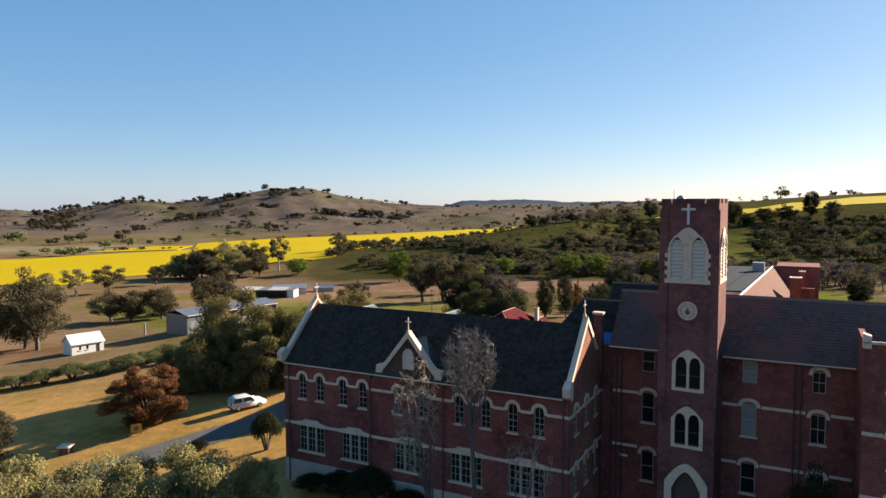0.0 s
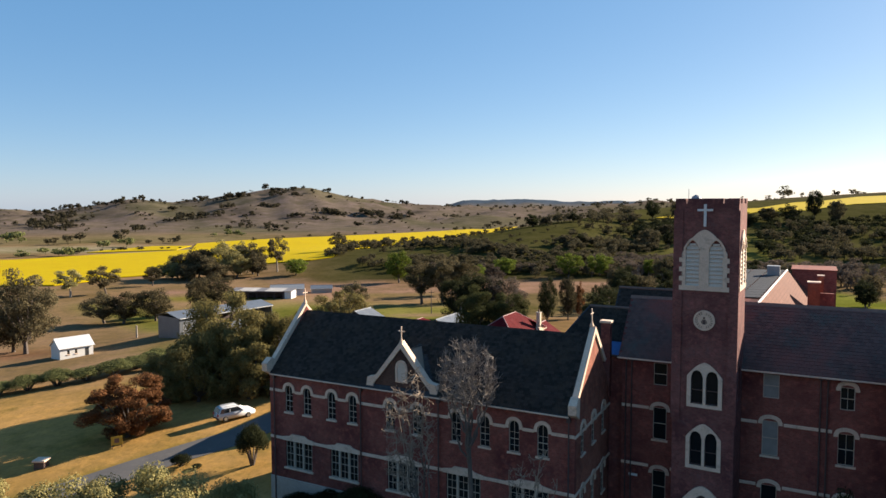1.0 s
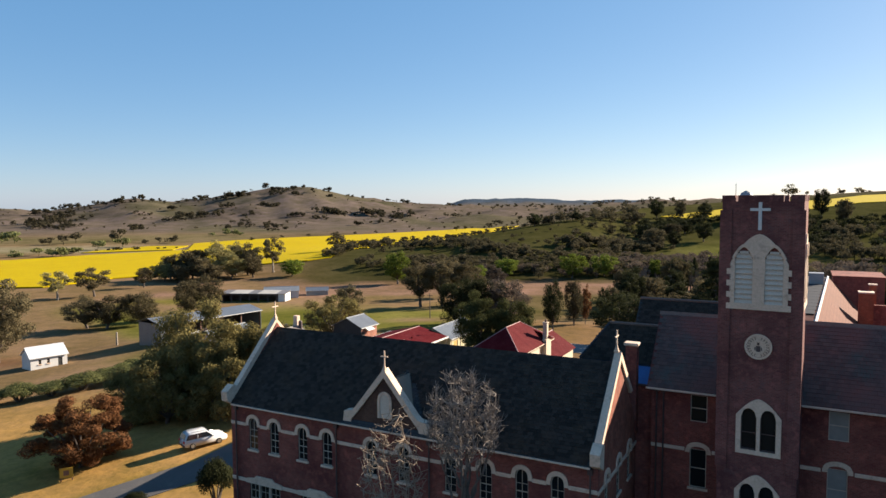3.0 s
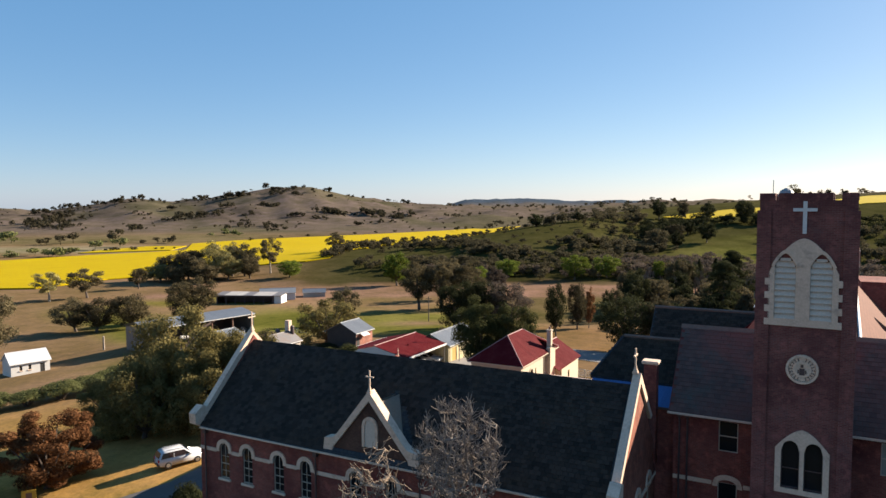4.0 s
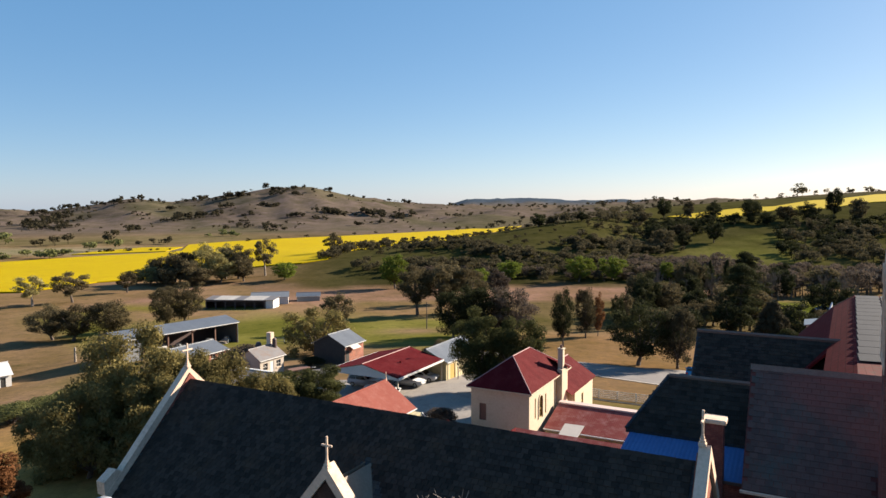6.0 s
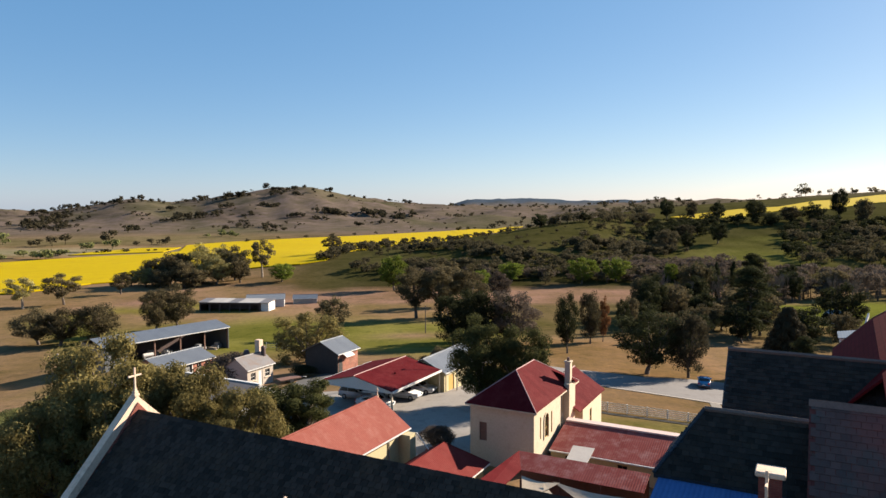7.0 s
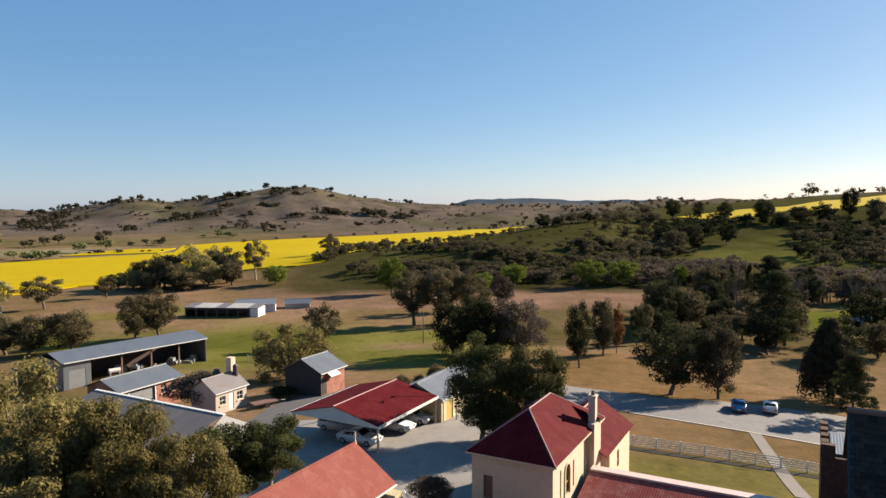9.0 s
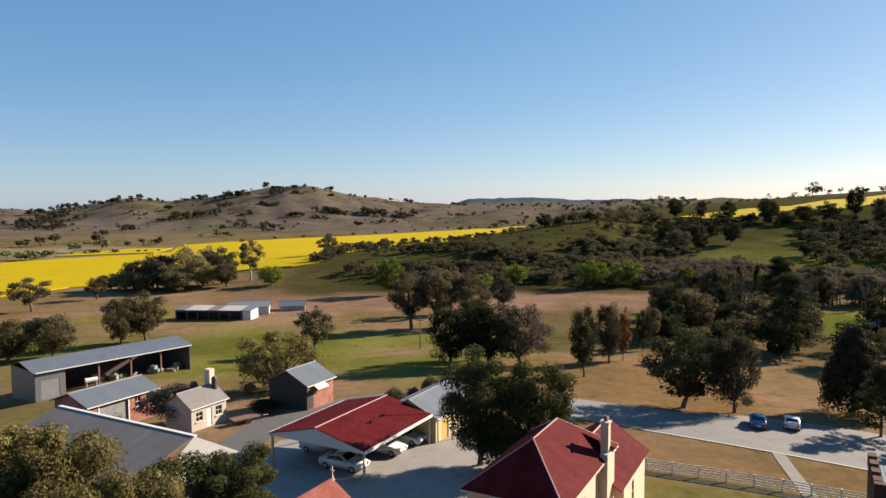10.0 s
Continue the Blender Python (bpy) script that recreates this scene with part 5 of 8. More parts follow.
def gable_building(name, m, label, w, d, base, eave, ridge, wall_mat, roof_mat, over=0.35, holes=None, group="", front=None):
    """A plain gabled building round the origin of m, its ridge along local y; w across, d along; levels are heights above m. holes: for
    sides 'e', 'w' (along y) and 's', 'n' (along x), lists of (a, b, z, z)."""
    holes = holes or {}
    b = thing(name, m, label, "building", group)
    hw, hd = w / 2, d / 2
    for side, along, pos, th in (("s", 0, -hd, 0.18), ("n", 0, hd, -0.18), ("w", 1, -hw, 0.18), ("e", 1, hw, -0.18)):
        bm = bmesh.new()
        if along == 0:
            wall(bm, 0, -hw, hw, base, eave, pos, th, holes.get(side, ()))
            slab(bm, [(-hw, pos, eave), (hw, pos, eave), (0, pos, ridge - 0.1)], (0, th, 0))
        else:
            wall(bm, 1, -hd + 0.18, hd - 0.18, base, eave, pos, th, holes.get(side, ()))
        part("wall", bm, front if front and side == "s" else wall_mat, b)
    sl = (ridge - eave) / hw
    for s in (-1, 1):
        bm = bmesh.new()
        x = s * (hw + over)
        slab(bm, [(x, -hd - over, eave - over * sl + 0.06), (x, hd + over, eave - over * sl + 0.06), (0, hd + over, ridge + 0.06), (0, -hd - over, ridge + 0.06)], (0, 0, -0.06))
        part("roof", bm, roof_mat, b)
    part("ridge_cap", one(bar, (0, -hd - over, ridge + 0.07), (0, hd + over, ridge + 0.07), 0.09), roof_mat, b)
    for s in (-1, 1):
        x = s * (hw + over)
        part("gutter", one(box, *sorted((x, x + s * 0.1)), -hd - over, hd + over, eave - over * sl - 0.08, eave - over * sl + 0.02), WHITE_PAINT, b)
    return b


def hip_roof(parent, u0, u1, v0, v1, eave, ridge, along, mat_a, mat_b, cut=None, trim=None, cap=None):
    """Four hipped slopes; along: the ridge's axis."""
    if along == 1:
        c, r = (u0 + u1) / 2, cut or (u1 - u0) / 2
        a, b = (c, v0 + r, ridge), (c, v1 - r, ridge)
        faces = ([(u0, v0, eave), (u1, v0, eave), a], [(u1, v0, eave), (u1, v1, eave), b, a], [(u1, v1, eave), (u0, v1, eave), b], [(u0, v1, eave), (u0, v0, eave), a, b])
        mats = (mat_a, mat_b, mat_a, mat_b)
        hips = (((u0, v0, eave), a), ((u1, v0, eave), a), ((u1, v1, eave), b), ((u0, v1, eave), b), (a, b))
    else:
        c, r = (v0 + v1) / 2, cut or (v1 - v0) / 2
        a, b = (u0 + r, c, ridge), (u1 - r, c, ridge)
        faces = ([(u0, v0, eave), (u1, v0, eave), b, a], [(u1, v0, eave), (u1, v1, eave), b], [(u1, v1, eave), (u0, v1, eave), a, b], [(u0, v1, eave), (u0, v0, eave), a])
        mats = (mat_a, mat_b, mat_a, mat_b)
        hips = (((u0, v0, eave), a), ((u0, v1, eave), a), ((u1, v1, eave), b), ((u1, v0, eave), b), (a, b))
    for f, mt in zip(faces, mats):
        bm = bmesh.new()
        slab(bm, f, (0, 0, -0.07))
        part("roof", bm, mt, parent)
    for p, q in hips:
        part("hip_cap", one(bar, p, q, 0.055), cap or mat_b, parent)
    part("fascia", one(box, u0 + 0.02, u1 - 0.02, v0 - 0.04, v0 + 0.04, eave - 0.17, eave - 0.05), trim or WHITE_PAINT, parent)
    part("fascia", one(box, u1 - 0.04, u1 + 0.04, v0 + 0.05, v1 - 0.05, eave - 0.17, eave - 0.05), trim or WHITE_PAINT, parent)


def cream_house():
    h = thing("cream_house", SITE, "two-storey cream rendered house with dark red iron hip roof", "house")
    U0, U1, V0, V1, G, E = -27.2, -20.85, 35.0, 47.0, -3.2, 5.3
    lanc = [(36.55, 36.85, 2.2, 4.3), (37.7, 38.75, 1.95, 4.25), (39.6, 39.95, 1.95, 4.05), (43.05, 43.35, 2.9, 5.0)]
    part("wall", one(wall, 0, U0, U1, G, E, V0, 0.25, [(-26.25, -25.5, 1.85, 3.6)]), CREAM_WALL, h)
    part("wall", one(wall, 1, V0 + 0.25, V1, G, E, U1, -0.25, lanc), CREAM_WALL, h)
    part("wall", one(wall, 1, V0 + 0.25, V1, G, E, U0, 0.25), CREAM_WALL, h)
    part("wall", one(wall, 0, U0, U1, G, E, V1, -0.25), CREAM_WALL, h)
    window(h, 0, -25.875, V0, -1, 0.75, 1.85, 3.6, 1, 2, 0, False, BROWN_PAINT, BROWN_PAINT, False)
    for i, (a, b, z0, z1) in enumerate(lanc):
        window(h, 1, (a + b) / 2, U1, 1, b - a, z0, z1, 2 if i == 1 else 1, 2, 0.5 if i == 1 else 0, False, OCHRE, PANE if i == 1 else OCHRE, False, 0.1)
    part("hood_mould", one(ring, arch_points(1.4, 2.5, 0.7, False), arch_points(1.1, 2.35, 0.55, False), lambda x, z: Vector((U1 + 0.02, 38.22 + x, 1.9 + z)), (0.06, 0, 0)), CREAM_WALL, h)
    hip_roof(h, U0 - 0.35, U1 + 0.35, V0 - 0.4, V1 + 0.35, E + 0.02, 7.95, 1, RED_IRON_X, RED_IRON_Y, 3.95, CREAM_WALL, PALE_CAP)
    # chimney breast with a small gablet
    part("chimney_breast", one(box, U1, U1 + 0.55, 43.5, 45.4, -1.5, 5.8), CREAM_WALL, h)
    bm = one(box, U1 - 0.08, U1 + 0.48, 43.9, 44.5, 5.8, 7.9)
    box(bm, U1 - 0.15, U1 + 0.55, 43.83, 44.57, 7.9, 8.02)
    part("chimney", bm, CREAM_WALL, h)
    part("chimney_pot", one(tube, [(U1 + 0.2, 44.2, 8.02), (U1 + 0.2, 44.2, 8.4)], [0.17, 0.12], 8), BROWN_PAINT, h)
    bm = bmesh.new()
    slab(bm, [(U1 - 1.9, 45.5, 6.7), (U1 + 0.75, 45.5, 5.7), (U1 + 0.75, 44.4, 6.1), (U1 - 1.9, 44.4, 6.9)], (0, 0, -0.06))
    part("roof", bm, RED_IRON_Y, h)
    for v in (42.6, 45.8):
        part("downpipe", one(bar, (U1 + 0.06, v, -2.0), (U1 + 0.06, v, 5.0), 0.05), CREAM_WALL, h)
    # rear wing under its own gable
    A, B, C0, C1, F, R = -26.4, -19.95, 47.02, 54.0, 2.75, 5.0
    M = (A + B) / 2
    part("wall", one(wall, 1, C0, C1, -4.0, F, B, -0.25, [(49.6, 50.3, 0.1, 1.7)]), CREAM_WALL, h)
    part("wall", one(wall, 1, C0, C1, -4.0, F, A, 0.25), CREAM_WALL, h)
    part("wall", one(box, U1 + 0.02, B - 0.26, C0, C0 + 0.2, -4.0, F), CREAM_WALL, h)
    bm = one(wall, 0, A, B, -4.0, F, C1 + 0.22, -0.22)
    slab(bm, [(A, C1 + 0.2, F), (B, C1 + 0.2, F), (M, C1 + 0.2, R - 0.1)], (0, -0.2, 0))
    part("gable_wall", bm, CREAM_WALL, h)
    window(h, 1, 49.95, B, 1, 0.7, 0.1, 1.7, 1, 2, 0.3, False, OCHRE, PANE, False, 0.1)
    for u in (A - 0.35, B + 0.35):
        bm = bmesh.new()
        slab(bm, [(u, 44.8, F), (u, C1 + 0.4, F), (M, C1 + 0.4, R), (M, 44.8, R)], (0, 0, -0.07))
        part("roof", bm, RED_IRON_Y, h)
    part("ridge_cap", one(bar, (M, 46.0, R + 0.02), (M, C1 + 0.4, R + 0.02), 0.08), PALE_CAP, h)
    return h


def kitchen_range():
    k = thing("kitchen_range", SITE, "low cream kitchen range under a rusty faded red iron roof", "building")
    U0, U1, V0, V1, E, R = -20.3, -4.9, 38.0, 46.0, 1.1, 2.5
    hs = [(-18.9, -17.9, 0.0, 0.6), (-14.1, -13.2, 0.0, 0.6), (-10.1, -9.4, 0.0, 0.6)]
    part("wall", one(wall, 0, U0, U1, -4.0, E, V0, 0.2, hs), YELLOW_WALL, k)
    part("wall", one(wall, 0, U0, U1, -4.0, E, V1, -0.2), YELLOW_WALL, k)
    for a, b, z0, z1 in hs:
        window(k, 0, (a + b) / 2, V0, -1, b - a, z0, z1, 2, 1, 0, False, BROWN_PAINT, PANE, False)
    M = 42.8
    for v, e in ((V0 - 0.4, E), (V1 + 0.4, 0.6)):
        bm = bmesh.new()
        slab(bm, [(U0, v, e), (U1, v, e), (U1, M, R), (U0, M, R)], (0, 0, -0.06))
        part("roof", bm, FADED_IRON, k, "faded rust-streaked red iron slope")
    bm = bmesh.new()
    slab(bm, [(U0, M - 0.42, R - 0.14), (U0, M - 0.42, R + 0.03), (U0, M + 0.42, R + 0.06), (U0, M + 0.42, R - 0.3)], (U1 - U0, 0, 0))
    part("ridge_cap", bm, FLASHING, k, "pale pink ridge flashing")
    part("gutter", one(box, U0, U1, V0 - 0.52, V0 - 0.4, E - 0.14, E - 0.02), WHITE_PAINT, k)
    bm = bmesh.new()
    slab(bm, [(-17.4, 35.6, 2.55), (-15.5, 35.7, 2.55), (-15.2, 32.2, 2.4), (-17.0, 32.2, 2.4)], (0, 0, 0.05))
    part("awning_sheet", bm, SHEET, k, "pale translucent roof sheet")
    for x, y in ((-17.0, 32.3), (-15.3, 32.3)):
        part("post", one(bar, (x, y, -2.0), (x, y, 2.4), 0.05), BROWN_PAINT, k)
    # covered walk, an L of skillion roofs
    c = thing("covered_walk", SITE, "covered walk with faded red iron roof on brown posts", "walkway")
    bm = bmesh.new()
    slab(bm, [(-20.8, 31.3, 2.95), (-9.9, 31.3, 2.95), (-9.9, 29.0, 2.3), (-19.7, 29.0, 2.3)], (0, 0, -0.06))
    part("roof", bm, FADED_IRON, c)
    bm = bmesh.new()
    slab(bm, [(-20.8, 31.3, 2.96), (-19.7, 29.0, 2.31), (-19.7, 16.0, 2.31), (-21.6, 16.0, 2.96)], (0, 0, -0.06))
    part("roof", bm, RED_IRON_Y, c)
    for x, y in [(-19.8, 29.1), (-16.5, 29.1), (-13.2, 29.1), (-10.0, 29.1), (-19.8, 25.0), (-19.8, 21.0), (-19.8, 17.0), (-10.0, 31.2), (-15.0, 31.2)]:
        part("post", one(bar, (x, y, -2.6), (x, y, 2.5 if y > 31 else 2.25), 0.06), BROWN_PAINT, c)
    part("screen_wall", one(box, -20.6, -10.0, 31.2, 31.26, -2.5, 2.6), BROWN_PAINT, c)
    for i, tri in enumerate((((-19.5, 28.6, 2.0), (-16.2, 28.4, 2.1), (-18.2, 24.6, 1.4)), ((-16.8, 28.4, 2.1), (-11.0, 28.2, 2.0), (-12.8, 26.2, 1.2)), ((-17.4, 28.0, 2.0), (-13.6, 25.2, 1.0), (-16.6, 24.6, 1.3)))):
        bm = bmesh.new()
        n = 6
        P = [Vector(p) for p in tri]
        grid = {}
        for a in range(n + 1):
            for b in range(n + 1 - a):
                fa, fb = a / n, b / n
                fc = 1 - fa - fb
                p = P[0] * fa + P[1] * fb + P[2] * fc
                sag = 0.9 * (fa * fb + fb * fc + fa * fc)
                ctr = (P[0] + P[1] + P[2]) / 3
                p = p.lerp(ctr, 0.55 * (fa * fb + fb * fc + fa * fc - 3 * fa * fb * fc))
                grid[a, b] = bm.verts.new((p.x, p.y, p.z - sag * 0.5))
        for a in range(n):
            for b in range(n - a):
                bm.faces.new((grid[a, b], grid[a + 1, b], grid[a, b + 1]))
                if a + b < n - 1:
                    bm.faces.new((grid[a + 1, b], grid[a + 1, b + 1], grid[a, b + 1]))
        solid("shade_sail", bm, SAIL, "sagging cream shade sail over the courtyard", "shade sail", "courtyard sails", m=SITE)


def salmon_hall():
    b = gable_building("salmon_roofed_hall", at_site(-34.8, 23.0), "yellow boarded hall with salmon red iron roof", 6.4, 14.9, -3.0, 3.7, 5.9, YELLOW_WALL, SALMON_IRON, 0.35,
                       {"e": [(-4.2, -3.0, 0.6, 2.3), (2.1, 3.0, -0.6, 1.7), (0.6, 1.7, 0.4, 2.0), (-6.2, -5.9, 0.4, 2.0)]})
    for c, ww, z0, z1 in ((-3.6, 1.2, 0.6, 2.3), (1.15, 1.1, 0.4, 2.0), (-6.05, 0.3, 0.4, 2.0)):
        window(b, 1, c, 3.2, 1, ww, z0, z1, 2, 2)
    part("door", one(box, 3.05, 3.1, 2.1, 3.0, -0.6, 1.7), BROWN_PAINT, b)
    for y in (-7.8, 7.75):
        stone_cross(b, 0, y, 6.05, 0.75, 0.3, 0.06, 0, "finial")
    part("porch", one(box, 3.2, 4.4, 6.3, 7.3, -3.0, 3.3), YELLOW_WALL, b)
    part("downpipe", one(bar, (3.28, 4.6, -2.5), (3.28, 4.6, 3.5), 0.06), STEEL, b)
    part("downpipe", one(bar, (4.45, 7.35, 3.3), (6.2, 7.6, 1.2), 0.05), WHITE_PAINT, b)
    h = thing("red_hip_outbuilding", SITE, "low outbuilding with bright red iron hip roof", "building")
    part("wall", one(box, -29.8, -24.1, 15.0, 31.2, -2.5, 1.2), YELLOW_WALL, h)
    hip_roof(h, -30.2, -23.7, 14.5, 31.7, 1.25, 3.3, 1, BRIGHT_IRON_X, BRIGHT_IRON, 2.4)


def carport():
    c = thing("carport", SITE, "open carport with dark red iron gable roof and cream fascia", "carport")
    U0, U1, V0, V1, E, R = -52.6, -41.9, 44.4, 56.3, 2.1, 3.35
    M = (U0 + U1) / 2
    for u in (U0 - 0.1, U1 + 0.1):
        bm = bmesh.new()
        slab(bm, [(u, V0 - 0.1, E), (u, V1, E), (M, V1, R), (M, V0 - 0.1, R)], (0, 0, -0.06))
        part("roof", bm, RED_IRON_Y, c, "dark red iron slope")
        part("gutter", one(box, *sorted((u, u + (0.12 if u > M else -0.12))), V0 - 0.1, V1, E - 0.28, E - 0.01), WHITE_PAINT, c)
    part("ridge_cap", one(bar, (M, V0 - 0.1, R + 0.02), (M, V1, R + 0.02), 0.06), PALE_CAP, c)
    for v in (V0, V1 - 0.1):
        bm = bmesh.new()
        slab(bm, [(U0, v, E - 0.3), (U1, v, E - 0.3), (U1, v, E - 0.08), (M, v, R - 0.1), (U0, v, E - 0.08)], (0, 0.08, 0))
        part("gable_fascia", bm, WHITE_PAINT if v == V0 else CREAM_WALL, c)
    for u, v in ((U0 + 0.1, V0 + 0.1), (U1 - 0.1, V0 + 0.1), (U0 + 0.1, 50.3), (U1 - 0.1, V1 - 0.2), (U0 + 0.1, V1 - 0.2), (M, V1 - 0.2)):
        p = SITE @ Vector((u, v, 0))
        part("post", one(box, u - 0.09, u + 0.09, v - 0.09, v + 0.09, hz(p.x, p.y) - 0.3, E - 0.1), CREAM_WALL, c)
    bm = one(tube, [(-44.6, 49.4, 2.6), (-44.6, 49.4, 3.0)], [0.12, 0.12], 8)
    part("roof_vent", bm, RED_IRON_X, c)
    b = gable_building("long_yellow_shed", at_site(-44.6, 62.2), "long yellow shed with pale galvanised roof", 6.2, 11.2, -3.2, 1.75, 3.15, YELLOW_WALL, ZINC_Y, 0.35, {"e": [(-4.4, -2.8, -1.4, 1.0)]})
    part("door", one(box, 2.95, 3.0, -4.4, -2.8, -1.4, 1.0), OCHRE, b)
    p = thing("light_pole", SITE @ pose(-40.6, 58.5, -1.6), "slender grey steel light pole", "pole")
    part("pole", one(tube, [(0, 0, 0), (0, 0, 7.8)], [0.09, 0.05], 8), STEEL, p)
    part("lamp_head", one(box, -0.1, 0.1, -0.25, 0.45, 7.78, 7.9), STEEL, p)


def farm_sheds():
    # long machinery shed, open along one side
    m = pose(-55.8, 170.6, 1.5, 0, 0, 51.9)
    s = thing("machinery_shed", m, "long open-fronted machinery shed with galvanised iron roof", "shed")
    B, E, R = -9.2, -3.3, -2.2
    L, F, K, N = 13.4, -5.0, 4.0, -12.6  # N: the near end
    part("wall", one(wall, 1, F, K, B, E, N, 0.12), ZINC_Y, s)
    part("wall", one(wall, 1, F, K, B, E - 0.05, L, -0.12), ZINC_Y, s)
    part("wall", one(wall, 0, N, L, B, E, K, -0.12), ZINC, s)
    # added dark sheets inside: the open bays' deep shade put into their colour
    part("shade_sheet", one(box, -L + 5.25, L - 0.15, K - 0.3, K - 0.16, B, E - 0.1), DARK_PIPE, s, "dark rear sheet standing in for shade")
    part("shade_floor", one(box, -L + 5.25, L - 0.2, F + 0.3, K - 0.32, -9.0, -8.35), DARK_PIPE, s, "dark floor sheet standing in for shade")
    part("wall", one(wall, 0, N, -L + 5.2, B, E, F, 0.12, [(-L + 1.7, -L + 4.4, B, -4.7)]), ZINC, s, "galvanised bay with a roller door")
    part("partition", one(wall, 1, F + 0.12, K - 0.12, B, E - 0.1, -L + 5.1, 0.1), DARK_PIPE, s)
    part("roller_door", one(box, -L + 1.7, -L + 4.4, F + 0.03, F + 0.08, B, -4.7), STEEL, s)
    for y0, z0, y1, z1 in ((F - 0.4, E, -0.2, R), (K + 0.3, E, -0.2, R)):
        bm = bmesh.new()
        slab(bm, [(N - 0.3, y0, z0 + 0.05), (L + 0.3, y0, z0 + 0.05), (L + 0.3, y1, z1), (N - 0.3, y1, z1)], (0, 0, -0.07))
        part("roof", bm, ZINC, s)
    for k in range(5):
        x = -L + 5.2 + (2 * L - 5.4) * (k + 0.0) / 4
        part("post", one(box, x - 0.12, x + 0.12, F + 0.1, F + 0.34, B, E - 0.05), BROWN_PAINT, s)
    part("gutter", one(box, N, L, F - 0.52, F - 0.4, E - 0.1, E + 0.04), WHITE_PAINT, s)
    rng = random.Random(5)

    def clutter(x, y, kind):
        p = m @ Vector((x, y, 0))
        g = hz(p.x, p.y)
        mm = pose(p.x, p.y, g, 0, 0, rng.uniform(0, 360))
        bm = bmesh.new()
        if kind == 0:
            tube(bm, [(-1.0, 0, 1.0), (-0.95, 0, 1.0), (0.95, 0, 1.0), (1.0, 0, 1.0)], [0.25, 0.42, 0.42, 0.25], 12)
            box(bm, -0.8, -0.7, -0.35, 0.35, 0, 0.8)
            box(bm, 0.7, 0.8, -0.35, 0.35, 0, 0.8)
            solid("water_tank", bm, WHITE_PAINT, "white drum tank on a low stand in the shed", "tank", m=mm)
        elif kind == 1:
            box(bm, -0.9, 0.9, -0.5, 0.5, 0.5, 0.75)
            box(bm, -0.2, 0.9, -0.4, 0.4, 0.75, 1.3)
            for sx in (-0.7, 0.7):
                for sy in (-0.6, 0.6):
                    tube(bm, [(sx, sy - 0.12, 0.45), (sx, sy + 0.12, 0.45)], [0.45, 0.45], 10)
            solid("farm_implement", bm, STEEL, "old farm implement parked under the shed roof", "machine", "shed clutter", m=mm)
        else:
            for k in range(4):
                a = rng.uniform(-0.4, 0.4)
                box(bm, -1.2 + a, 1.2 + a, -0.3 + 0.1 * k, 0.1 + 0.1 * k, 0.12 * k, 0.12 * k + 0.11)
            solid("timber_stack", bm, PALE_BARK, "stack of pale sawn timber", "timber", "shed clutter", m=mm)

    for x, y, k in ((-3.6, -3.6, 0), (1.0, -2.4, 1), (3.4, -3.8, 2), (7.4, -3.6, 1), (9.6, -4.2, 2), (11.6, -3.2, 1), (-1.0, -0.5, 1)):
        clutter(x, y, k)
    # brick garage
    g = gable_building("brick_garage", at_site(-87.4, 52.0, 0.9), "old brick garage with galvanised roof and roller door", 6.6, 9.7, -6.9, -1.45, -0.3, BRICK_OLD, ZINC_Y, 0.4, {"e": [(-3.4, 0.6, -4.9, -1.9), (1.6, 2.5, -3.3, -2.0), (3.3, 4.2, -3.3, -2.0)]})
    door = part("roller_door", one(box, 3.1, 3.14, -3.4, 0.6, -5.2, -1.9), STEEL, g, "grey ribbed roller door")
    for k in range(13):
        part("slat", one(box, 3.14, 3.17, -3.4, 0.6, -5.1 + 0.25 * k, -4.91 + 0.25 * k), STEEL, door)
    for y in (-3.55, 0.6):
        part("door_frame", one(box, 3.28, 3.36, y, y + 0.16, -5.0, -1.75), WHITE_PAINT, g, "white painted timber")
    part("door_frame", one(box, 3.28, 3.36, -3.55, 0.76, -1.9, -1.74), WHITE_PAINT, g, "white painted timber")
    for c in (2.05, 3.75):
        window(g, 1, c, 3.3, 1, 0.9, -3.3, -2.0, 2, 2, 0.0, False, WHITE_PAINT)
    # long grey roof seen over the trees
    r = thing("grey_roofed_hall", SITE, "long hall with smooth grey iron roof and sunlit-toned hip end", "building")
    part("wall", one(box, -80.1, -59.9, 33.5, 41.2, -6.0, -0.9), BRICK_OLD, r)
    bm = bmesh.new()
    slab(bm, [(-80.7, 32.8, -0.9), (-59.5, 32.8, -0.9), (-59.5, 41.4, 1.5), (-80.7, 41.4, 1.5)], (0, 0, -0.08))
    part("roof", bm, sheeting("smooth_grey_iron", (0.165, 0.150, 0.146), (0.20, 0.183, 0.178), 0, 0.2, 0.6, 0.0, None, 0.25), r)
    part("ridge_cap", one(box, -80.7, -59.5, 41.35, 41.75, 1.42, 1.56), WHITE_PAINT, r, "white ridge flashing")
    # hip end's glare in the sun is put into a cream colour
    hip = plain("sunlit_hip_iron", (0.44, 0.40, 0.34), (0.52, 0.47, 0.40), 0.8, 7, 0.6)
    part("roof", one(slab, [(-59.5, 41.4, 1.5), (-56.2, 32.8, -0.9), (-53.2, 42.6, 0.3)], (0, 0, -0.08)), hip, r, "iron hip end coloured cream as sunlit")
    part("end_wall", one(slab, [(-56.5, 33.6, -6.0), (-54.0, 41.8, -6.0), (-54.0, 41.8, 0.0), (-56.5, 33.6, -1.0)], (-0.3, 0.1, 0)), BRICK_OLD, r)
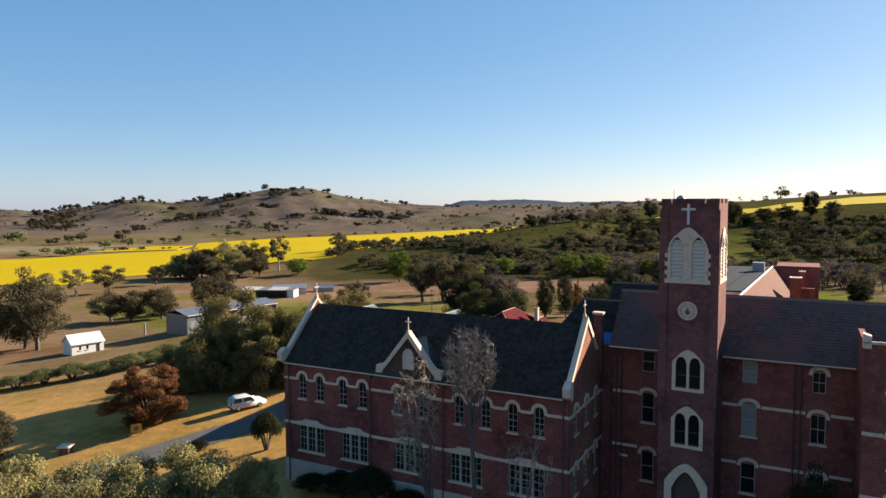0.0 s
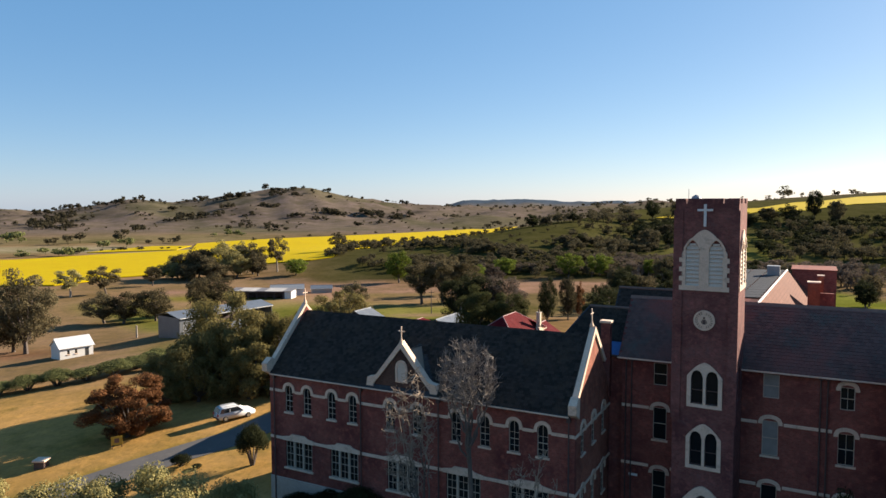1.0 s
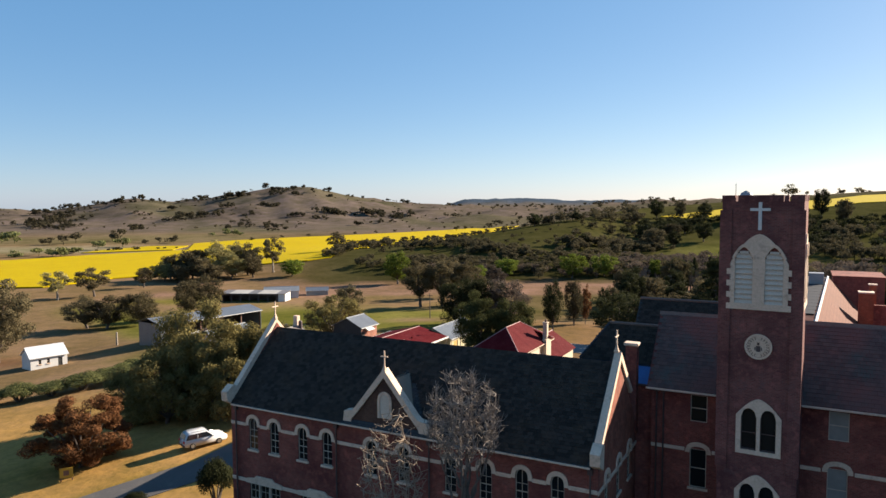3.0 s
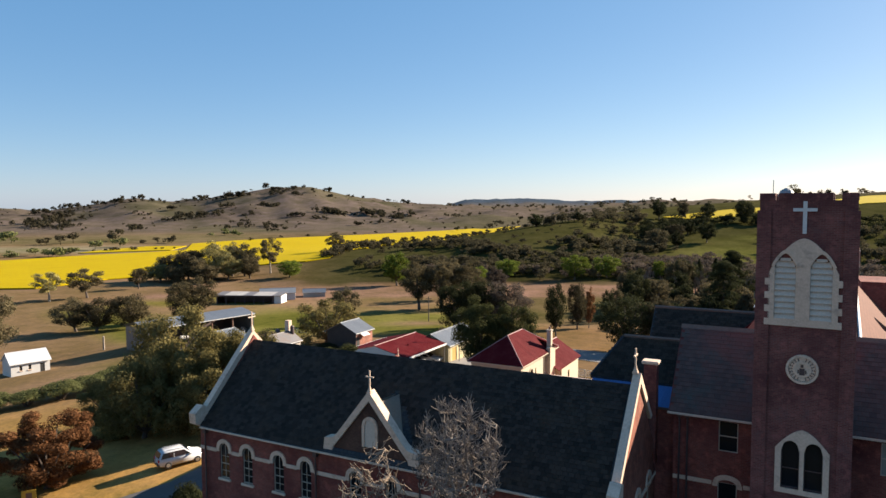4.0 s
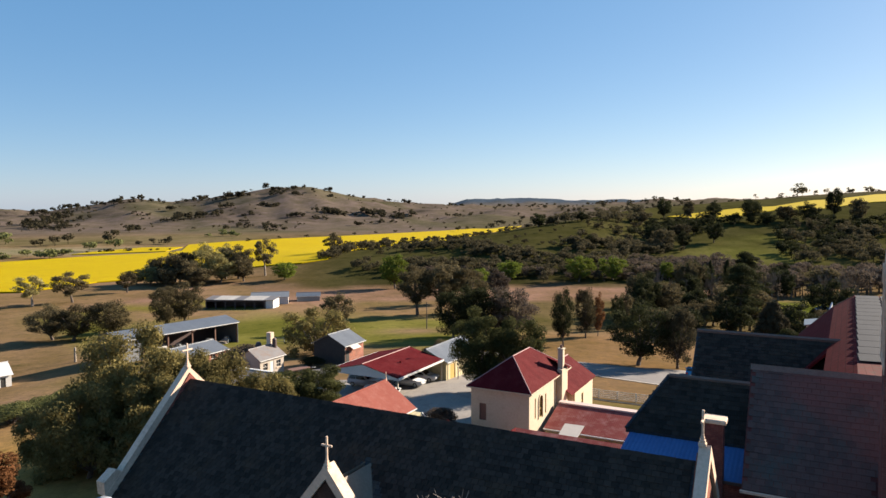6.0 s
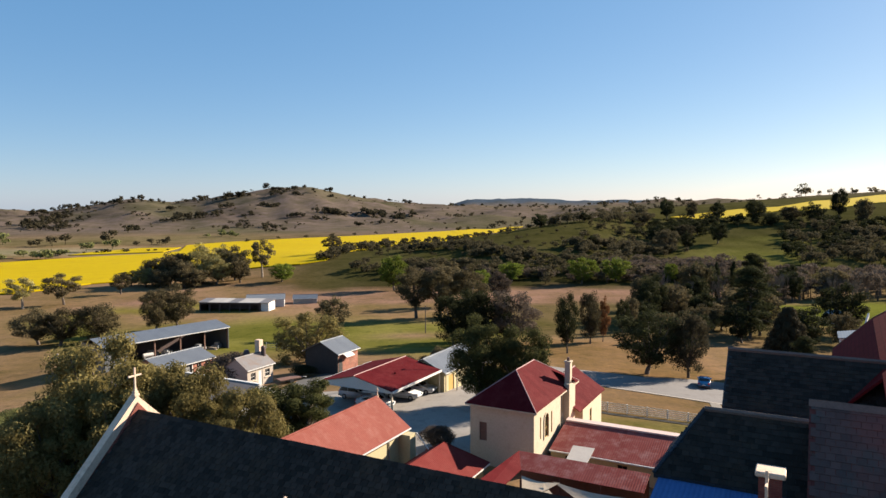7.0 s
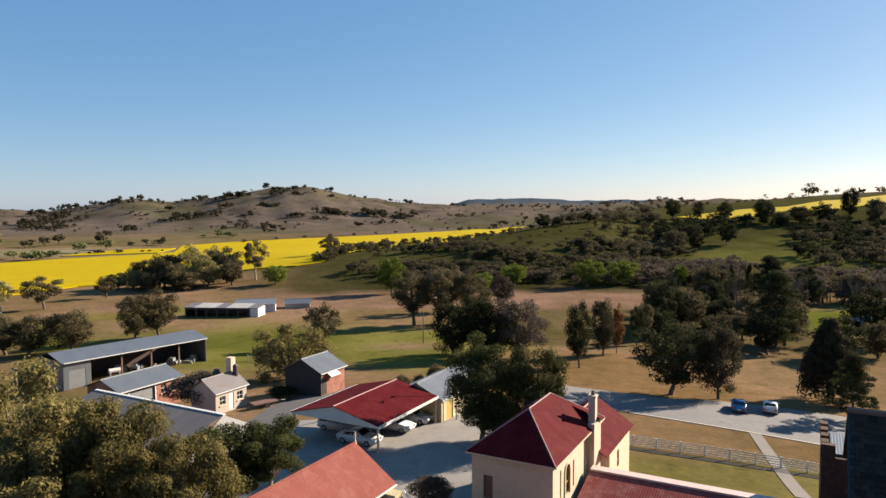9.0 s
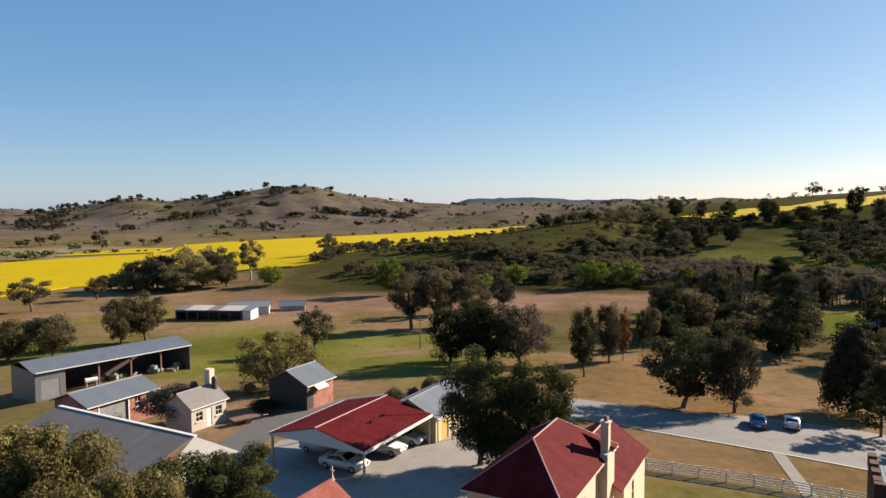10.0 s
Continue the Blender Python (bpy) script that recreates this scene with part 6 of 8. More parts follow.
    # stone cottage
    c = gable_building("stone_cottage", at_site(-73.5, 54.1, 0.2), "small stone cottage with weathered iron roof and white windows", 4.4, 5.4, -4.5, -0.35, 1.05, CONCRETE, OLD_ZINC, 0.25, {"e": [(-2.0, -1.0, -2.2, -1.1), (1.0, 2.0, -2.2, -1.1), (-0.4, 0.4, -3.2, -1.0)]})
    for y in (-1.5, 1.5):
        window(c, 1, y, 2.2, 1, 1.0, -2.2, -1.1, 2, 2, 0.0, False, WHITE_PAINT)
    part("door", one(box, 2.08, 2.14, -0.4, 0.4, -3.2, -1.0), WHITE_PAINT, c)
    part("chimney", one(box, -0.9, 0.0, 2.2, 3.0, -0.5, 2.9), STONE, c)
    part("flue", one(tube, [(0.6, 2.4, 0.4), (0.6, 2.4, 1.9), (0.6, 2.4, 2.1)], [0.36, 0.36, 0.2], 10), DARK_PIPE, c)
    part("flue", one(tube, [(-1.9, 1.4, 0.1), (-1.9, 1.4, 1.0), (-1.9, 1.4, 1.4)], [0.5, 0.5, 0.3], 10), DARK_PIPE, c)
    # red brick shed
    # front wall coloured near black to stand for its deep shade
    d = gable_building("red_brick_shed", at_site(-67.6, 66.6, 0.65), "small red brick shed with grey iron roof and white awning", 6.4, 5.4, -5.0, -0.2, 1.35, BRICK_OLD, ZINC_Y, 0.3, front=DARK_IN)
    bm = bmesh.new()
    slab(bm, [(3.25, -1.6, -0.35), (4.2, -1.6, -0.9), (4.2, 0.6, -0.9), (3.25, 0.6, -0.35)], (0, 0, -0.05))
    part("awning", bm, WHITE_PAINT, d)
    part("door", one(box, 3.2, 3.24, -2.4, -1.5, -3.4, -1.2), DARK_IN, d)
    # white weatherboard hut
    w = gable_building("white_hut", pose(-78.6, 147.4, 0, 0, 0, -42.0), "small white weatherboard hut with white iron roof", 5.0, 6.6, -9.6, -5.5, -3.9, WHITE_PAINT, plain("white_iron", (0.50, 0.50, 0.51), (0.57, 0.57, 0.58), 0.8, 6, 0.5), 0.25, {"e": [(-1.9, -1.4, -7.0, -6.1), (-0.4, 0.1, -7.0, -6.1), (1.6, 2.4, -8.2, -6.1)]})
    for y in (-1.65, -0.15):
        window(w, 1, y, 2.5, 1, 0.5, -7.0, -6.1, 1, 2)
    part("door", one(box, 2.38, 2.44, 1.6, 2.4, -8.4, -6.1), DARK_IN, w)
    # far yards
    f = thing("shearing_shed", pose(-69.6, 269.6, 0, 0, 0, -5.4), "long low farm shed with pale iron roof and dark open side", "shed", "far sheds")
    part("wall", one(wall, 0, -12.2, 9.6, -13.4, -9.6, -3.2, 0.15, [(-11.8 + 3.5 * k, -8.7 + 3.5 * k, -12.9, -10.1) for k in range(6)]), DARK_PIPE, f)
    part("wall", one(box, -12.2, 12.2, 3.0, 3.2, -13.6, -9.2), DARK_PIPE, f)
    part("wall", one(box, 9.6, 12.2, -3.2, 3.0, -13.4, -9.5), WHITE_PAINT, f, "whitewashed end room")
    part("wall", one(box, -12.2, -12.0, -3.0, 3.0, -13.4, -9.4), DARK_PIPE, f)
    for k in range(7):
        bm = bmesh.new()
        slab(bm, [(-12.5 + 3.57 * k, -3.6, -9.5), (-8.95 + 3.57 * k, -3.6, -9.5), (-8.95 + 3.57 * k, 3.5, -9.0), (-12.5 + 3.57 * k, 3.5, -9.0)], (0, 0, 0.1))
        part("roof_sheet", bm, PALE_IRON if k % 3 else OLD_ZINC, f)
    gable_building("far_white_shed", pose(-62.6, 280.5, 0, 0, 0, -78), "white farm shed with grey iron roof", 8, 13, -13.8, -9.9, -8.6, WHITE_PAINT, STEEL, 0.3, group="far sheds")
    gable_building("far_grey_shed", pose(-50.2, 289, 0, 0, 0, -80), "low dark farm shed with grey roof", 6, 8.5, -13.8, -10.9, -9.9, STEEL, ZINC_Y, 0.3, group="far sheds")
    gable_building("far_cottage", pose(118.5, 238, 0, 0, 0, 20), "far white cottage with grey roof", 4.6, 5.4, -13.5, -9.9, -8.7, WHITE_PAINT, ZINC_Y, 0.3)


cream_house()
kitchen_range()
salmon_hall()
carport()
farm_sheds()


# ---------------------------------------------------------------- vehicles
def car(x, y, heading, paint, label, estate=True):
    """A parked car; heading: degrees of its nose from +x."""
    c = thing("car", pose(x, y, hz(x, y) + 0.1, 0, 0, heading), label, "car", "parked cars")
    L, W = 4.7, 1.8
    if estate:
        prof = [(-2.3, 0.45), (-2.35, 0.8), (-2.28, 1.0), (-2.0, 1.62), (-1.5, 1.72), (0.2, 1.70), (0.95, 1.12), (2.1, 0.95), (2.35, 0.7), (2.35, 0.42), (2.1, 0.25), (-2.1, 0.25)]
        glass = [(-2.12, 1.05), (-1.88, 1.56), (0.12, 1.60), (0.72, 1.12)]
    else:
        prof = [(-2.25, 0.45), (-2.3, 0.75), (-2.2, 0.98), (-1.6, 1.05), (-0.95, 1.40), (0.15, 1.42), (0.9, 1.0), (2.1, 0.85), (2.3, 0.65), (2.3, 0.40), (2.1, 0.25), (-2.1, 0.25)]
        glass = [(-1.45, 1.04), (-0.9, 1.33), (0.1, 1.35), (0.66, 1.02)]
    bm = bmesh.new()
    rows = []
    for yy, inset in ((-W / 2, 0.0), (W / 2, 0.0)):
        rows.append([bm.verts.new((px, yy * (1 - (0.14 if pz > 1.15 else 0.0)), pz)) for px, pz in prof])
    bm.faces.new(rows[0])
    bm.faces.new(rows[1][::-1])
    n = len(prof)
    for k in range(n):
        bm.faces.new((rows[0][k], rows[1][k], rows[1][(k + 1) % n], rows[0][(k + 1) % n]))
    bmesh.ops.bevel(bm, geom=bm.edges, offset=0.07, segments=2, affect="EDGES")
    body = part("body", bm, paint, c)
    body.data.shade_smooth()
    for s in (-1, 1):
        bm = bmesh.new()
        yb, yt = s * (W / 2 + 0.006), s * (W / 2 * 0.86 + 0.012)
        pts = [(glass[0][0], yb, glass[0][1]), (glass[1][0], yt, glass[1][1]), (glass[2][0], yt, glass[2][1]), (glass[3][0], yb, glass[3][1])]
        slab(bm, pts, (0, s * 0.012, 0))
        part("side_window", bm, CAR_GLASS, c)
        xm = (glass[1][0] + glass[2][0]) / 2
        part("door_pillar", one(box, xm - 0.04, xm + 0.04, *sorted((yb, yb + s * 0.03)), glass[0][1], glass[1][1] - 0.08), paint, c)
    front, rear = (prof[5], prof[6]) , (prof[3], prof[2])
    if not estate:
        rear = (prof[4], prof[3])
    for (xa, za), (xb, zb), name, d in ((*front, "windscreen", 1), (*rear, "rear_window", -1)):
        bm = bmesh.new()
        dx, dz = xb - xa, zb - za
        q = lambda f, s, w: (xa + dx * f + d * 0.03, s * w, za + dz * f + 0.035)
        slab(bm, [q(0.1, -1, 0.66), q(0.1, 1, 0.66), q(0.9, 1, 0.74), q(0.9, -1, 0.74)], (d * 0.012, 0, 0.012))
        part(name, bm, CAR_GLASS, c)
    for xw in (-1.45, 1.4):
        for s in (-1, 1):
            w = part("tyre", one(tube, [(xw, s * 0.7, 0.33), (xw, s * 0.72, 0.33), (xw, s * 0.9, 0.33), (xw, s * 0.925, 0.33)], [0.28, 0.33, 0.33, 0.29], 16), RUBBER, c)
            part("rim", one(tube, [(xw, s * 0.9, 0.33), (xw, s * 0.935, 0.33)], [0.21, 0.19], 12), RIM, w)
    for s in (-1, 1):
        part("head_lamp", one(box, 2.24, 2.38, *sorted((s * 0.5, s * 0.82)), 0.62, 0.78), CLEAR_LAMP, c)
        part("tail_lamp", one(box, -2.38, -2.24, *sorted((s * 0.58, s * 0.84)), 0.75, 0.98), RED_LAMP, c)
        part("mirror", one(box, 0.62, 0.8, *sorted((s * 0.9, s * 1.06)), 1.0, 1.14), paint, c)
    part("bumper", one(box, -2.42, -2.26, -0.84, 0.84, 0.36, 0.52), DARK_PIPE, c)
    part("number_plate", one(box, -2.44, -2.42, -0.24, 0.24, 0.58, 0.7), WHITE_PAINT, c)
    if estate:
        for s in (-1, 1):
            part("roof_rail", one(bar, (-1.5, s * 0.62, 1.76), (0.1, s * 0.62, 1.74), 0.025), STEEL, c)
    return c


car(-25.6, 86.0, 38, WHITE_CAR, "white estate car parked on grass beside the drive")
car(42.4, 141.2, 68, BLUE_CAR, "bright blue sedan parked on the gravel", False)
car(47.0, 141.6, 62, WHITE_CAR, "white hatchback parked on the gravel", False)
car(-6.6, 117.6, -24, WHITE_CAR, "white sedan half under the carport", False)
car(-3.4, 121.8, -22, WHITE_CAR, "white hatchback under the carport", False)
car(-1.6, 125.0, -20, WHITE_CAR, "white sedan at the back of the carport", False)
car(-9.4, 122.6, -26, WHITE_CAR, "white van-like wagon deep under the carport")


# ---------------------------------------------------------------- trees
def cards(centres, sizes, rng, out):
    """Vertices and faces of many small three-cornered leaves, each turned roughly outwards from its clump."""
    n = len(centres)
    up = out + rng.normal(size=(n, 3)) * 0.42
    up /= np.linalg.norm(up, axis=1)[:, None] + 1e-9
    a = rng.normal(size=(n, 3))
    a -= (a * up).sum(1)[:, None] * up
    a /= np.linalg.norm(a, axis=1)[:, None] + 1e-9
    b = np.cross(up, a)
    s = np.asarray(sizes)[:, None]
    v = np.stack((centres - a * s - b * s * 0.5, centres + a * s * 1.1 - b * s * 0.1, centres - a * s * 0.2 + b * s * 0.85), 1).reshape(-1, 3)
    f = np.arange(3 * n).reshape(n, 3)
    return v, f


def mesh_from(name, v, f, material):
    me = bpy.data.meshes.new(name)
    me.from_pydata(v.tolist(), [], f.tolist())
    me.materials.append(material)
    return me


def clump_cloud(rng, spots, radii, per, size, squash=0.75):
    """Leaf places on and in a set of clumps."""
    out, away = [], []
    for (x, y, z), r in zip(spots, radii):
        d = rng.normal(size=(per, 3))
        d /= np.linalg.norm(d, axis=1)[:, None]
        away.append(d.copy())
        rr = r * rng.uniform(0.3, 1.08, per) ** 0.5
        d *= rr[:, None]
        d[:, 2] *= squash
        out.append(d + (x, y, z))
    c = np.concatenate(out)
    return c, size * rng.uniform(0.6, 1.35, len(c)), np.concatenate(away)


def unit_tree(kind, seed, fine):
    """Trunk and crown of a tree one metre high and about one metre wide."""
    rng = np.random.default_rng(seed)
    per = 800 if fine else 400
    size = {0: 0.0165, 1: 0.0108, 2: 0.0084}[int(fine)]
    bm = bmesh.new()
    spots, radii = [], []
    lean = rng.uniform(-0.04, 0.04, 2)
    if kind in ("gum", "pepper", "oak", "sparse", "russet"):
        # limbs that carry overlapping lobes of foliage round an uneven crown
        lobes = {"gum": 15, "pepper": 19, "oak": 20, "sparse": 11, "russet": 26}[kind]
        mid_z, half, wide, big = {"gum": (0.60, 0.36, 0.36, 0.135), "pepper": (0.46, 0.42, 0.40, 0.125), "oak": (0.52, 0.40, 0.36, 0.145), "sparse": (0.64, 0.31, 0.36, 0.115), "russet": (0.46, 0.45, 0.37, 0.10)}[kind]
        fork = Vector((lean[0], lean[1], (mid_z - half) * 0.9 + 0.02))
        tube(bm, [(0, 0, -0.04), (lean[0] * 0.4, lean[1] * 0.4, fork.z * 0.5), fork], [0.034, 0.027, 0.022], 7)
        stretch = rng.uniform(0.82, 1.15, 2)
        for k in range(lobes):
            zz = 1 - 2 * (k + 0.5) / lobes
            a = k * 2.39996 + rng.uniform(-0.4, 0.4)
            ring_r = math.sqrt(1 - zz * zz) * rng.uniform(0.62, 1.0)
            if kind == "pepper" and zz < 0:
                ring_r = max(ring_r, 0.75)
            ctr = Vector((ring_r * wide * math.cos(a) * stretch[0] + lean[0], ring_r * wide * math.sin(a) * stretch[1] + lean[1], mid_z + half * 0.78 * zz + rng.uniform(-0.03, 0.03)))
            mid = fork.lerp(ctr, 0.55) + Vector((0, 0, 0.02))
            tube(bm, [fork, mid, ctr], [0.014, 0.009, 0.003], 5)
            for _ in range(3):
                q = ctr + Vector(rng.normal(size=3) * (0.05, 0.05, 0.035))
                spots.append(tuple(q))
                radii.append(big * rng.uniform(0.55, 1.05))
        core = {"gum": 3, "pepper": 4, "oak": 7, "sparse": 1, "russet": 12}[kind]
        for k in range(core):
            spots.append((lean[0] + rng.uniform(-0.12, 0.12), lean[1] + rng.uniform(-0.12, 0.12), mid_z + rng.uniform(-0.5, 0.5) * half))
            radii.append(big * 1.15)
        total = {"gum": 0.8, "pepper": 1.1, "oak": 1.0, "sparse": 0.6, "russet": 1.3}[kind] * {0: 6500, 1: 14000, 2: 37000}[int(fine)]
        c, s, o = clump_cloud(rng, spots, radii, int(total / len(spots)), size, 0.72)
        inner = rng.uniform(0, 1, len(c)) < 0.12
        s[inner] *= 1.9
        if kind == "pepper":
            hang = rng.uniform(0, 1, len(c)) < 0.4
            c[hang, 2] -= rng.uniform(0, 0.12, hang.sum())
            c[:, 2] = np.maximum(c[:, 2], 0.03)
    elif kind == "pine":
        tube(bm, [(0, 0, -0.04), (lean[0] * 0.5, 0, 0.5), (lean[0], 0, 0.96)], [0.028, 0.018, 0.004], 7)
        for k in range(34):
            z = 0.2 + 0.76 * k / 34
            r = 0.47 * (1 - ((z - 0.2) / 0.86) ** 1.25) * rng.uniform(0.55, 1.1) + 0.02
            a = k * 2.399 + rng.uniform(-0.3, 0.3)
            p = (r * math.cos(a), r * math.sin(a), z + 0.03 * rng.normal())
            spots += [p, (p[0] * 0.5, p[1] * 0.5, z + 0.01)]
            radii += [rng.uniform(0.07, 0.13), 0.10]
            tube(bm, [(0, 0, z - 0.02), p], [0.008, 0.002], 4)
        c, s, o = clump_cloud(rng, spots, radii, max(20, per // 3), size, 0.42)
    elif kind == "cone":
        tube(bm, [(0, 0, -0.04), (0, 0, 0.3), (0, 0, 0.93)], [0.026, 0.02, 0.003], 7)
        for k in range(64):
            z = 0.14 + 0.80 * k / 63
            r = 0.37 * (1 - ((z - 0.14) / 0.84) ** 1.5) * rng.uniform(0.55, 1.0) + 0.01
            a = k * 2.399
            spots.append((r * math.cos(a), r * math.sin(a), z))
            radii.append(0.05 + 0.085 * (1 - (z - 0.14) / 0.84))
            tube(bm, [(0, 0, z - 0.05), spots[-1]], [0.006, 0.002], 4)
        c, s, o = clump_cloud(rng, spots, radii, 330 if fine else 110, size * 1.45, 0.9)
    elif kind == "cypress":
        tube(bm, [(0, 0, -0.04), (0, 0, 0.9)], [0.03, 0.004], 6)
        for k in range(26):
            z = 0.06 + 0.9 * k / 26
            spots.append((rng.uniform(-0.12, 0.12), rng.uniform(-0.12, 0.12), z))
            radii.append(0.34 * (1 - (z - 0.3) ** 2 * 1.8) if z > 0.3 else 0.30)
        c, s, o = clump_cloud(rng, spots, np.maximum(0.06, radii), max(20, per // 3), size * 1.6, 0.35)
    elif kind == "bush":
        for k in range(6):
            a = k * 1.05
            tube(bm, [(0, 0, -0.08), (0.15 * math.cos(a), 0.15 * math.sin(a), 0.3), (0.3 * math.cos(a), 0.3 * math.sin(a), 0.55)], [0.03, 0.02, 0.006], 5)
        for k in range(15):
            a, r = k * 2.4, 0.34 * math.sqrt((k + 0.5) / 15)
            spots.append((r * math.cos(a), r * math.sin(a), 0.32 + 0.36 * (1 - (r / 0.42) ** 2) * rng.uniform(0.6, 1.1)))
            radii.append(rng.uniform(0.16, 0.24))
        c, s, o = clump_cloud(rng, spots, radii, per, size * 1.5, 0.85)
        c[:, 2] = np.maximum(c[:, 2], 0.02)
    v, f = cards(c, s, rng, o)
    return bm, v, f


GREEN = {}


def plant(name, kind, leaves, x, y, h, w, label, category="tree", group="", seed=1, fine=False, bark=None, tall=False):
    """A tree of that kind with its own place, height and width; alike trees share their meshes."""
    key = (kind, leaves.name, seed, fine, (bark or BARK).name)
    if key not in GREEN:
        bm, v, f = unit_tree(kind, seed, fine)
        GREEN[key] = (finish(bm, "trunk", bark or BARK), mesh_from("crown", v, f, leaves))
    spin = (x * 37.7 + y * 91.3) % 360
    t = thing(name, pose(x, y, hz(x, y) - 0.05, 0, 0, spin) @ Matrix.Diagonal((w, w, h, 1)), label, category, group)
    for n, me in zip(("trunk", "crown"), GREEN[key]):
        ob = new(n, me)
        ob.parent = t
    return t


G1 = "grey-green gum tree with dark spreading crown"
for x, y, h, w, s in ((-142.5, 293, 12.6, 16, 1), (-136, 325, 9.6, 11, 2), (-73, 495, 13.6, 17, 3), (-6.8, 241, 16.5, 17, 1), (0.5, 244, 17.4, 18, 2), (8.6, 246, 15.5, 16, 3), (4.6, 274, 15, 16, 3),
                      (-25, 199, 10.8, 10.5, 2), (50, 212, 10, 6, 2)):
    plant("gum_tree", "gum", GUM, x, y, h, w, G1, "tree", "paddock gums", s, h / max(1, y) > 0.055)
for x, y, h, w, s in ((-138, 361, 14, 17, 1), (-125, 356, 18, 20, 2), (-114, 362, 20, 21, 3), (-101, 370, 18.5, 20, 1), (-131, 366, 16, 17, 2), (-108, 372, 18, 19, 3), (-119, 351, 14, 18, 1), (-128, 346, 10, 15, 2), (-106, 357, 14, 17, 3), (-96, 361, 13, 16, 1), (-112, 346, 10, 15, 2), (-137, 351, 10, 14, 3), (-146, 357, 8, 13, 1)):
    plant("gum_tree", "oak", (GUM, GUM, OLIVE)[s - 1], x, y, h, w, "grey-green gum tree in a dense clump", "tree", "gum clump", s)
for x, y, h, w, s in ((-78.4, 224, 13.2, 11.5, 2), (-74.2, 229, 14, 13, 1), (-94, 204, 10.5, 15, 1), (-86, 208, 11, 14, 2), (-101, 207, 10, 14, 3)):
    plant("gum_tree", "oak", GUM, x, y, h, w, "dark low-crowned gum tree behind the shed", "tree", "paddock gums", s, True)
for x, y, h, w, s in ((-93.7, 156, 19.5, 19, 3), (-103, 151, 17, 17, 1), (-99, 160, 14, 14, 2)):
    plant("gum_tree", "oak", GUM, x, y, h, w, "big brownish-olive gum tree in the paddock", "tree", "paddock gums", s, True)
plant("gum_tree", "sparse", GUM, -89.6, 377, 19.6, 16, "tall open-crowned pale gum tree", "tree", "paddock gums", 5, False, PALE_BARK)
plant("gum_tree", "sparse", OLIVE, -152, 283, 12, 15, "thin olive-crowned gum tree", "tree", "paddock gums", 6, False, PALE_BARK)
plant("broadleaf_tree", "oak", FRESH, -20, 328, 16.6, 17, "fresh green broadleaf tree in the paddock", "tree", "green trees", 1)
plant("broadleaf_tree", "oak", FRESH, -76, 360, 9.9, 16, "round fresh green tree beside the canola", "tree", "green trees", 2)
for x, y, h, w, s in ((64, 347, 13.5, 15.5, 1), (82, 356, 12.5, 16, 2), (33, 353, 10, 14, 2), (18, 336, 8.6, 11, 1), (108, 358, 10, 9, 2)):
    plant("broadleaf_tree", "oak", FRESH, x, y, h, w, "fresh green tree along the creek", "tree", "green trees", s)
plant("broadleaf_tree", "oak", TWIG, 22.4, 289.2, 11.4, 12, "brownish broadleaf tree in the paddock", "tree", "", 3)
for x, y, h, w, s in ((10.3, 179, 13.2, 14, 2), (8.0, 188, 13, 12, 1)):
    plant("conifer", "oak", PINE, x, y, h, w, "dark dense evergreen tree on the lawn", "tree", "dark evergreens", s, True)
for x, y, h, w, s in ((35.8, 149.6, 12.0, 14.0, 1), (61, 231, 15.7, 13, 1), (93.7, 284, 17, 15, 2)):
    plant("conifer", "oak", PINE, x, y, h, w, "dark evergreen tree with spreading crown", "tree", "dark evergreens", s, True)
plant("broadleaf_tree", "oak", SCRUB_DARK, 42.4, 148.2, 12.4, 8.4, "grey-brown tree beside a dark evergreen", "tree", "", 2, True)
plant("conifer", "pine", PINE, 77.7, 204.4, 18.6, 15.5, "tall dark layered pine tree", "tree", "dark evergreens", 1, True)
plant("conifer", "pine", PINE, 112.4, 280.4, 19, 18, "spreading dark cedar beside the creek", "tree", "dark evergreens", 2, True)
plant("conifer", "oak", PINE, 70.5, 264.3, 12.4, 12, "layered dark conifer in the paddock", "tree", "dark evergreens", 1)
plant("conifer", "oak", PINE, 3.6, 178.7, 12.4, 11, "dark cedar with level boughs on the lawn", "tree", "dark evergreens", 2, True)
plant("broadleaf_tree", "oak", TWIG, 16.6, 180.6, 12.6, 14, "grey-brown nearly leafless tree beside dark cedars", "tree", "", 4, True)
for x, y, h, w, s in ((26.3, 170.8, 13.4, 6.4, 1), (34, 185.6, 13.2, 6.6, 2), (45.8, 204.4, 10.2, 4.2, 1)):
    plant("gum_tree", "oak", (PINE, SCRUB)[s - 1], x, y, h, w, "upright dark tree on the dry paddock", "tree", "upright trees", s, True)
plant("broadleaf_tree", "oak", RUSSET, 37.8, 190, 10.6, 3.8, "slim rust-brown tree on the dry paddock", "tree", "upright trees", 3)
plant("garden_shrub", "bush", OLIVE, 73.4, 217.4, 6.7, 6.4, "yellowish shrub tree under the tall pine", "shrub", "", 3)
plant("garden_shrub", "bush", BLOSSOM, 89.8, 268.5, 2.4, 4.2, "small pink-blossomed bush by the creek lawn", "shrub", "", 4)
plant("conifer", "pine", PINE, 57.6, 140.5, 9.4, 7.4, "dark layered pine beside the car park", "tree", "dark evergreens", 2, True)
plant("conifer", "pine", PINE, 66.2, 138.4, 10, 8, "dark layered pine beside the car park", "tree", "dark evergreens", 1, True)
plant("conifer", "cone", SCRUB_DARK, 60.4, 151.4, 13.2, 12.0, "rounded dark conifer by the gravel", "tree", "dark evergreens", 1, True)
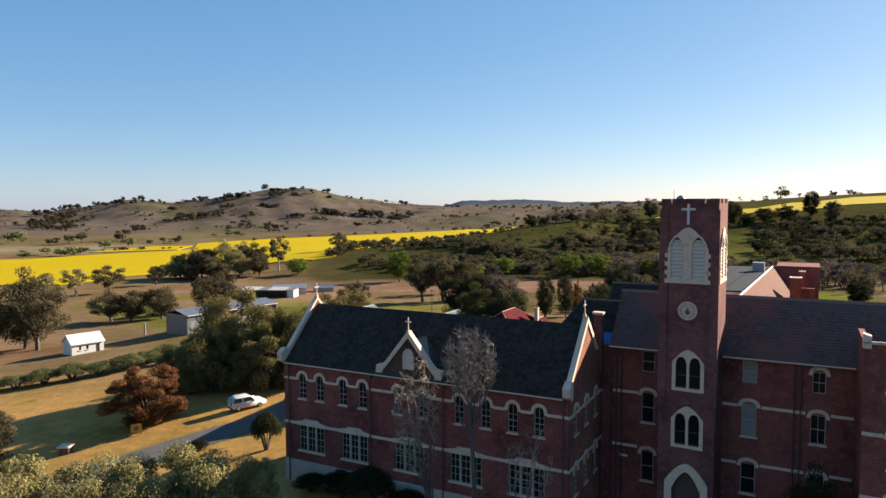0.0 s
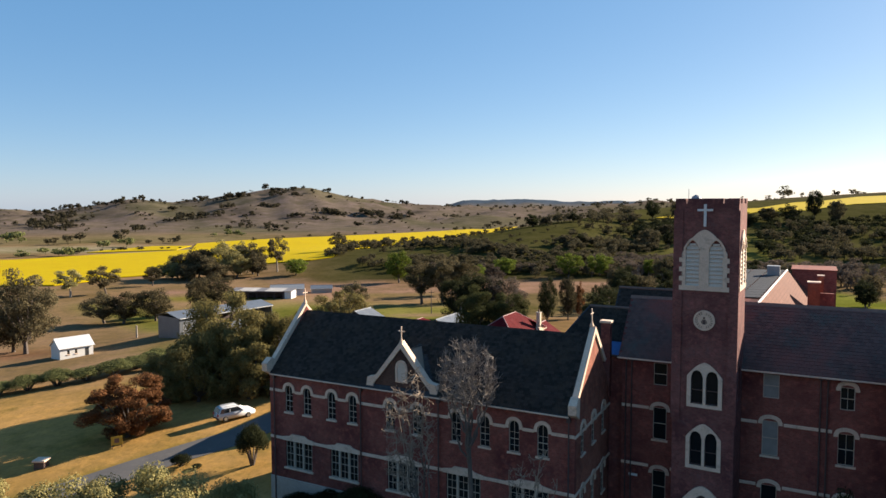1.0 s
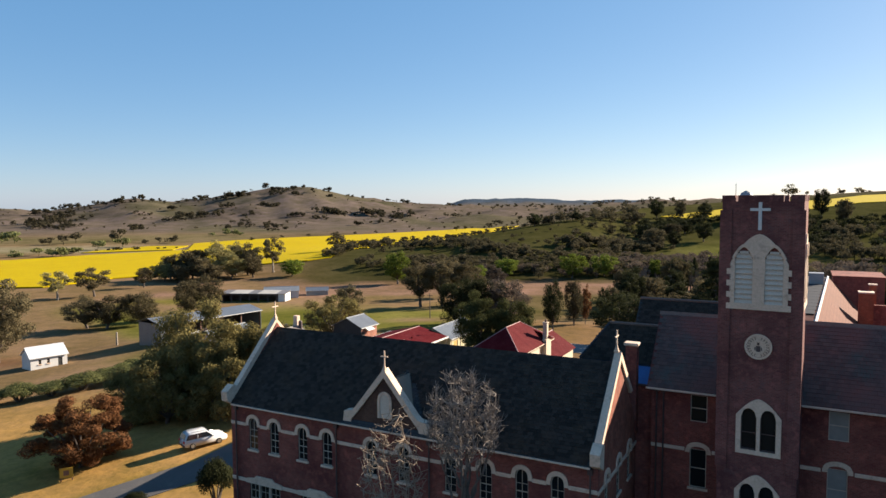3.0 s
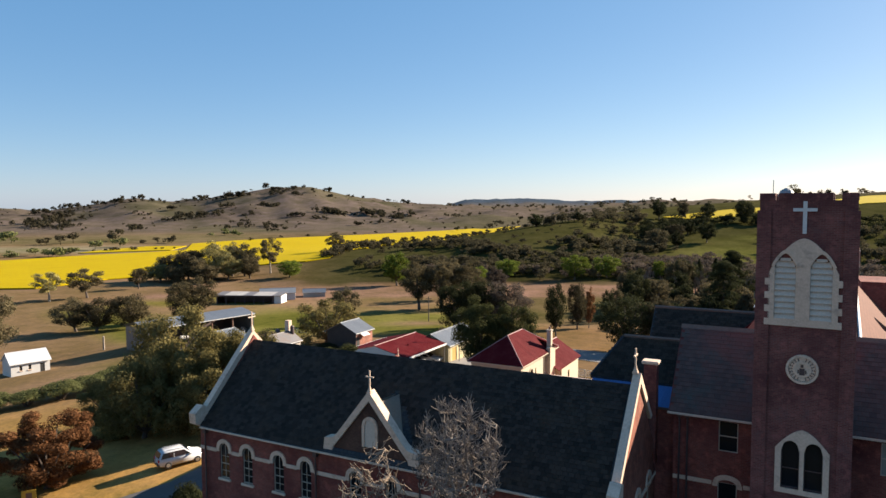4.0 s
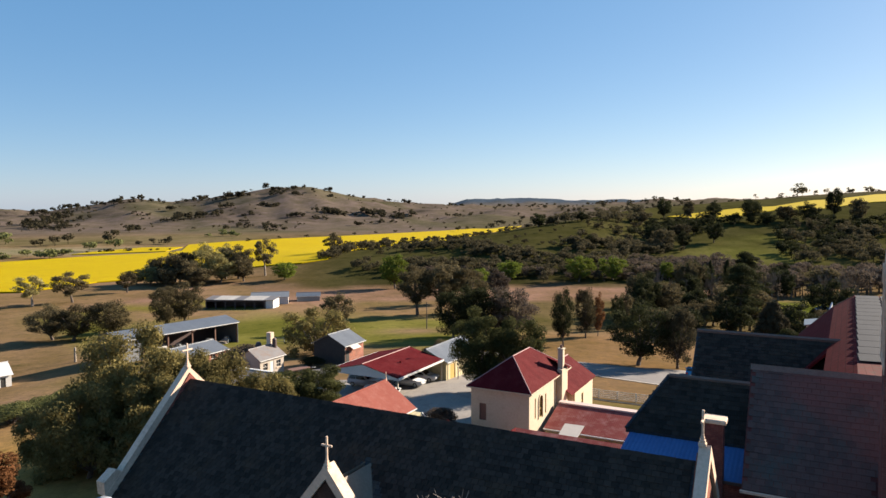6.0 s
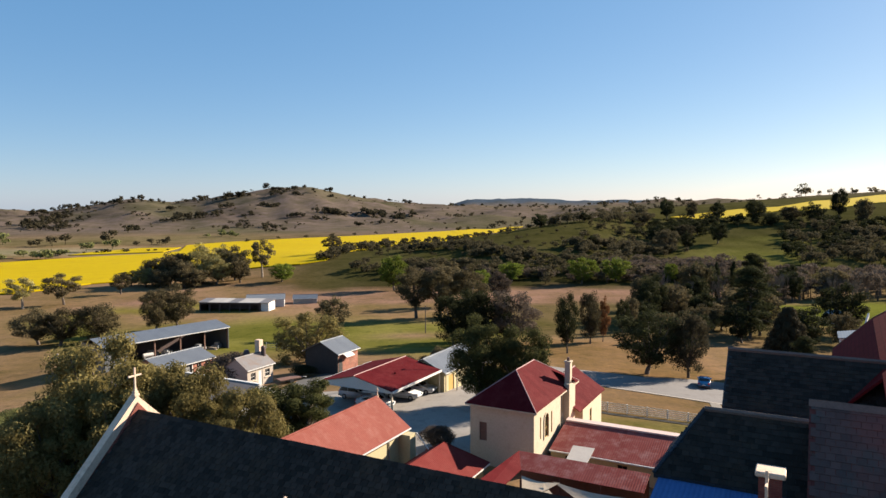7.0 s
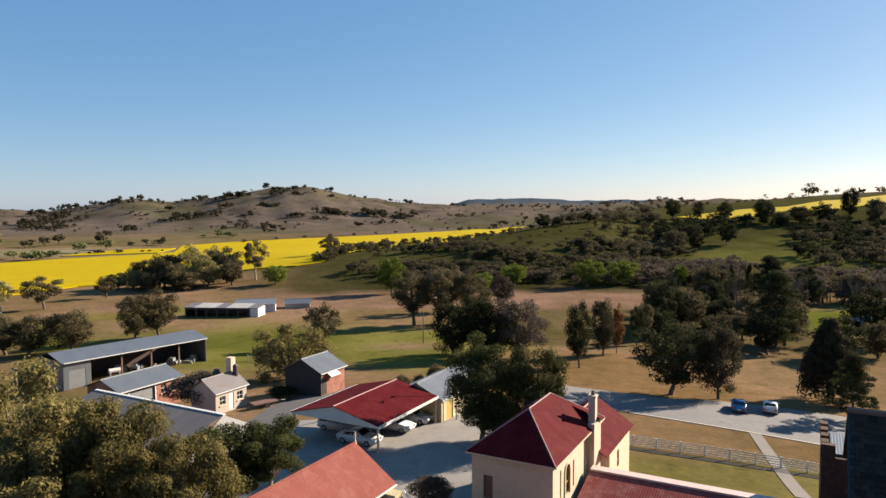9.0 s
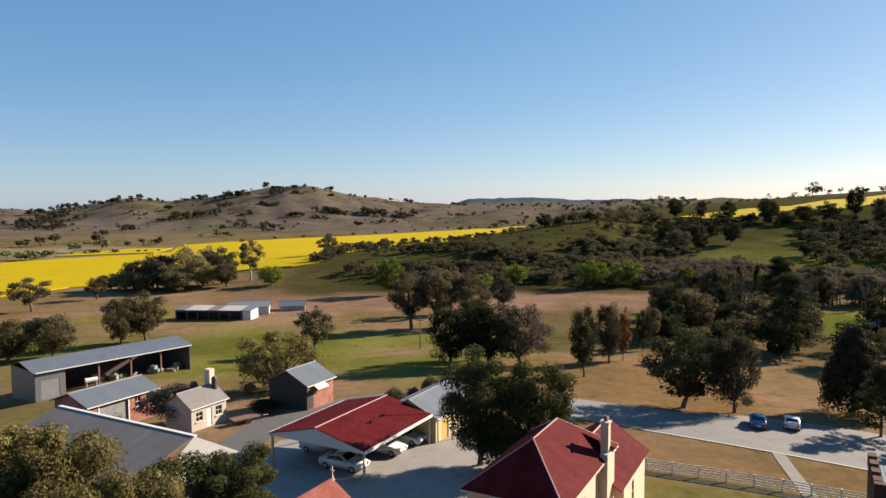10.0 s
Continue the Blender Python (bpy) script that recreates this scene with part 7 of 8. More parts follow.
for x, y, h, w, s in ((72, 222, 11, 11, 1), (88, 240, 12, 12, 2), (86, 262, 13, 12, 1), (74, 238, 10, 10, 1), (104, 300, 13, 9, 1), (120, 302, 12, 14, 2), (136, 304, 12, 14, 1), (152, 300, 13, 15, 2), (72, 196, 10, 10, 1), (66, 205, 9, 9, 2), (96, 196, 9, 10, 2), (148, 240, 11, 12, 1), (84, 190, 10.4, 13, 1), (92, 281, 17, 13, 2), (106, 213, 15, 14, 1), (62, 241, 14.5, 11, 2), (57, 192, 8.5, 12, 1), (52, 190, 8, 9, 2)):
    plant("gum_tree", "oak", (PINE, GUM)[s - 1], x, y, h, w, "dark tree among others east of the lawn", "tree", "east trees", s)
east = random.Random(77)
for k in range(64):
    x, y = east.uniform(46, 158), east.uniform(200, 318)
    if not (90 < x < 150 and y < 285) and not (x < 1.05 * (y - 225) + 36 and y > 248) and y - 0.6 * x < 245:
        s = east.choice((1, 2))
        plant("gum_tree", "oak", (PINE, GUM)[s - 1], x, y, east.uniform(8, 14), east.uniform(9, 14), "dark tree among others east of the lawn", "tree", "east trees", s)
for x, y, h in ((104.3, 293, 15.2), (109.8, 292, 15.6)):
    plant("cypress", "cypress", PINE, x, y, h, 4.2, "narrow dark cypress by the creek", "tree", "cypresses", 1)
plant("pepper_tree", "pepper", PEPPER, -23.4, 158.5, 10.9, 13.4, "drooping grey-green pepper tree by the brick shed", "tree", "pepper trees", 1, True)
plant("broadleaf_tree", "oak", HOUSE_TREE, 6.0, 117.8, 11.2, 9.6, "dark glossy tree behind the cream house", "tree", "house trees", 3, 2)
plant("broadleaf_tree", "oak", HOUSE_TREE, 10.7, 117.6, 10.6, 9.2, "dark glossy tree behind the cream house", "tree", "house trees", 4, 2)
# bush added to fill in the lower crown and hide the trunk
plant("garden_shrub", "bush", HOUSE_TREE, 8.4, 116.6, 4.4, 7.0, "dark bush standing in for the low crown of the tree behind the house", "shrub", "", 2, True)
plant("russet_tree", "russet", RUSSET, -37.5, 82.8, 8.3, 11.0, "russet-brown conifer-like tree on dry lawn", "tree", "", 4, 2)
for x, y, h, w, s in ((-30.6, 100, 16.2, 15, 1), (-21.4, 98.4, 12.6, 11, 2), (-25.6, 101.5, 12.0, 10, 1), (-33.2, 95, 11.4, 10.5, 2), (-37.5, 98, 8.6, 9.5, 2), (-17.4, 97.0, 10.2, 8.5, 1), (-26, 94, 11.0, 10, 1), (-31, 107, 8.6, 10, 2)):
    plant("pepper_tree", "pepper", PEPPER, x, y, h, w, "large drooping pepper tree with olive foliage", "tree", "pepper trees", s, 2)
plant("gum_tree", "gum", HOUSE_TREE, -15.2, 103.2, 7.7, 9.6, "open-crowned gum tree beside the hall", "tree", "", 7, 2, PALE_BARK)
plant("gum_tree", "gum", HOUSE_TREE, -12.4, 104.2, 7.0, 7.4, "open-crowned gum tree beside the hall", "tree", "", 4, 2, PALE_BARK)
for x, y, h, w, s in ((-19.6, 50, 11.0, 9.5, 1), (-25.6, 50.5, 10.0, 9.0, 2), (-31.5, 50, 10.2, 10, 1), (-15.2, 50.8, 9.2, 5.5, 2), (-36.5, 52, 9.6, 9, 2), (-22.5, 47, 9.5, 9, 1), (-29, 46.5, 9.4, 9, 2)):
    plant("olive_tree", "oak", OLIVE, x, y, h, w, "pale olive-green shrub tree in the front garden", "tree", "front shrubs", s, 2)
plant("olive_tree", "oak", GUM, -50.5, 73, 7.5, 7, "grey-green tree at the edge of the lawn", "tree", "front shrubs", 2, True)
for x, y, h, w in ((-72, 112.6, 2.8, 5), (-68, 114, 3.0, 5.4), (-64, 115.4, 3.1, 5.6), (-60, 117, 3.4, 6), (-56.5, 119.6, 3.2, 5.4), (-54.6, 124, 2.8, 5), (-53.6, 128, 2.5, 4.6), (-54, 132, 2.4, 4.6), (-76, 111, 2.6, 5), (-80.5, 109.6, 2.6, 5.4), (-51.5, 121.5, 2.2, 3.6)):
    plant("hedge_shrub", "bush", HEDGE, x, y, h * (0.9 + 0.35 * ((x * 7.3) % 1)), w * (1.02 + 0.3 * ((x * 3.7) % 1)), "clipped grey-green hedge shrub", "shrub", "hedge shrubs", 1, True)
for x, y, h, w, m in ((-19.4, 71.4, 5.4, 3.6, PINE), (-9.6, 60.6, 2.8, 4.4, PINE), (-27.1, 72.4, 1.6, 2.4, PINE), (-25.2, 71.6, 0.6, 1.2, PINE), (2.2, 53.2, 2.6, 3.4, PINE), (-7.0, 58.0, 4.4, 5.5, PINE), (-3.5, 56.0, 3.0, 4.0, PINE), (8.0, 50.0, 2.6, 3.4, PINE), (-12.6, 61.2, 2.2, 3.4, PINE)):
    plant("garden_shrub", "bush", m, x, y, h, w, "dark rounded garden shrub by the brick wing", "shrub", "garden shrubs", 2, True)
plant("broadleaf_tree", "oak", PINE, 26.2, 46.0, 9.5, 5.5, "dark slim tree before the end block", "tree", "", 3, True)
for x, y, h, w in ((-3.6, 141, 3.4, 3.2), (-1.4, 143, 3.0, 2.4), (0.8, 144.5, 4.6, 3), (3.6, 146.4, 3.8, 4), (-6.0, 139.6, 2.2, 3.0)):
    plant("garden_shrub", "bush", GUM, x, y, h, w, "upright garden shrub behind the sheds", "shrub", "yard shrubs", 3, True)
plant("garden_shrub", "bush", PINE, -20.4, 141.5, 2.4, 4.5, "dark shrub beside the cottage", "shrub", "yard shrubs", 2, True)
plant("garden_shrub", "bush", TWIG, -30.6, 139.6, 5.8, 10.0, "leafless brown shrub beside the cottage", "shrub", "yard shrubs", 4, True)
plant("garden_shrub", "bush", TWIG, 1.2, 101.5, 3.2, 4.0, "leafless grey shrub by the cream house", "shrub", "yard shrubs", 4, True)


def bare_tree(x, y, h, w, seed, bark, label, name="bare_tree", group="bare trees", levels=4, up=0.55, rise=0.30):
    """A leafless tree: forked limbs that thin out to twigs."""
    reach = 0.27 if rise < 0.35 else 0.36 * (1 - rise)
    rng = random.Random(seed)
    t = thing(name, pose(x, y, hz(x, y) - 0.1), label, "tree", group)
    bm, twigs = bmesh.new(), bmesh.new()
    tube(bm, [(0, 0, 0), (0.05 * w, 0, h * rise * 0.5), (0.02 * w, 0.02 * w, h * rise)], [0.024 * h, 0.019 * h, 0.016 * h], 8)

    def grow(p, d, length, r, level):
        mid = p + d * length * 0.5 + Vector((rng.uniform(-1, 1), rng.uniform(-1, 1), 0.3)) * length * 0.08
        q = p + d * length
        tube(bm if level > 1 else twigs, [p, mid, q], [r, r * 0.8, r * 0.55], 6 if level > 2 else 4)
        if level == 0:
            return
        for _ in range(rng.choice((3, 4)) if level > 1 else rng.choice((3, 4, 5))):
            side = Vector((rng.uniform(-1, 1), rng.uniform(-1, 1), rng.uniform(-0.25, 0.7)))
            nd_ = (d * up + side * 0.62 + Vector((0, 0, 0.18))).normalized()
            start = mid.lerp(q, rng.uniform(0.2, 1.0))
            grow(start, nd_, length * rng.uniform(0.55, 0.8), r * 0.52, level - 1)

    top = Vector((0.02 * w, 0.02 * w, h * rise))
    for k in range(5):
        a = k * 1.257 + rng.uniform(-0.3, 0.3)
        d = Vector((math.cos(a) * w / h * 0.8, math.sin(a) * w / h * 0.8, 1)).normalized()
        grow(top - Vector((0, 0, h * rise * 0.25 * rng.random())), d, h * reach, 0.010 * h, levels - 1)
    part("trunk", bm, bark, t)
    part("spray", twigs, bark, t)
    return t


def pruned_tree(x, y, low, mid, half, wide, tips, seed, bark, twig_bark, label, lean=(0.0, 0.0), limbs_n=8, droop=0.0):
    """A leafless tree with an oval crown: crooked limbs rise and bend outward, and stubby twigs fill the oval. Heights above the site level; lean: the trunk's foot from the crown's middle."""
    rng = random.Random(seed)
    base = hz(x, y) - 0.1
    t = thing("bare_tree", pose(x, y, base), label, "tree", "bare trees")
    fork, c = low - base, mid - base
    trunk, twigs = bmesh.new(), bmesh.new()
    foot = Vector((lean[0], lean[1], 0))
    top = Vector((lean[0] * 0.25, lean[1] * 0.25, fork))
    tube(trunk, [foot, foot.lerp(top, 0.5) + Vector((0.15, 0.1, 0)), top], [0.24, 0.18, 0.14], 9)
    limbs = []
    for k in range(limbs_n):
        a = k * 2.4 + rng.uniform(-0.3, 0.3)
        r = wide * math.sqrt((k + 0.6) / limbs_n) * 0.9
        end = Vector((r * math.cos(a), r * math.sin(a), c + half * 0.92 * math.sqrt(max(0.05, 1 - (r / wide) ** 2)) * rng.uniform(0.35, 1)))
        start = foot.lerp(top, rng.uniform(0.78, 1.0))
        bend = start.lerp(end, 0.35) + Vector((math.cos(a), math.sin(a), 0)) * r * 0.45
        pts = [start * (1 - f) ** 2 + bend * 2 * f * (1 - f) + end * f * f for f in [i / 11 for i in range(12)]]
        pts = [p + Vector((rng.uniform(-1, 1), rng.uniform(-1, 1), 0)) * (0.13 if 0 < i else 0) for i, p in enumerate(pts)]
        tube(trunk, pts[:8], [0.09 * (1 - 0.7 * i / 11) for i in range(8)], 6)
        tube(twigs, pts[7:], [0.042 - 0.005 * i for i in range(5)], 6)
        limbs += pts[2:]
    for _ in range(tips):
        while True:
            d = Vector((rng.uniform(-1, 1), rng.uniform(-1, 1), rng.uniform(-1, 1)))
            if 0.25 < d.length < 1:
                break
        q = Vector((d.x * wide, d.y * wide, c + d.z * half))
        p = min(limbs, key=lambda p: (p - q).length + (1.2 if p.z > q.z and not droop else 0))
        if (p - q).length > 1.3:
            q = p + (q - p).normalized() * rng.uniform(0.7, 1.3)
        knee = p.lerp(q, 0.5) + Vector((rng.uniform(-0.15, 0.15), rng.uniform(-0.15, 0.15), -0.12))
        tube(twigs, [p, knee, q], [0.030, 0.024, 0.017], 5)
        for _ in range(rng.choice((3, 4, 5))):
            s = knee.lerp(q, rng.uniform(0.2, 1))
            e = s + Vector((rng.uniform(-1, 1), rng.uniform(-1, 1), rng.uniform(0.3, 2.2) - droop * rng.uniform(0, 2.6))).normalized() * rng.uniform(0.2, 0.6)
            tube(twigs, [s, s.lerp(e, 0.7), e], [0.016, 0.014, 0.024 if droop else 0.011], 4)
    part("trunk", trunk, bark, t)
    part("spray", twigs, twig_bark, t)
    return t


SEEDS = plain("seed_twigs", (0.20, 0.148, 0.104), (0.28, 0.21, 0.15), 1.2, 9, 0.9, 0, 0.4)
pruned_tree(1.7, 50.1, 8.0, 11.95, 2.8, 2.35, 440, 3, BARK, plain("pale_twigs", (0.15, 0.12, 0.098), (0.215, 0.178, 0.148), 1.2, 9, 0.9, 0, 0.3), "leafless pale-twigged tree with oval crown before the brick wing", (0.3, 0), 10)
pruned_tree(-2.4, 51.4, 1.5, 7.6, 5.0, 2.0, 240, 8, BARK, SEEDS, "leafless tree with tan seed heads before the brick wing", (2.8, -0.8), 8, 1.0)
pruned_tree(6.2, 48.9, -0.5, 3.6, 4.2, 2.0, 60, 5, BARK, SEEDS, "dark low leafless tree with sparse seed heads before the brick wing", (-2.4, 0.6), 6, 1.0)
bare_tree(20.5, 44.5, 7.0, 6, 5, BARK, "leafless dark shrub tree beside the tower")
POPLAR = plain("poplar_twigs", (0.13, 0.098, 0.075), (0.19, 0.145, 0.11), 1.2, 9, 0.95, 0, 0.3)
for k in range(30):
    rr = random.Random(k)
    bare_tree(78 + 4.2 * k + rr.uniform(-2, 2), 272 + rr.uniform(-16, 16) + 1.0 * k, rr.uniform(12, 17), 4.0, 20 + k % 4, POPLAR, "slim leafless poplar along the creek", "poplar", "poplars", 3, 1.6, 0.16)


# ---------------------------------------------------------------- far woods, as stuff
def woods(name, label, places, leaves, per, leaf, seed, squash=0.8):
    """Many far trees joined: short trunks and loose clumps of leaves. places: x, y, height, width."""
    rng = np.random.default_rng(seed)
    cs, ss, turned, tv, tf = [], [], [], [], []
    for x, y, h, w in places:
        z = hz(x, y)
        k = 7
        a = rng.uniform(0, 6.28, k)
        r = w * 0.32 * np.sqrt(rng.uniform(0, 1, k))
        sp = np.column_stack((x + r * np.cos(a), y + r * np.sin(a), z + h * rng.uniform(0.26, 0.76, k)))
        c, s, o = clump_cloud(rng, sp, w * rng.uniform(0.17, 0.28, k), int(per * 1.5), leaf * 0.72 * w, squash * min(1.1, h / w) * 0.8)
        cs.append(c)
        ss.append(s)
        turned.append(o)
        b = len(tv)
        q = 0.03 * h
        tv += [(x - q, y - q, z - 0.5), (x + q, y - q, z - 0.5), (x, y + q, z - 0.5), (x, y, z + 0.6 * h)]
        tf += [(b, b + 1, b + 3), (b + 1, b + 2, b + 3), (b + 2, b, b + 3)]
    c, s = np.concatenate(cs), np.concatenate(ss)
    v, f = cards(c, s, rng, np.concatenate(turned))
    me = bpy.data.meshes.new(name)
    me.from_pydata(v.tolist() + tv, [], f.tolist() + [tuple(i + len(v) for i in t) for t in tf])
    me.materials.append(leaves)
    return tagged(new(name, me), label, "woodland", kind="stuff")


def scatter(n, seed, d0, d1, a0, a1, h0, h1, keep, wide=(0.8, 1.3)):
    rng = random.Random(seed)
    out = []
    while len(out) < n:
        d, a = math.sqrt(rng.uniform(d0 * d0, d1 * d1)), rng.uniform(a0, a1)
        x, y = a * d, d
        if rng.random() < keep(x, y, a, d):
            h = rng.uniform(h0, h1)
            out.append((x, y, h, h * rng.uniform(*wide)))
    return out


def clearing(x, y):
    """The grassy slope on the rise that stays free of trees."""
    return 0.03 if ((x - 196) / 54) ** 2 + ((y - 460) / 52) ** 2 < 0.7 else 1.0


def patchy(x, y, s, seed):
    return noise.noise(Vector((x / s, y / s, seed)))


def band(line, wide, n, seed, h0, h1, w0=0.9, w1=1.5):
    """Trees strewn along a bent line: x, y, height, width of each."""
    rng = random.Random(seed)
    out = []
    for _ in range(n):
        k = rng.randrange(len(line) - 1)
        f, (x0, y0), (x1, y1) = rng.random(), line[k], line[k + 1]
        h = rng.uniform(h0, h1)
        out.append((x0 + (x1 - x0) * f + rng.gauss(0, wide), y0 + (y1 - y0) * f + rng.gauss(0, wide), h, h * rng.uniform(w0, w1)))
    return out


def clumps(spots, seed, h0, h1, thin):
    """Bushes gathered in clumps. spots: x, y, height and breadth of each clump."""
    rng = random.Random(seed)
    out = []
    for x, y, h, w in spots:
        for _ in range(max(2, int(w / thin))):
            k = rng.uniform(h0, h1) * h
            out.append((x + rng.uniform(-0.5, 0.5) * w, y + rng.gauss(0, 0.28) * w, k, k * rng.uniform(0.9, 1.6)))
    return out


woods("creek_scrub", "brown and olive scrub along the creek below the rise", band([(-40, 384), (1, 379), (47, 366), (86, 372), (129, 372)], 7, 170, 1, 3.5, 7, 0.9, 1.6) + band([(140, 330), (190, 340), (260, 345), (340, 352)], 14, 90, 21, 4, 8), SCRUB, 26, 0.075, 1)
woods("creek_scrub", "leafless grey-brown thicket along the creek", band([(100, 372), (124, 398), (150, 385), (170, 350), (240, 358), (330, 370)], 13, 190, 2, 5, 9, 0.9, 1.4) + band([(-20, 366), (60, 356), (100, 362)], 5, 60, 22, 3, 6) + band([(124, 302), (150, 303), (190, 306)], 7, 60, 23, 8, 13, 0.5, 0.8), TWIG, 30, 0.07, 2)
woods("hillside_woods", "dark scrub in a belt across the green rise", band([(-30, 446), (0, 443), (26, 418), (35, 401), (67, 393), (106, 412), (124, 404)], 7, 230, 3, 3, 6.5) + band([(67, 420), (97, 445), (122, 452), (140, 470)], 7, 90, 13, 4, 8), SCRUB, 26, 0.08, 3)
for k, (x, y, h, w) in enumerate(((192, 624, 19.2, 19), (210, 615, 18.2, 12), (227, 605, 17, 16), (253, 591, 21, 26), (280, 589, 14.8, 23), (293, 579, 17.7, 22), (326, 602, 28, 19), (331, 576, 22.7, 18), (155, 534, 11.2, 17), (184, 531, 12.1, 15.6), (140, 464, 16, 18), (155, 470, 12, 11), (184, 494, 16.4, 16), (158, 573, 10.7, 18), (243, 459, 9.8, 17), (68, 514, 10.5, 17), (79, 520, 7.5, 10), (102, 531, 7.2, 10), (89, 438, 8.2, 9.4), (284, 505, 10.5, 16), (257, 574, 11.4, 17), (146, 500, 13, 17), (168, 512, 12, 16))):
    plant("gum_tree", "oak", (PINE, SCRUB, PINE)[k % 3], x, y, h, w, "big dark tree on the green rise", "tree", "ridge trees", k % 3 + 1)
woods("hillside_woods", "low dark bushes over the green rise", scatter(150, 33, 395, 600, -0.1, 0.3, 2, 4, lambda x, y, a, d: max(0.05, 0.2 + 1.3 * patchy(x, y, 30, 19)) * clearing(x, y), (1.0, 1.8)) + band([(100, 475), (150, 560)], 12, 40, 34, 3, 6), SCRUB, 10, 0.12, 33)
woods("hillside_woods", "dense dark wood on the shoulder of the rise", band([(150, 500), (172, 540), (190, 580), (230, 585), (290, 560), (330, 560), (420, 590)], 9, 120, 4, 5, 10) + scatter(130, 44, 430, 580, 0.46, 0.8, 6, 11, lambda x, y, a, d: 0.3 + patchy(x, y, 40, 2)), PINE, 26, 0.075, 4)
woods("hillside_woods", "dark wood beside the grassy clearing", scatter(80, 45, 400, 560, 0.47, 0.66, 6, 11, lambda x, y, a, d: 0.15 + 1.4 * patchy(x, y, 40, 12)) + band([(238, 436), (262, 480), (300, 520)], 9, 40, 46, 5, 10), SCRUB, 26, 0.075, 45)
woods("hillside_woods", "dark trees along the top of the green rise", band([(72, 520), (110, 540), (140, 575), (185, 640)], 8, 46, 5, 5, 10, 0.8, 1.2) + band([(60, 640), (120, 700), (190, 760)], 14, 36, 55, 7, 12), SCRUB, 24, 0.075, 5)
woods("skyline_trees", "gum trees along the skyline above the canola", scatter(12, 6, 800, 930, 0.38, 0.85, 6, 10, lambda x, y, a, d: 0.6 + patchy(x, y, 80, 4), (0.7, 1.1)) + [(403, 812, 17, 25)], GUM, 26, 0.07, 6)
HILL_SIDE = ((-470, 1327, 13, 74), (-445, 1382, 10, 24), (-382, 1375, 10, 23), (-380, 1501, 11, 44), (-295, 1117, 8, 79), (-229, 941, 4.7, 16), (-276, 1301, 9, 43), (-228, 1387, 13, 63), (-153, 1470, 13, 48), (-95, 1409, 12, 74), (-98, 1236, 6, 30))
HILL_WEST = ((-588, 1503, 9, 20), (-786, 1428, 14, 60), (-735, 1268, 13, 60), (-647, 1157, 11, 75), (-680, 1200, 11, 60), (-466, 1055, 10, 23), (-715, 1385, 8, 32), (-223, 1296, 6, 37), (-588, 1364, 6, 30), (-492, 1288, 6, 50), (-349, 1210, 5, 31), (-457, 1474, 11, 25), (-391, 1648, 9, 34), (-133, 1118, 9, 11), (-192, 1452, 6, 30), (-343, 1642, 9, 27))
CREST = ((-736, 1615, 14, 58), (-825, 1898, 15, 25), (-855, 1733, 11, 24), (-1101, 2058, 15, 48), (-1132, 2039, 13, 38), (-910, 1586, 14, 45), (-852, 1661, 12, 38), (-1256, 2134, 12, 25), (-812, 1696, 12, 23), (-717, 1758, 9, 46), (-668, 1778, 8, 31), (-635, 1816, 15, 47), (-521, 1678, 15, 21), (-500, 1690, 17, 43))
SUMMIT = ((-540, 1665, 9, 21), (-477, 1865, 20, 10), (-412, 1794, 12, 67), (-363, 1804, 10, 15), (-317, 1717, 10, 11), (-326, 1952, 14, 21), (-255, 1922, 12, 19), (-282, 1733, 10, 24), (-338, 1616, 9, 13), (-101, 1883, 14, 18), (-142, 1871, 9, 15), (-482, 1710, 10, 22), (-228, 1960, 11, 12))
woods("hill_trees", "clumps of dark trees over the bare hill", clumps(HILL_SIDE + HILL_WEST, 8, 0.5, 1.15, 3.0), SCRUB_DARK, 10, 0.15, 8, 1.0)
woods("hill_trees", "trees along the crest of the bare hill", clumps(CREST + SUMMIT, 28, 0.5, 1.1, 5.0), SCRUB_DARK, 10, 0.15, 28, 1.0)
woods("hill_trees", "low bushes over the bare hill", scatter(190, 18, 1000, 2000, -0.66, 0.02, 2.5, 5, lambda x, y, a, d: max(0.04, 2.2 * patchy(x, y, 110, 16) + 0.05), (1.0, 1.9)), SCRUB, 6, 0.18, 18, 1.0)
woods("skyline_trees", "far dark trees along the skyline", scatter(150, 91, 950, 1500, 0.2, 0.62, 6, 11, lambda x, y, a, d: 0.4 + patchy(x, y, 90, 14)), SCRUB_DARK, 14, 0.12, 91)
woods("hill_trees", "scattered trees on the far slopes", scatter(220, 9, 900, 2600, 0.0, 0.35, 6, 11, lambda x, y, a, d: max(0.05, 1.5 * patchy(x, y, 150, 8) + 0.25), (0.9, 1.5)), SCRUB, 9, 0.16, 9)
FIELD = [(-324, 699, 14, 18), (-332, 704, 12, 14), (-356, 658, 11.4, 13.5), (-356, 680, 11.7, 13.9), (-371, 661, 7.6, 10), (-378, 664, 7, 9), (-270, 669, 6.9, 9), (-262, 672, 6, 9), (-257, 669, 8.6, 10), (-281, 663, 4, 8), (-416, 938, 11.6, 14), (-225, 1005, 5.8, 12)]
woods("field_trees", "trees and hedges along the valley fields", FIELD + [(-190 + 21.5 * k, 700 + 34 * k, 4.5, 6) for k in range(0, 17)] + band([(-300, 560), (-268, 590), (-224, 602)], 3, 22, 12, 2, 4) + band([(-69, 432), (-66, 460), (-66, 515)], 3, 26, 15, 4, 7) + band([(-66, 515), (-56, 600), (-50, 650), (-10, 715), (40, 790)], 4, 70, 10, 5, 9, 0.9, 1.3), SCRUB, 16, 0.11, 10)
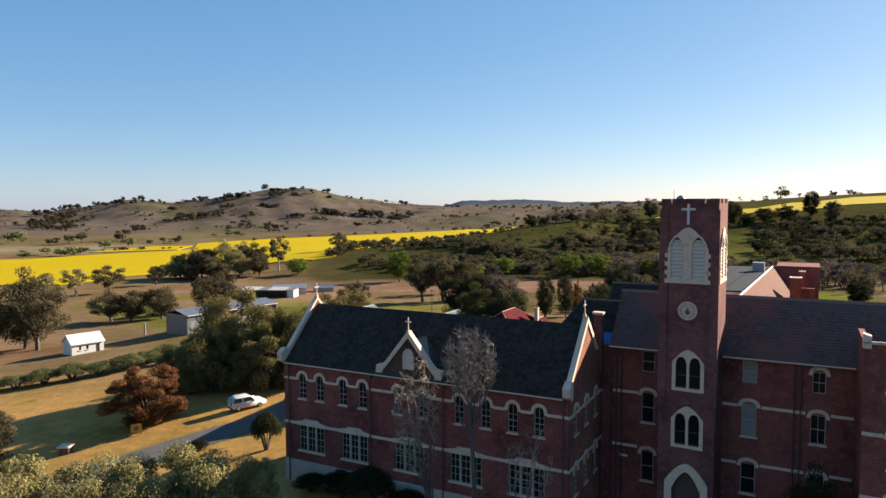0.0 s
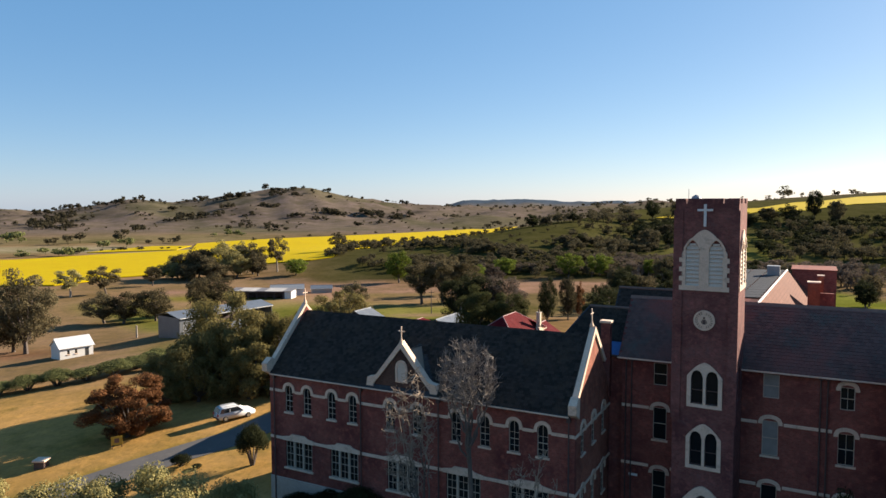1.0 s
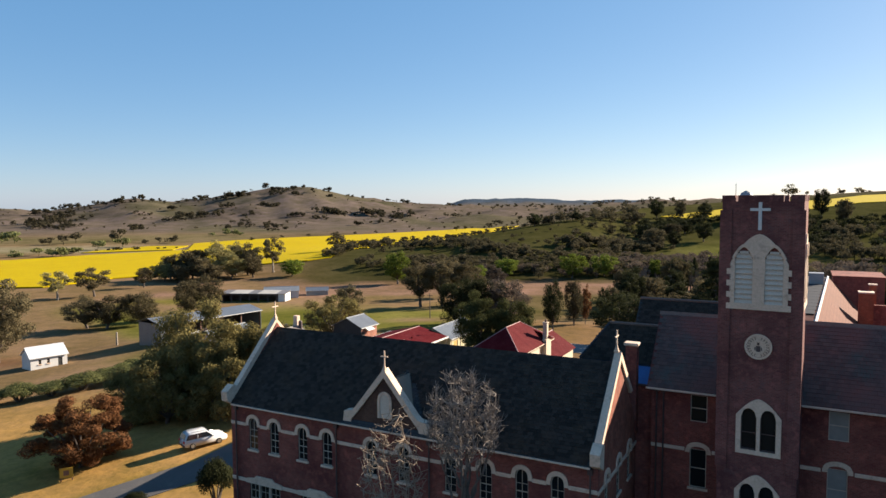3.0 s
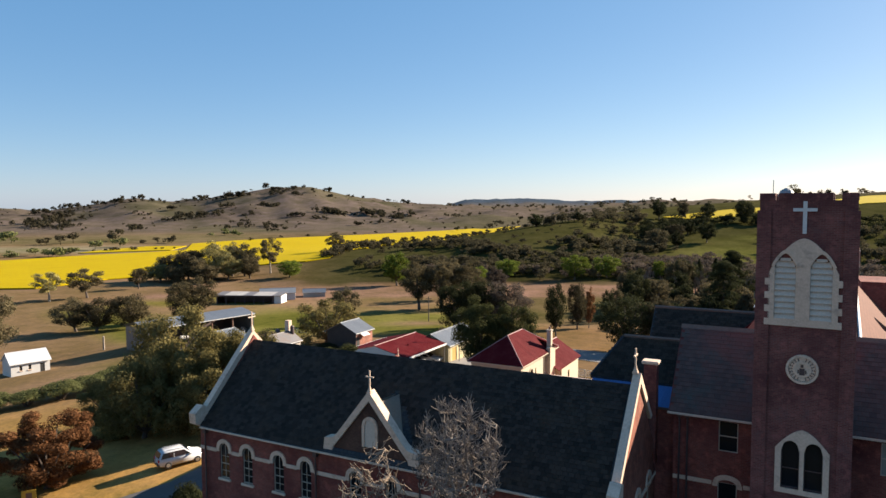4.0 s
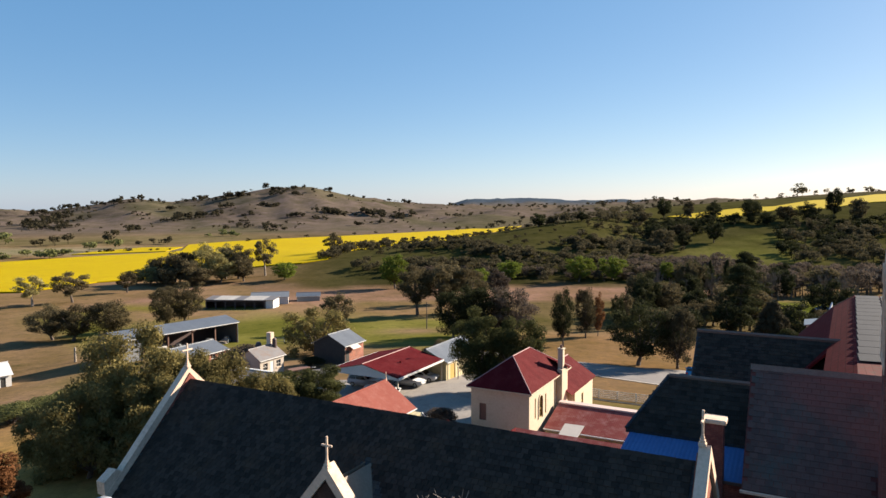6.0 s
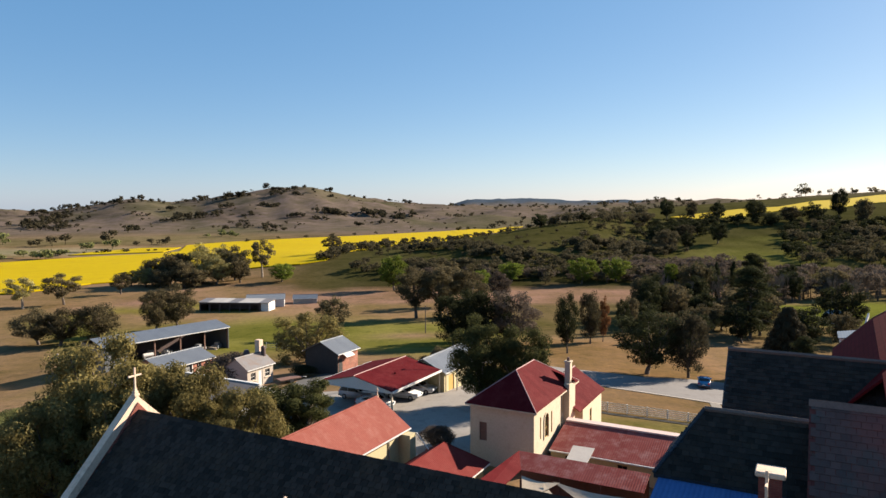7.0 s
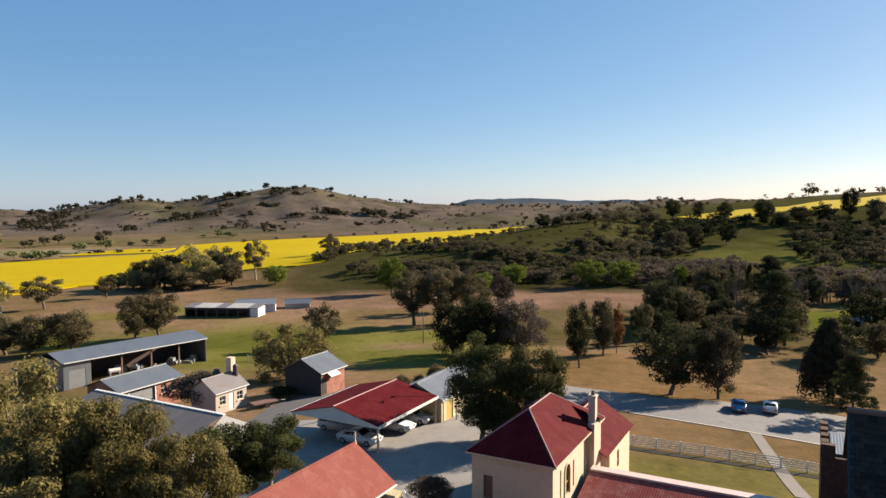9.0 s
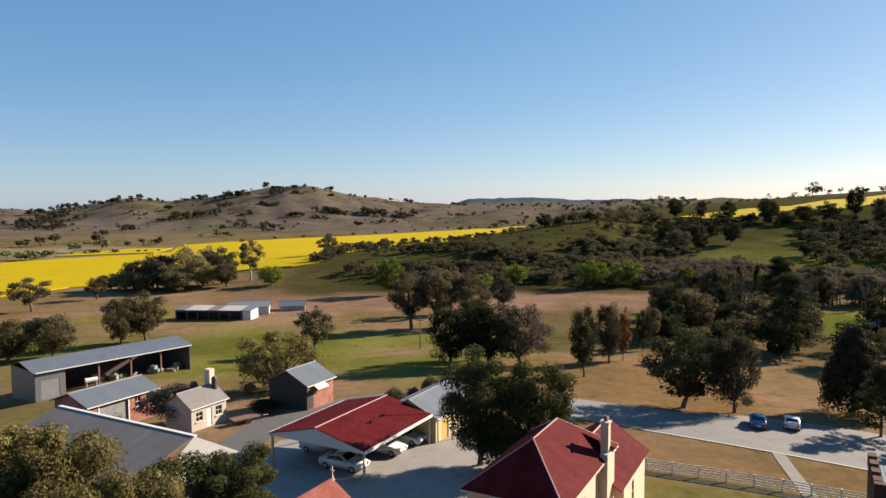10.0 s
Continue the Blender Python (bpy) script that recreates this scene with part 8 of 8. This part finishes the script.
woods("field_trees", "pale green trees along the valley fields", [(-285, 625, 8.8, 16), (-290, 534, 9.2, 16), (-298, 537, 7, 12), (-296, 564, 6.6, 15), (-293, 597, 9, 13), (-430, 703, 13.9, 22), (-446, 708, 12, 18), (-313, 545, 6.5, 12.6), (-321, 528, 5.9, 12.4), (-244, 789, 9.3, 14), (-234, 786, 8, 13), (-227, 783, 5.2, 12), (-255, 775, 4.6, 9.8)], HEDGE, 16, 0.11, 11)

# ---------------------------------------------------------------- canola
CROP = "dense flowering yellow canola field"
drape("canola_field", [(-300, 322), (-184, 328), (-176, 346), (-170, 366), (-155, 380), (-123, 408), (-99, 417), (-79, 416), (-67, 428), (-68, 515), (-58, 635), (3, 745), (48, 885), (96, 1010), (134, 1192), (54, 1050), (1, 950), (-133, 781), (-204, 696), (-232, 655), (-214, 590), (-228, 573), (-270, 542), (-289, 520), (-307, 499), (-420, 474)], 0.7, CANOLA, CROP, "crop", 5, "stuff", 0.5)
drape("canola_field", [(-289, 562), (-226, 588), (-228, 630), (-262, 625), (-284, 586)], 0.7, CANOLA, CROP, "crop", 3, "stuff", 0.5)
drape("canola_field", [(198, 634), (216, 616), (254, 622), (304, 656), (341, 654), (420, 700), (480, 712), (640, 740), (660, 800), (475, 785), (403, 736), (375, 729), (316, 684), (274, 676), (226, 650)], 0.7, CANOLA, CROP, "crop", 5, "stuff", 0.5)


# ---------------------------------------------------------------- fences, signs and clutter
def rail_fence(line, step, h, rails, material, label):
    f = thing("fence", pose(line[0][0], line[0][1], 0), label, "fence")
    ox, oy = line[0]
    (x0, y0), (x1, y1) = line
    n = int(math.hypot(x1 - x0, y1 - y0) / step)
    tops = []
    for k in range(n + 1):
        x, y = x0 + (x1 - x0) * k / n, y0 + (y1 - y0) * k / n
        z = hz(x, y)
        part("post", one(box, x - ox - 0.07, x - ox + 0.07, y - oy - 0.07, y - oy + 0.07, z - 0.2, z + h), material, f)
        tops.append((x - ox, y - oy, z))
    for a, b in zip(tops, tops[1:]):
        for r in range(rails):
            dz = h * (r + 0.7) / rails
            bm = bmesh.new()
            slab(bm, [(a[0], a[1] - 0.1, a[2] + dz - 0.05), (b[0], b[1] - 0.1, b[2] + dz - 0.05), (b[0], b[1] - 0.1, b[2] + dz + 0.05), (a[0], a[1] - 0.1, a[2] + dz + 0.05)], (0, 0.03, 0))
            part("rail", bm, material, f)


rail_fence([(18.0, 123.2), (46.0, 114.6)], 2.4, 1.2, 5, WHITE_PAINT, "white painted timber rail fence across the lawn")
rail_fence([(-36, 179), (-31, 176.5)], 2.6, 1.2, 3, STEEL, "grey steel gate and fence by the shed")
s = thing("yellow_sign", pose(-37.0, 79.4, hz(-37, 79.4), 0, 0, 20), "square yellow sign with brown emblem on two posts", "sign")
part("board", one(box, -0.6, 0.6, -0.03, 0.03, 0.35, 1.35), SIGN_YELLOW, s)
part("emblem", one(box, -0.25, 0.25, -0.045, -0.03, 0.6, 1.1), BROWN_PAINT, s)
for x in (-0.5, 0.5):
    part("post", one(box, x - 0.05, x + 0.05, 0.03, 0.11, -0.2, 1.3), BROWN_PAINT, s)
w = thing("barbecue", pose(-43.4, 75.6, hz(-43.4, 75.6)), "small dark barbecue with pale stone top", "barbecue")
part("base", one(box, -0.55, 0.55, -0.5, 0.5, -0.2, 0.75), DARK_PIPE, w)
bm = one(box, -0.7, 0.7, -0.65, 0.65, 0.75, 0.95)
bmesh.ops.bevel(bm, geom=bm.edges, offset=0.04, segments=1, affect="EDGES")
part("top_slab", bm, STONE, w)
p = thing("timber_post", pose(-74, 168, hz(-74, 168)), "pale weathered timber post in the paddock", "post")
part("post", one(tube, [(0, 0, -0.2), (0, 0, 3.0)], [0.25, 0.2], 8), PALE_BARK, p)
t = thing("trailer", pose(-21.6, 137.2, hz(-21.6, 137.2), 0, 0, 40), "flat farm trailer beside the cottage", "trailer")
part("deck", one(box, -1.7, 1.7, -0.8, 0.8, 0.6, 0.72), BROWN_PAINT, t)
part("drawbar", one(bar, (1.7, 0, 0.6), (3.0, 0, 0.4), 0.06), STEEL, t)
for y in (-0.9, 0.9):
    part("tyre", one(tube, [(0, y - 0.1, 0.35), (0, y + 0.1, 0.35)], [0.35, 0.35], 12), RUBBER, t)
for x, y, h in ((-3.0, 205, 7),):
    p = thing("power_pole", pose(x, y, hz(x, y)), "weathered timber power pole", "pole", "power poles")
    part("pole", one(tube, [(0, 0, -0.2), (0, 0, h)], [0.14, 0.10], 8), BARK, p)
    part("crossarm", one(box, -0.8, 0.8, -0.06, 0.06, h - 0.7, h - 0.55), BARK, p)
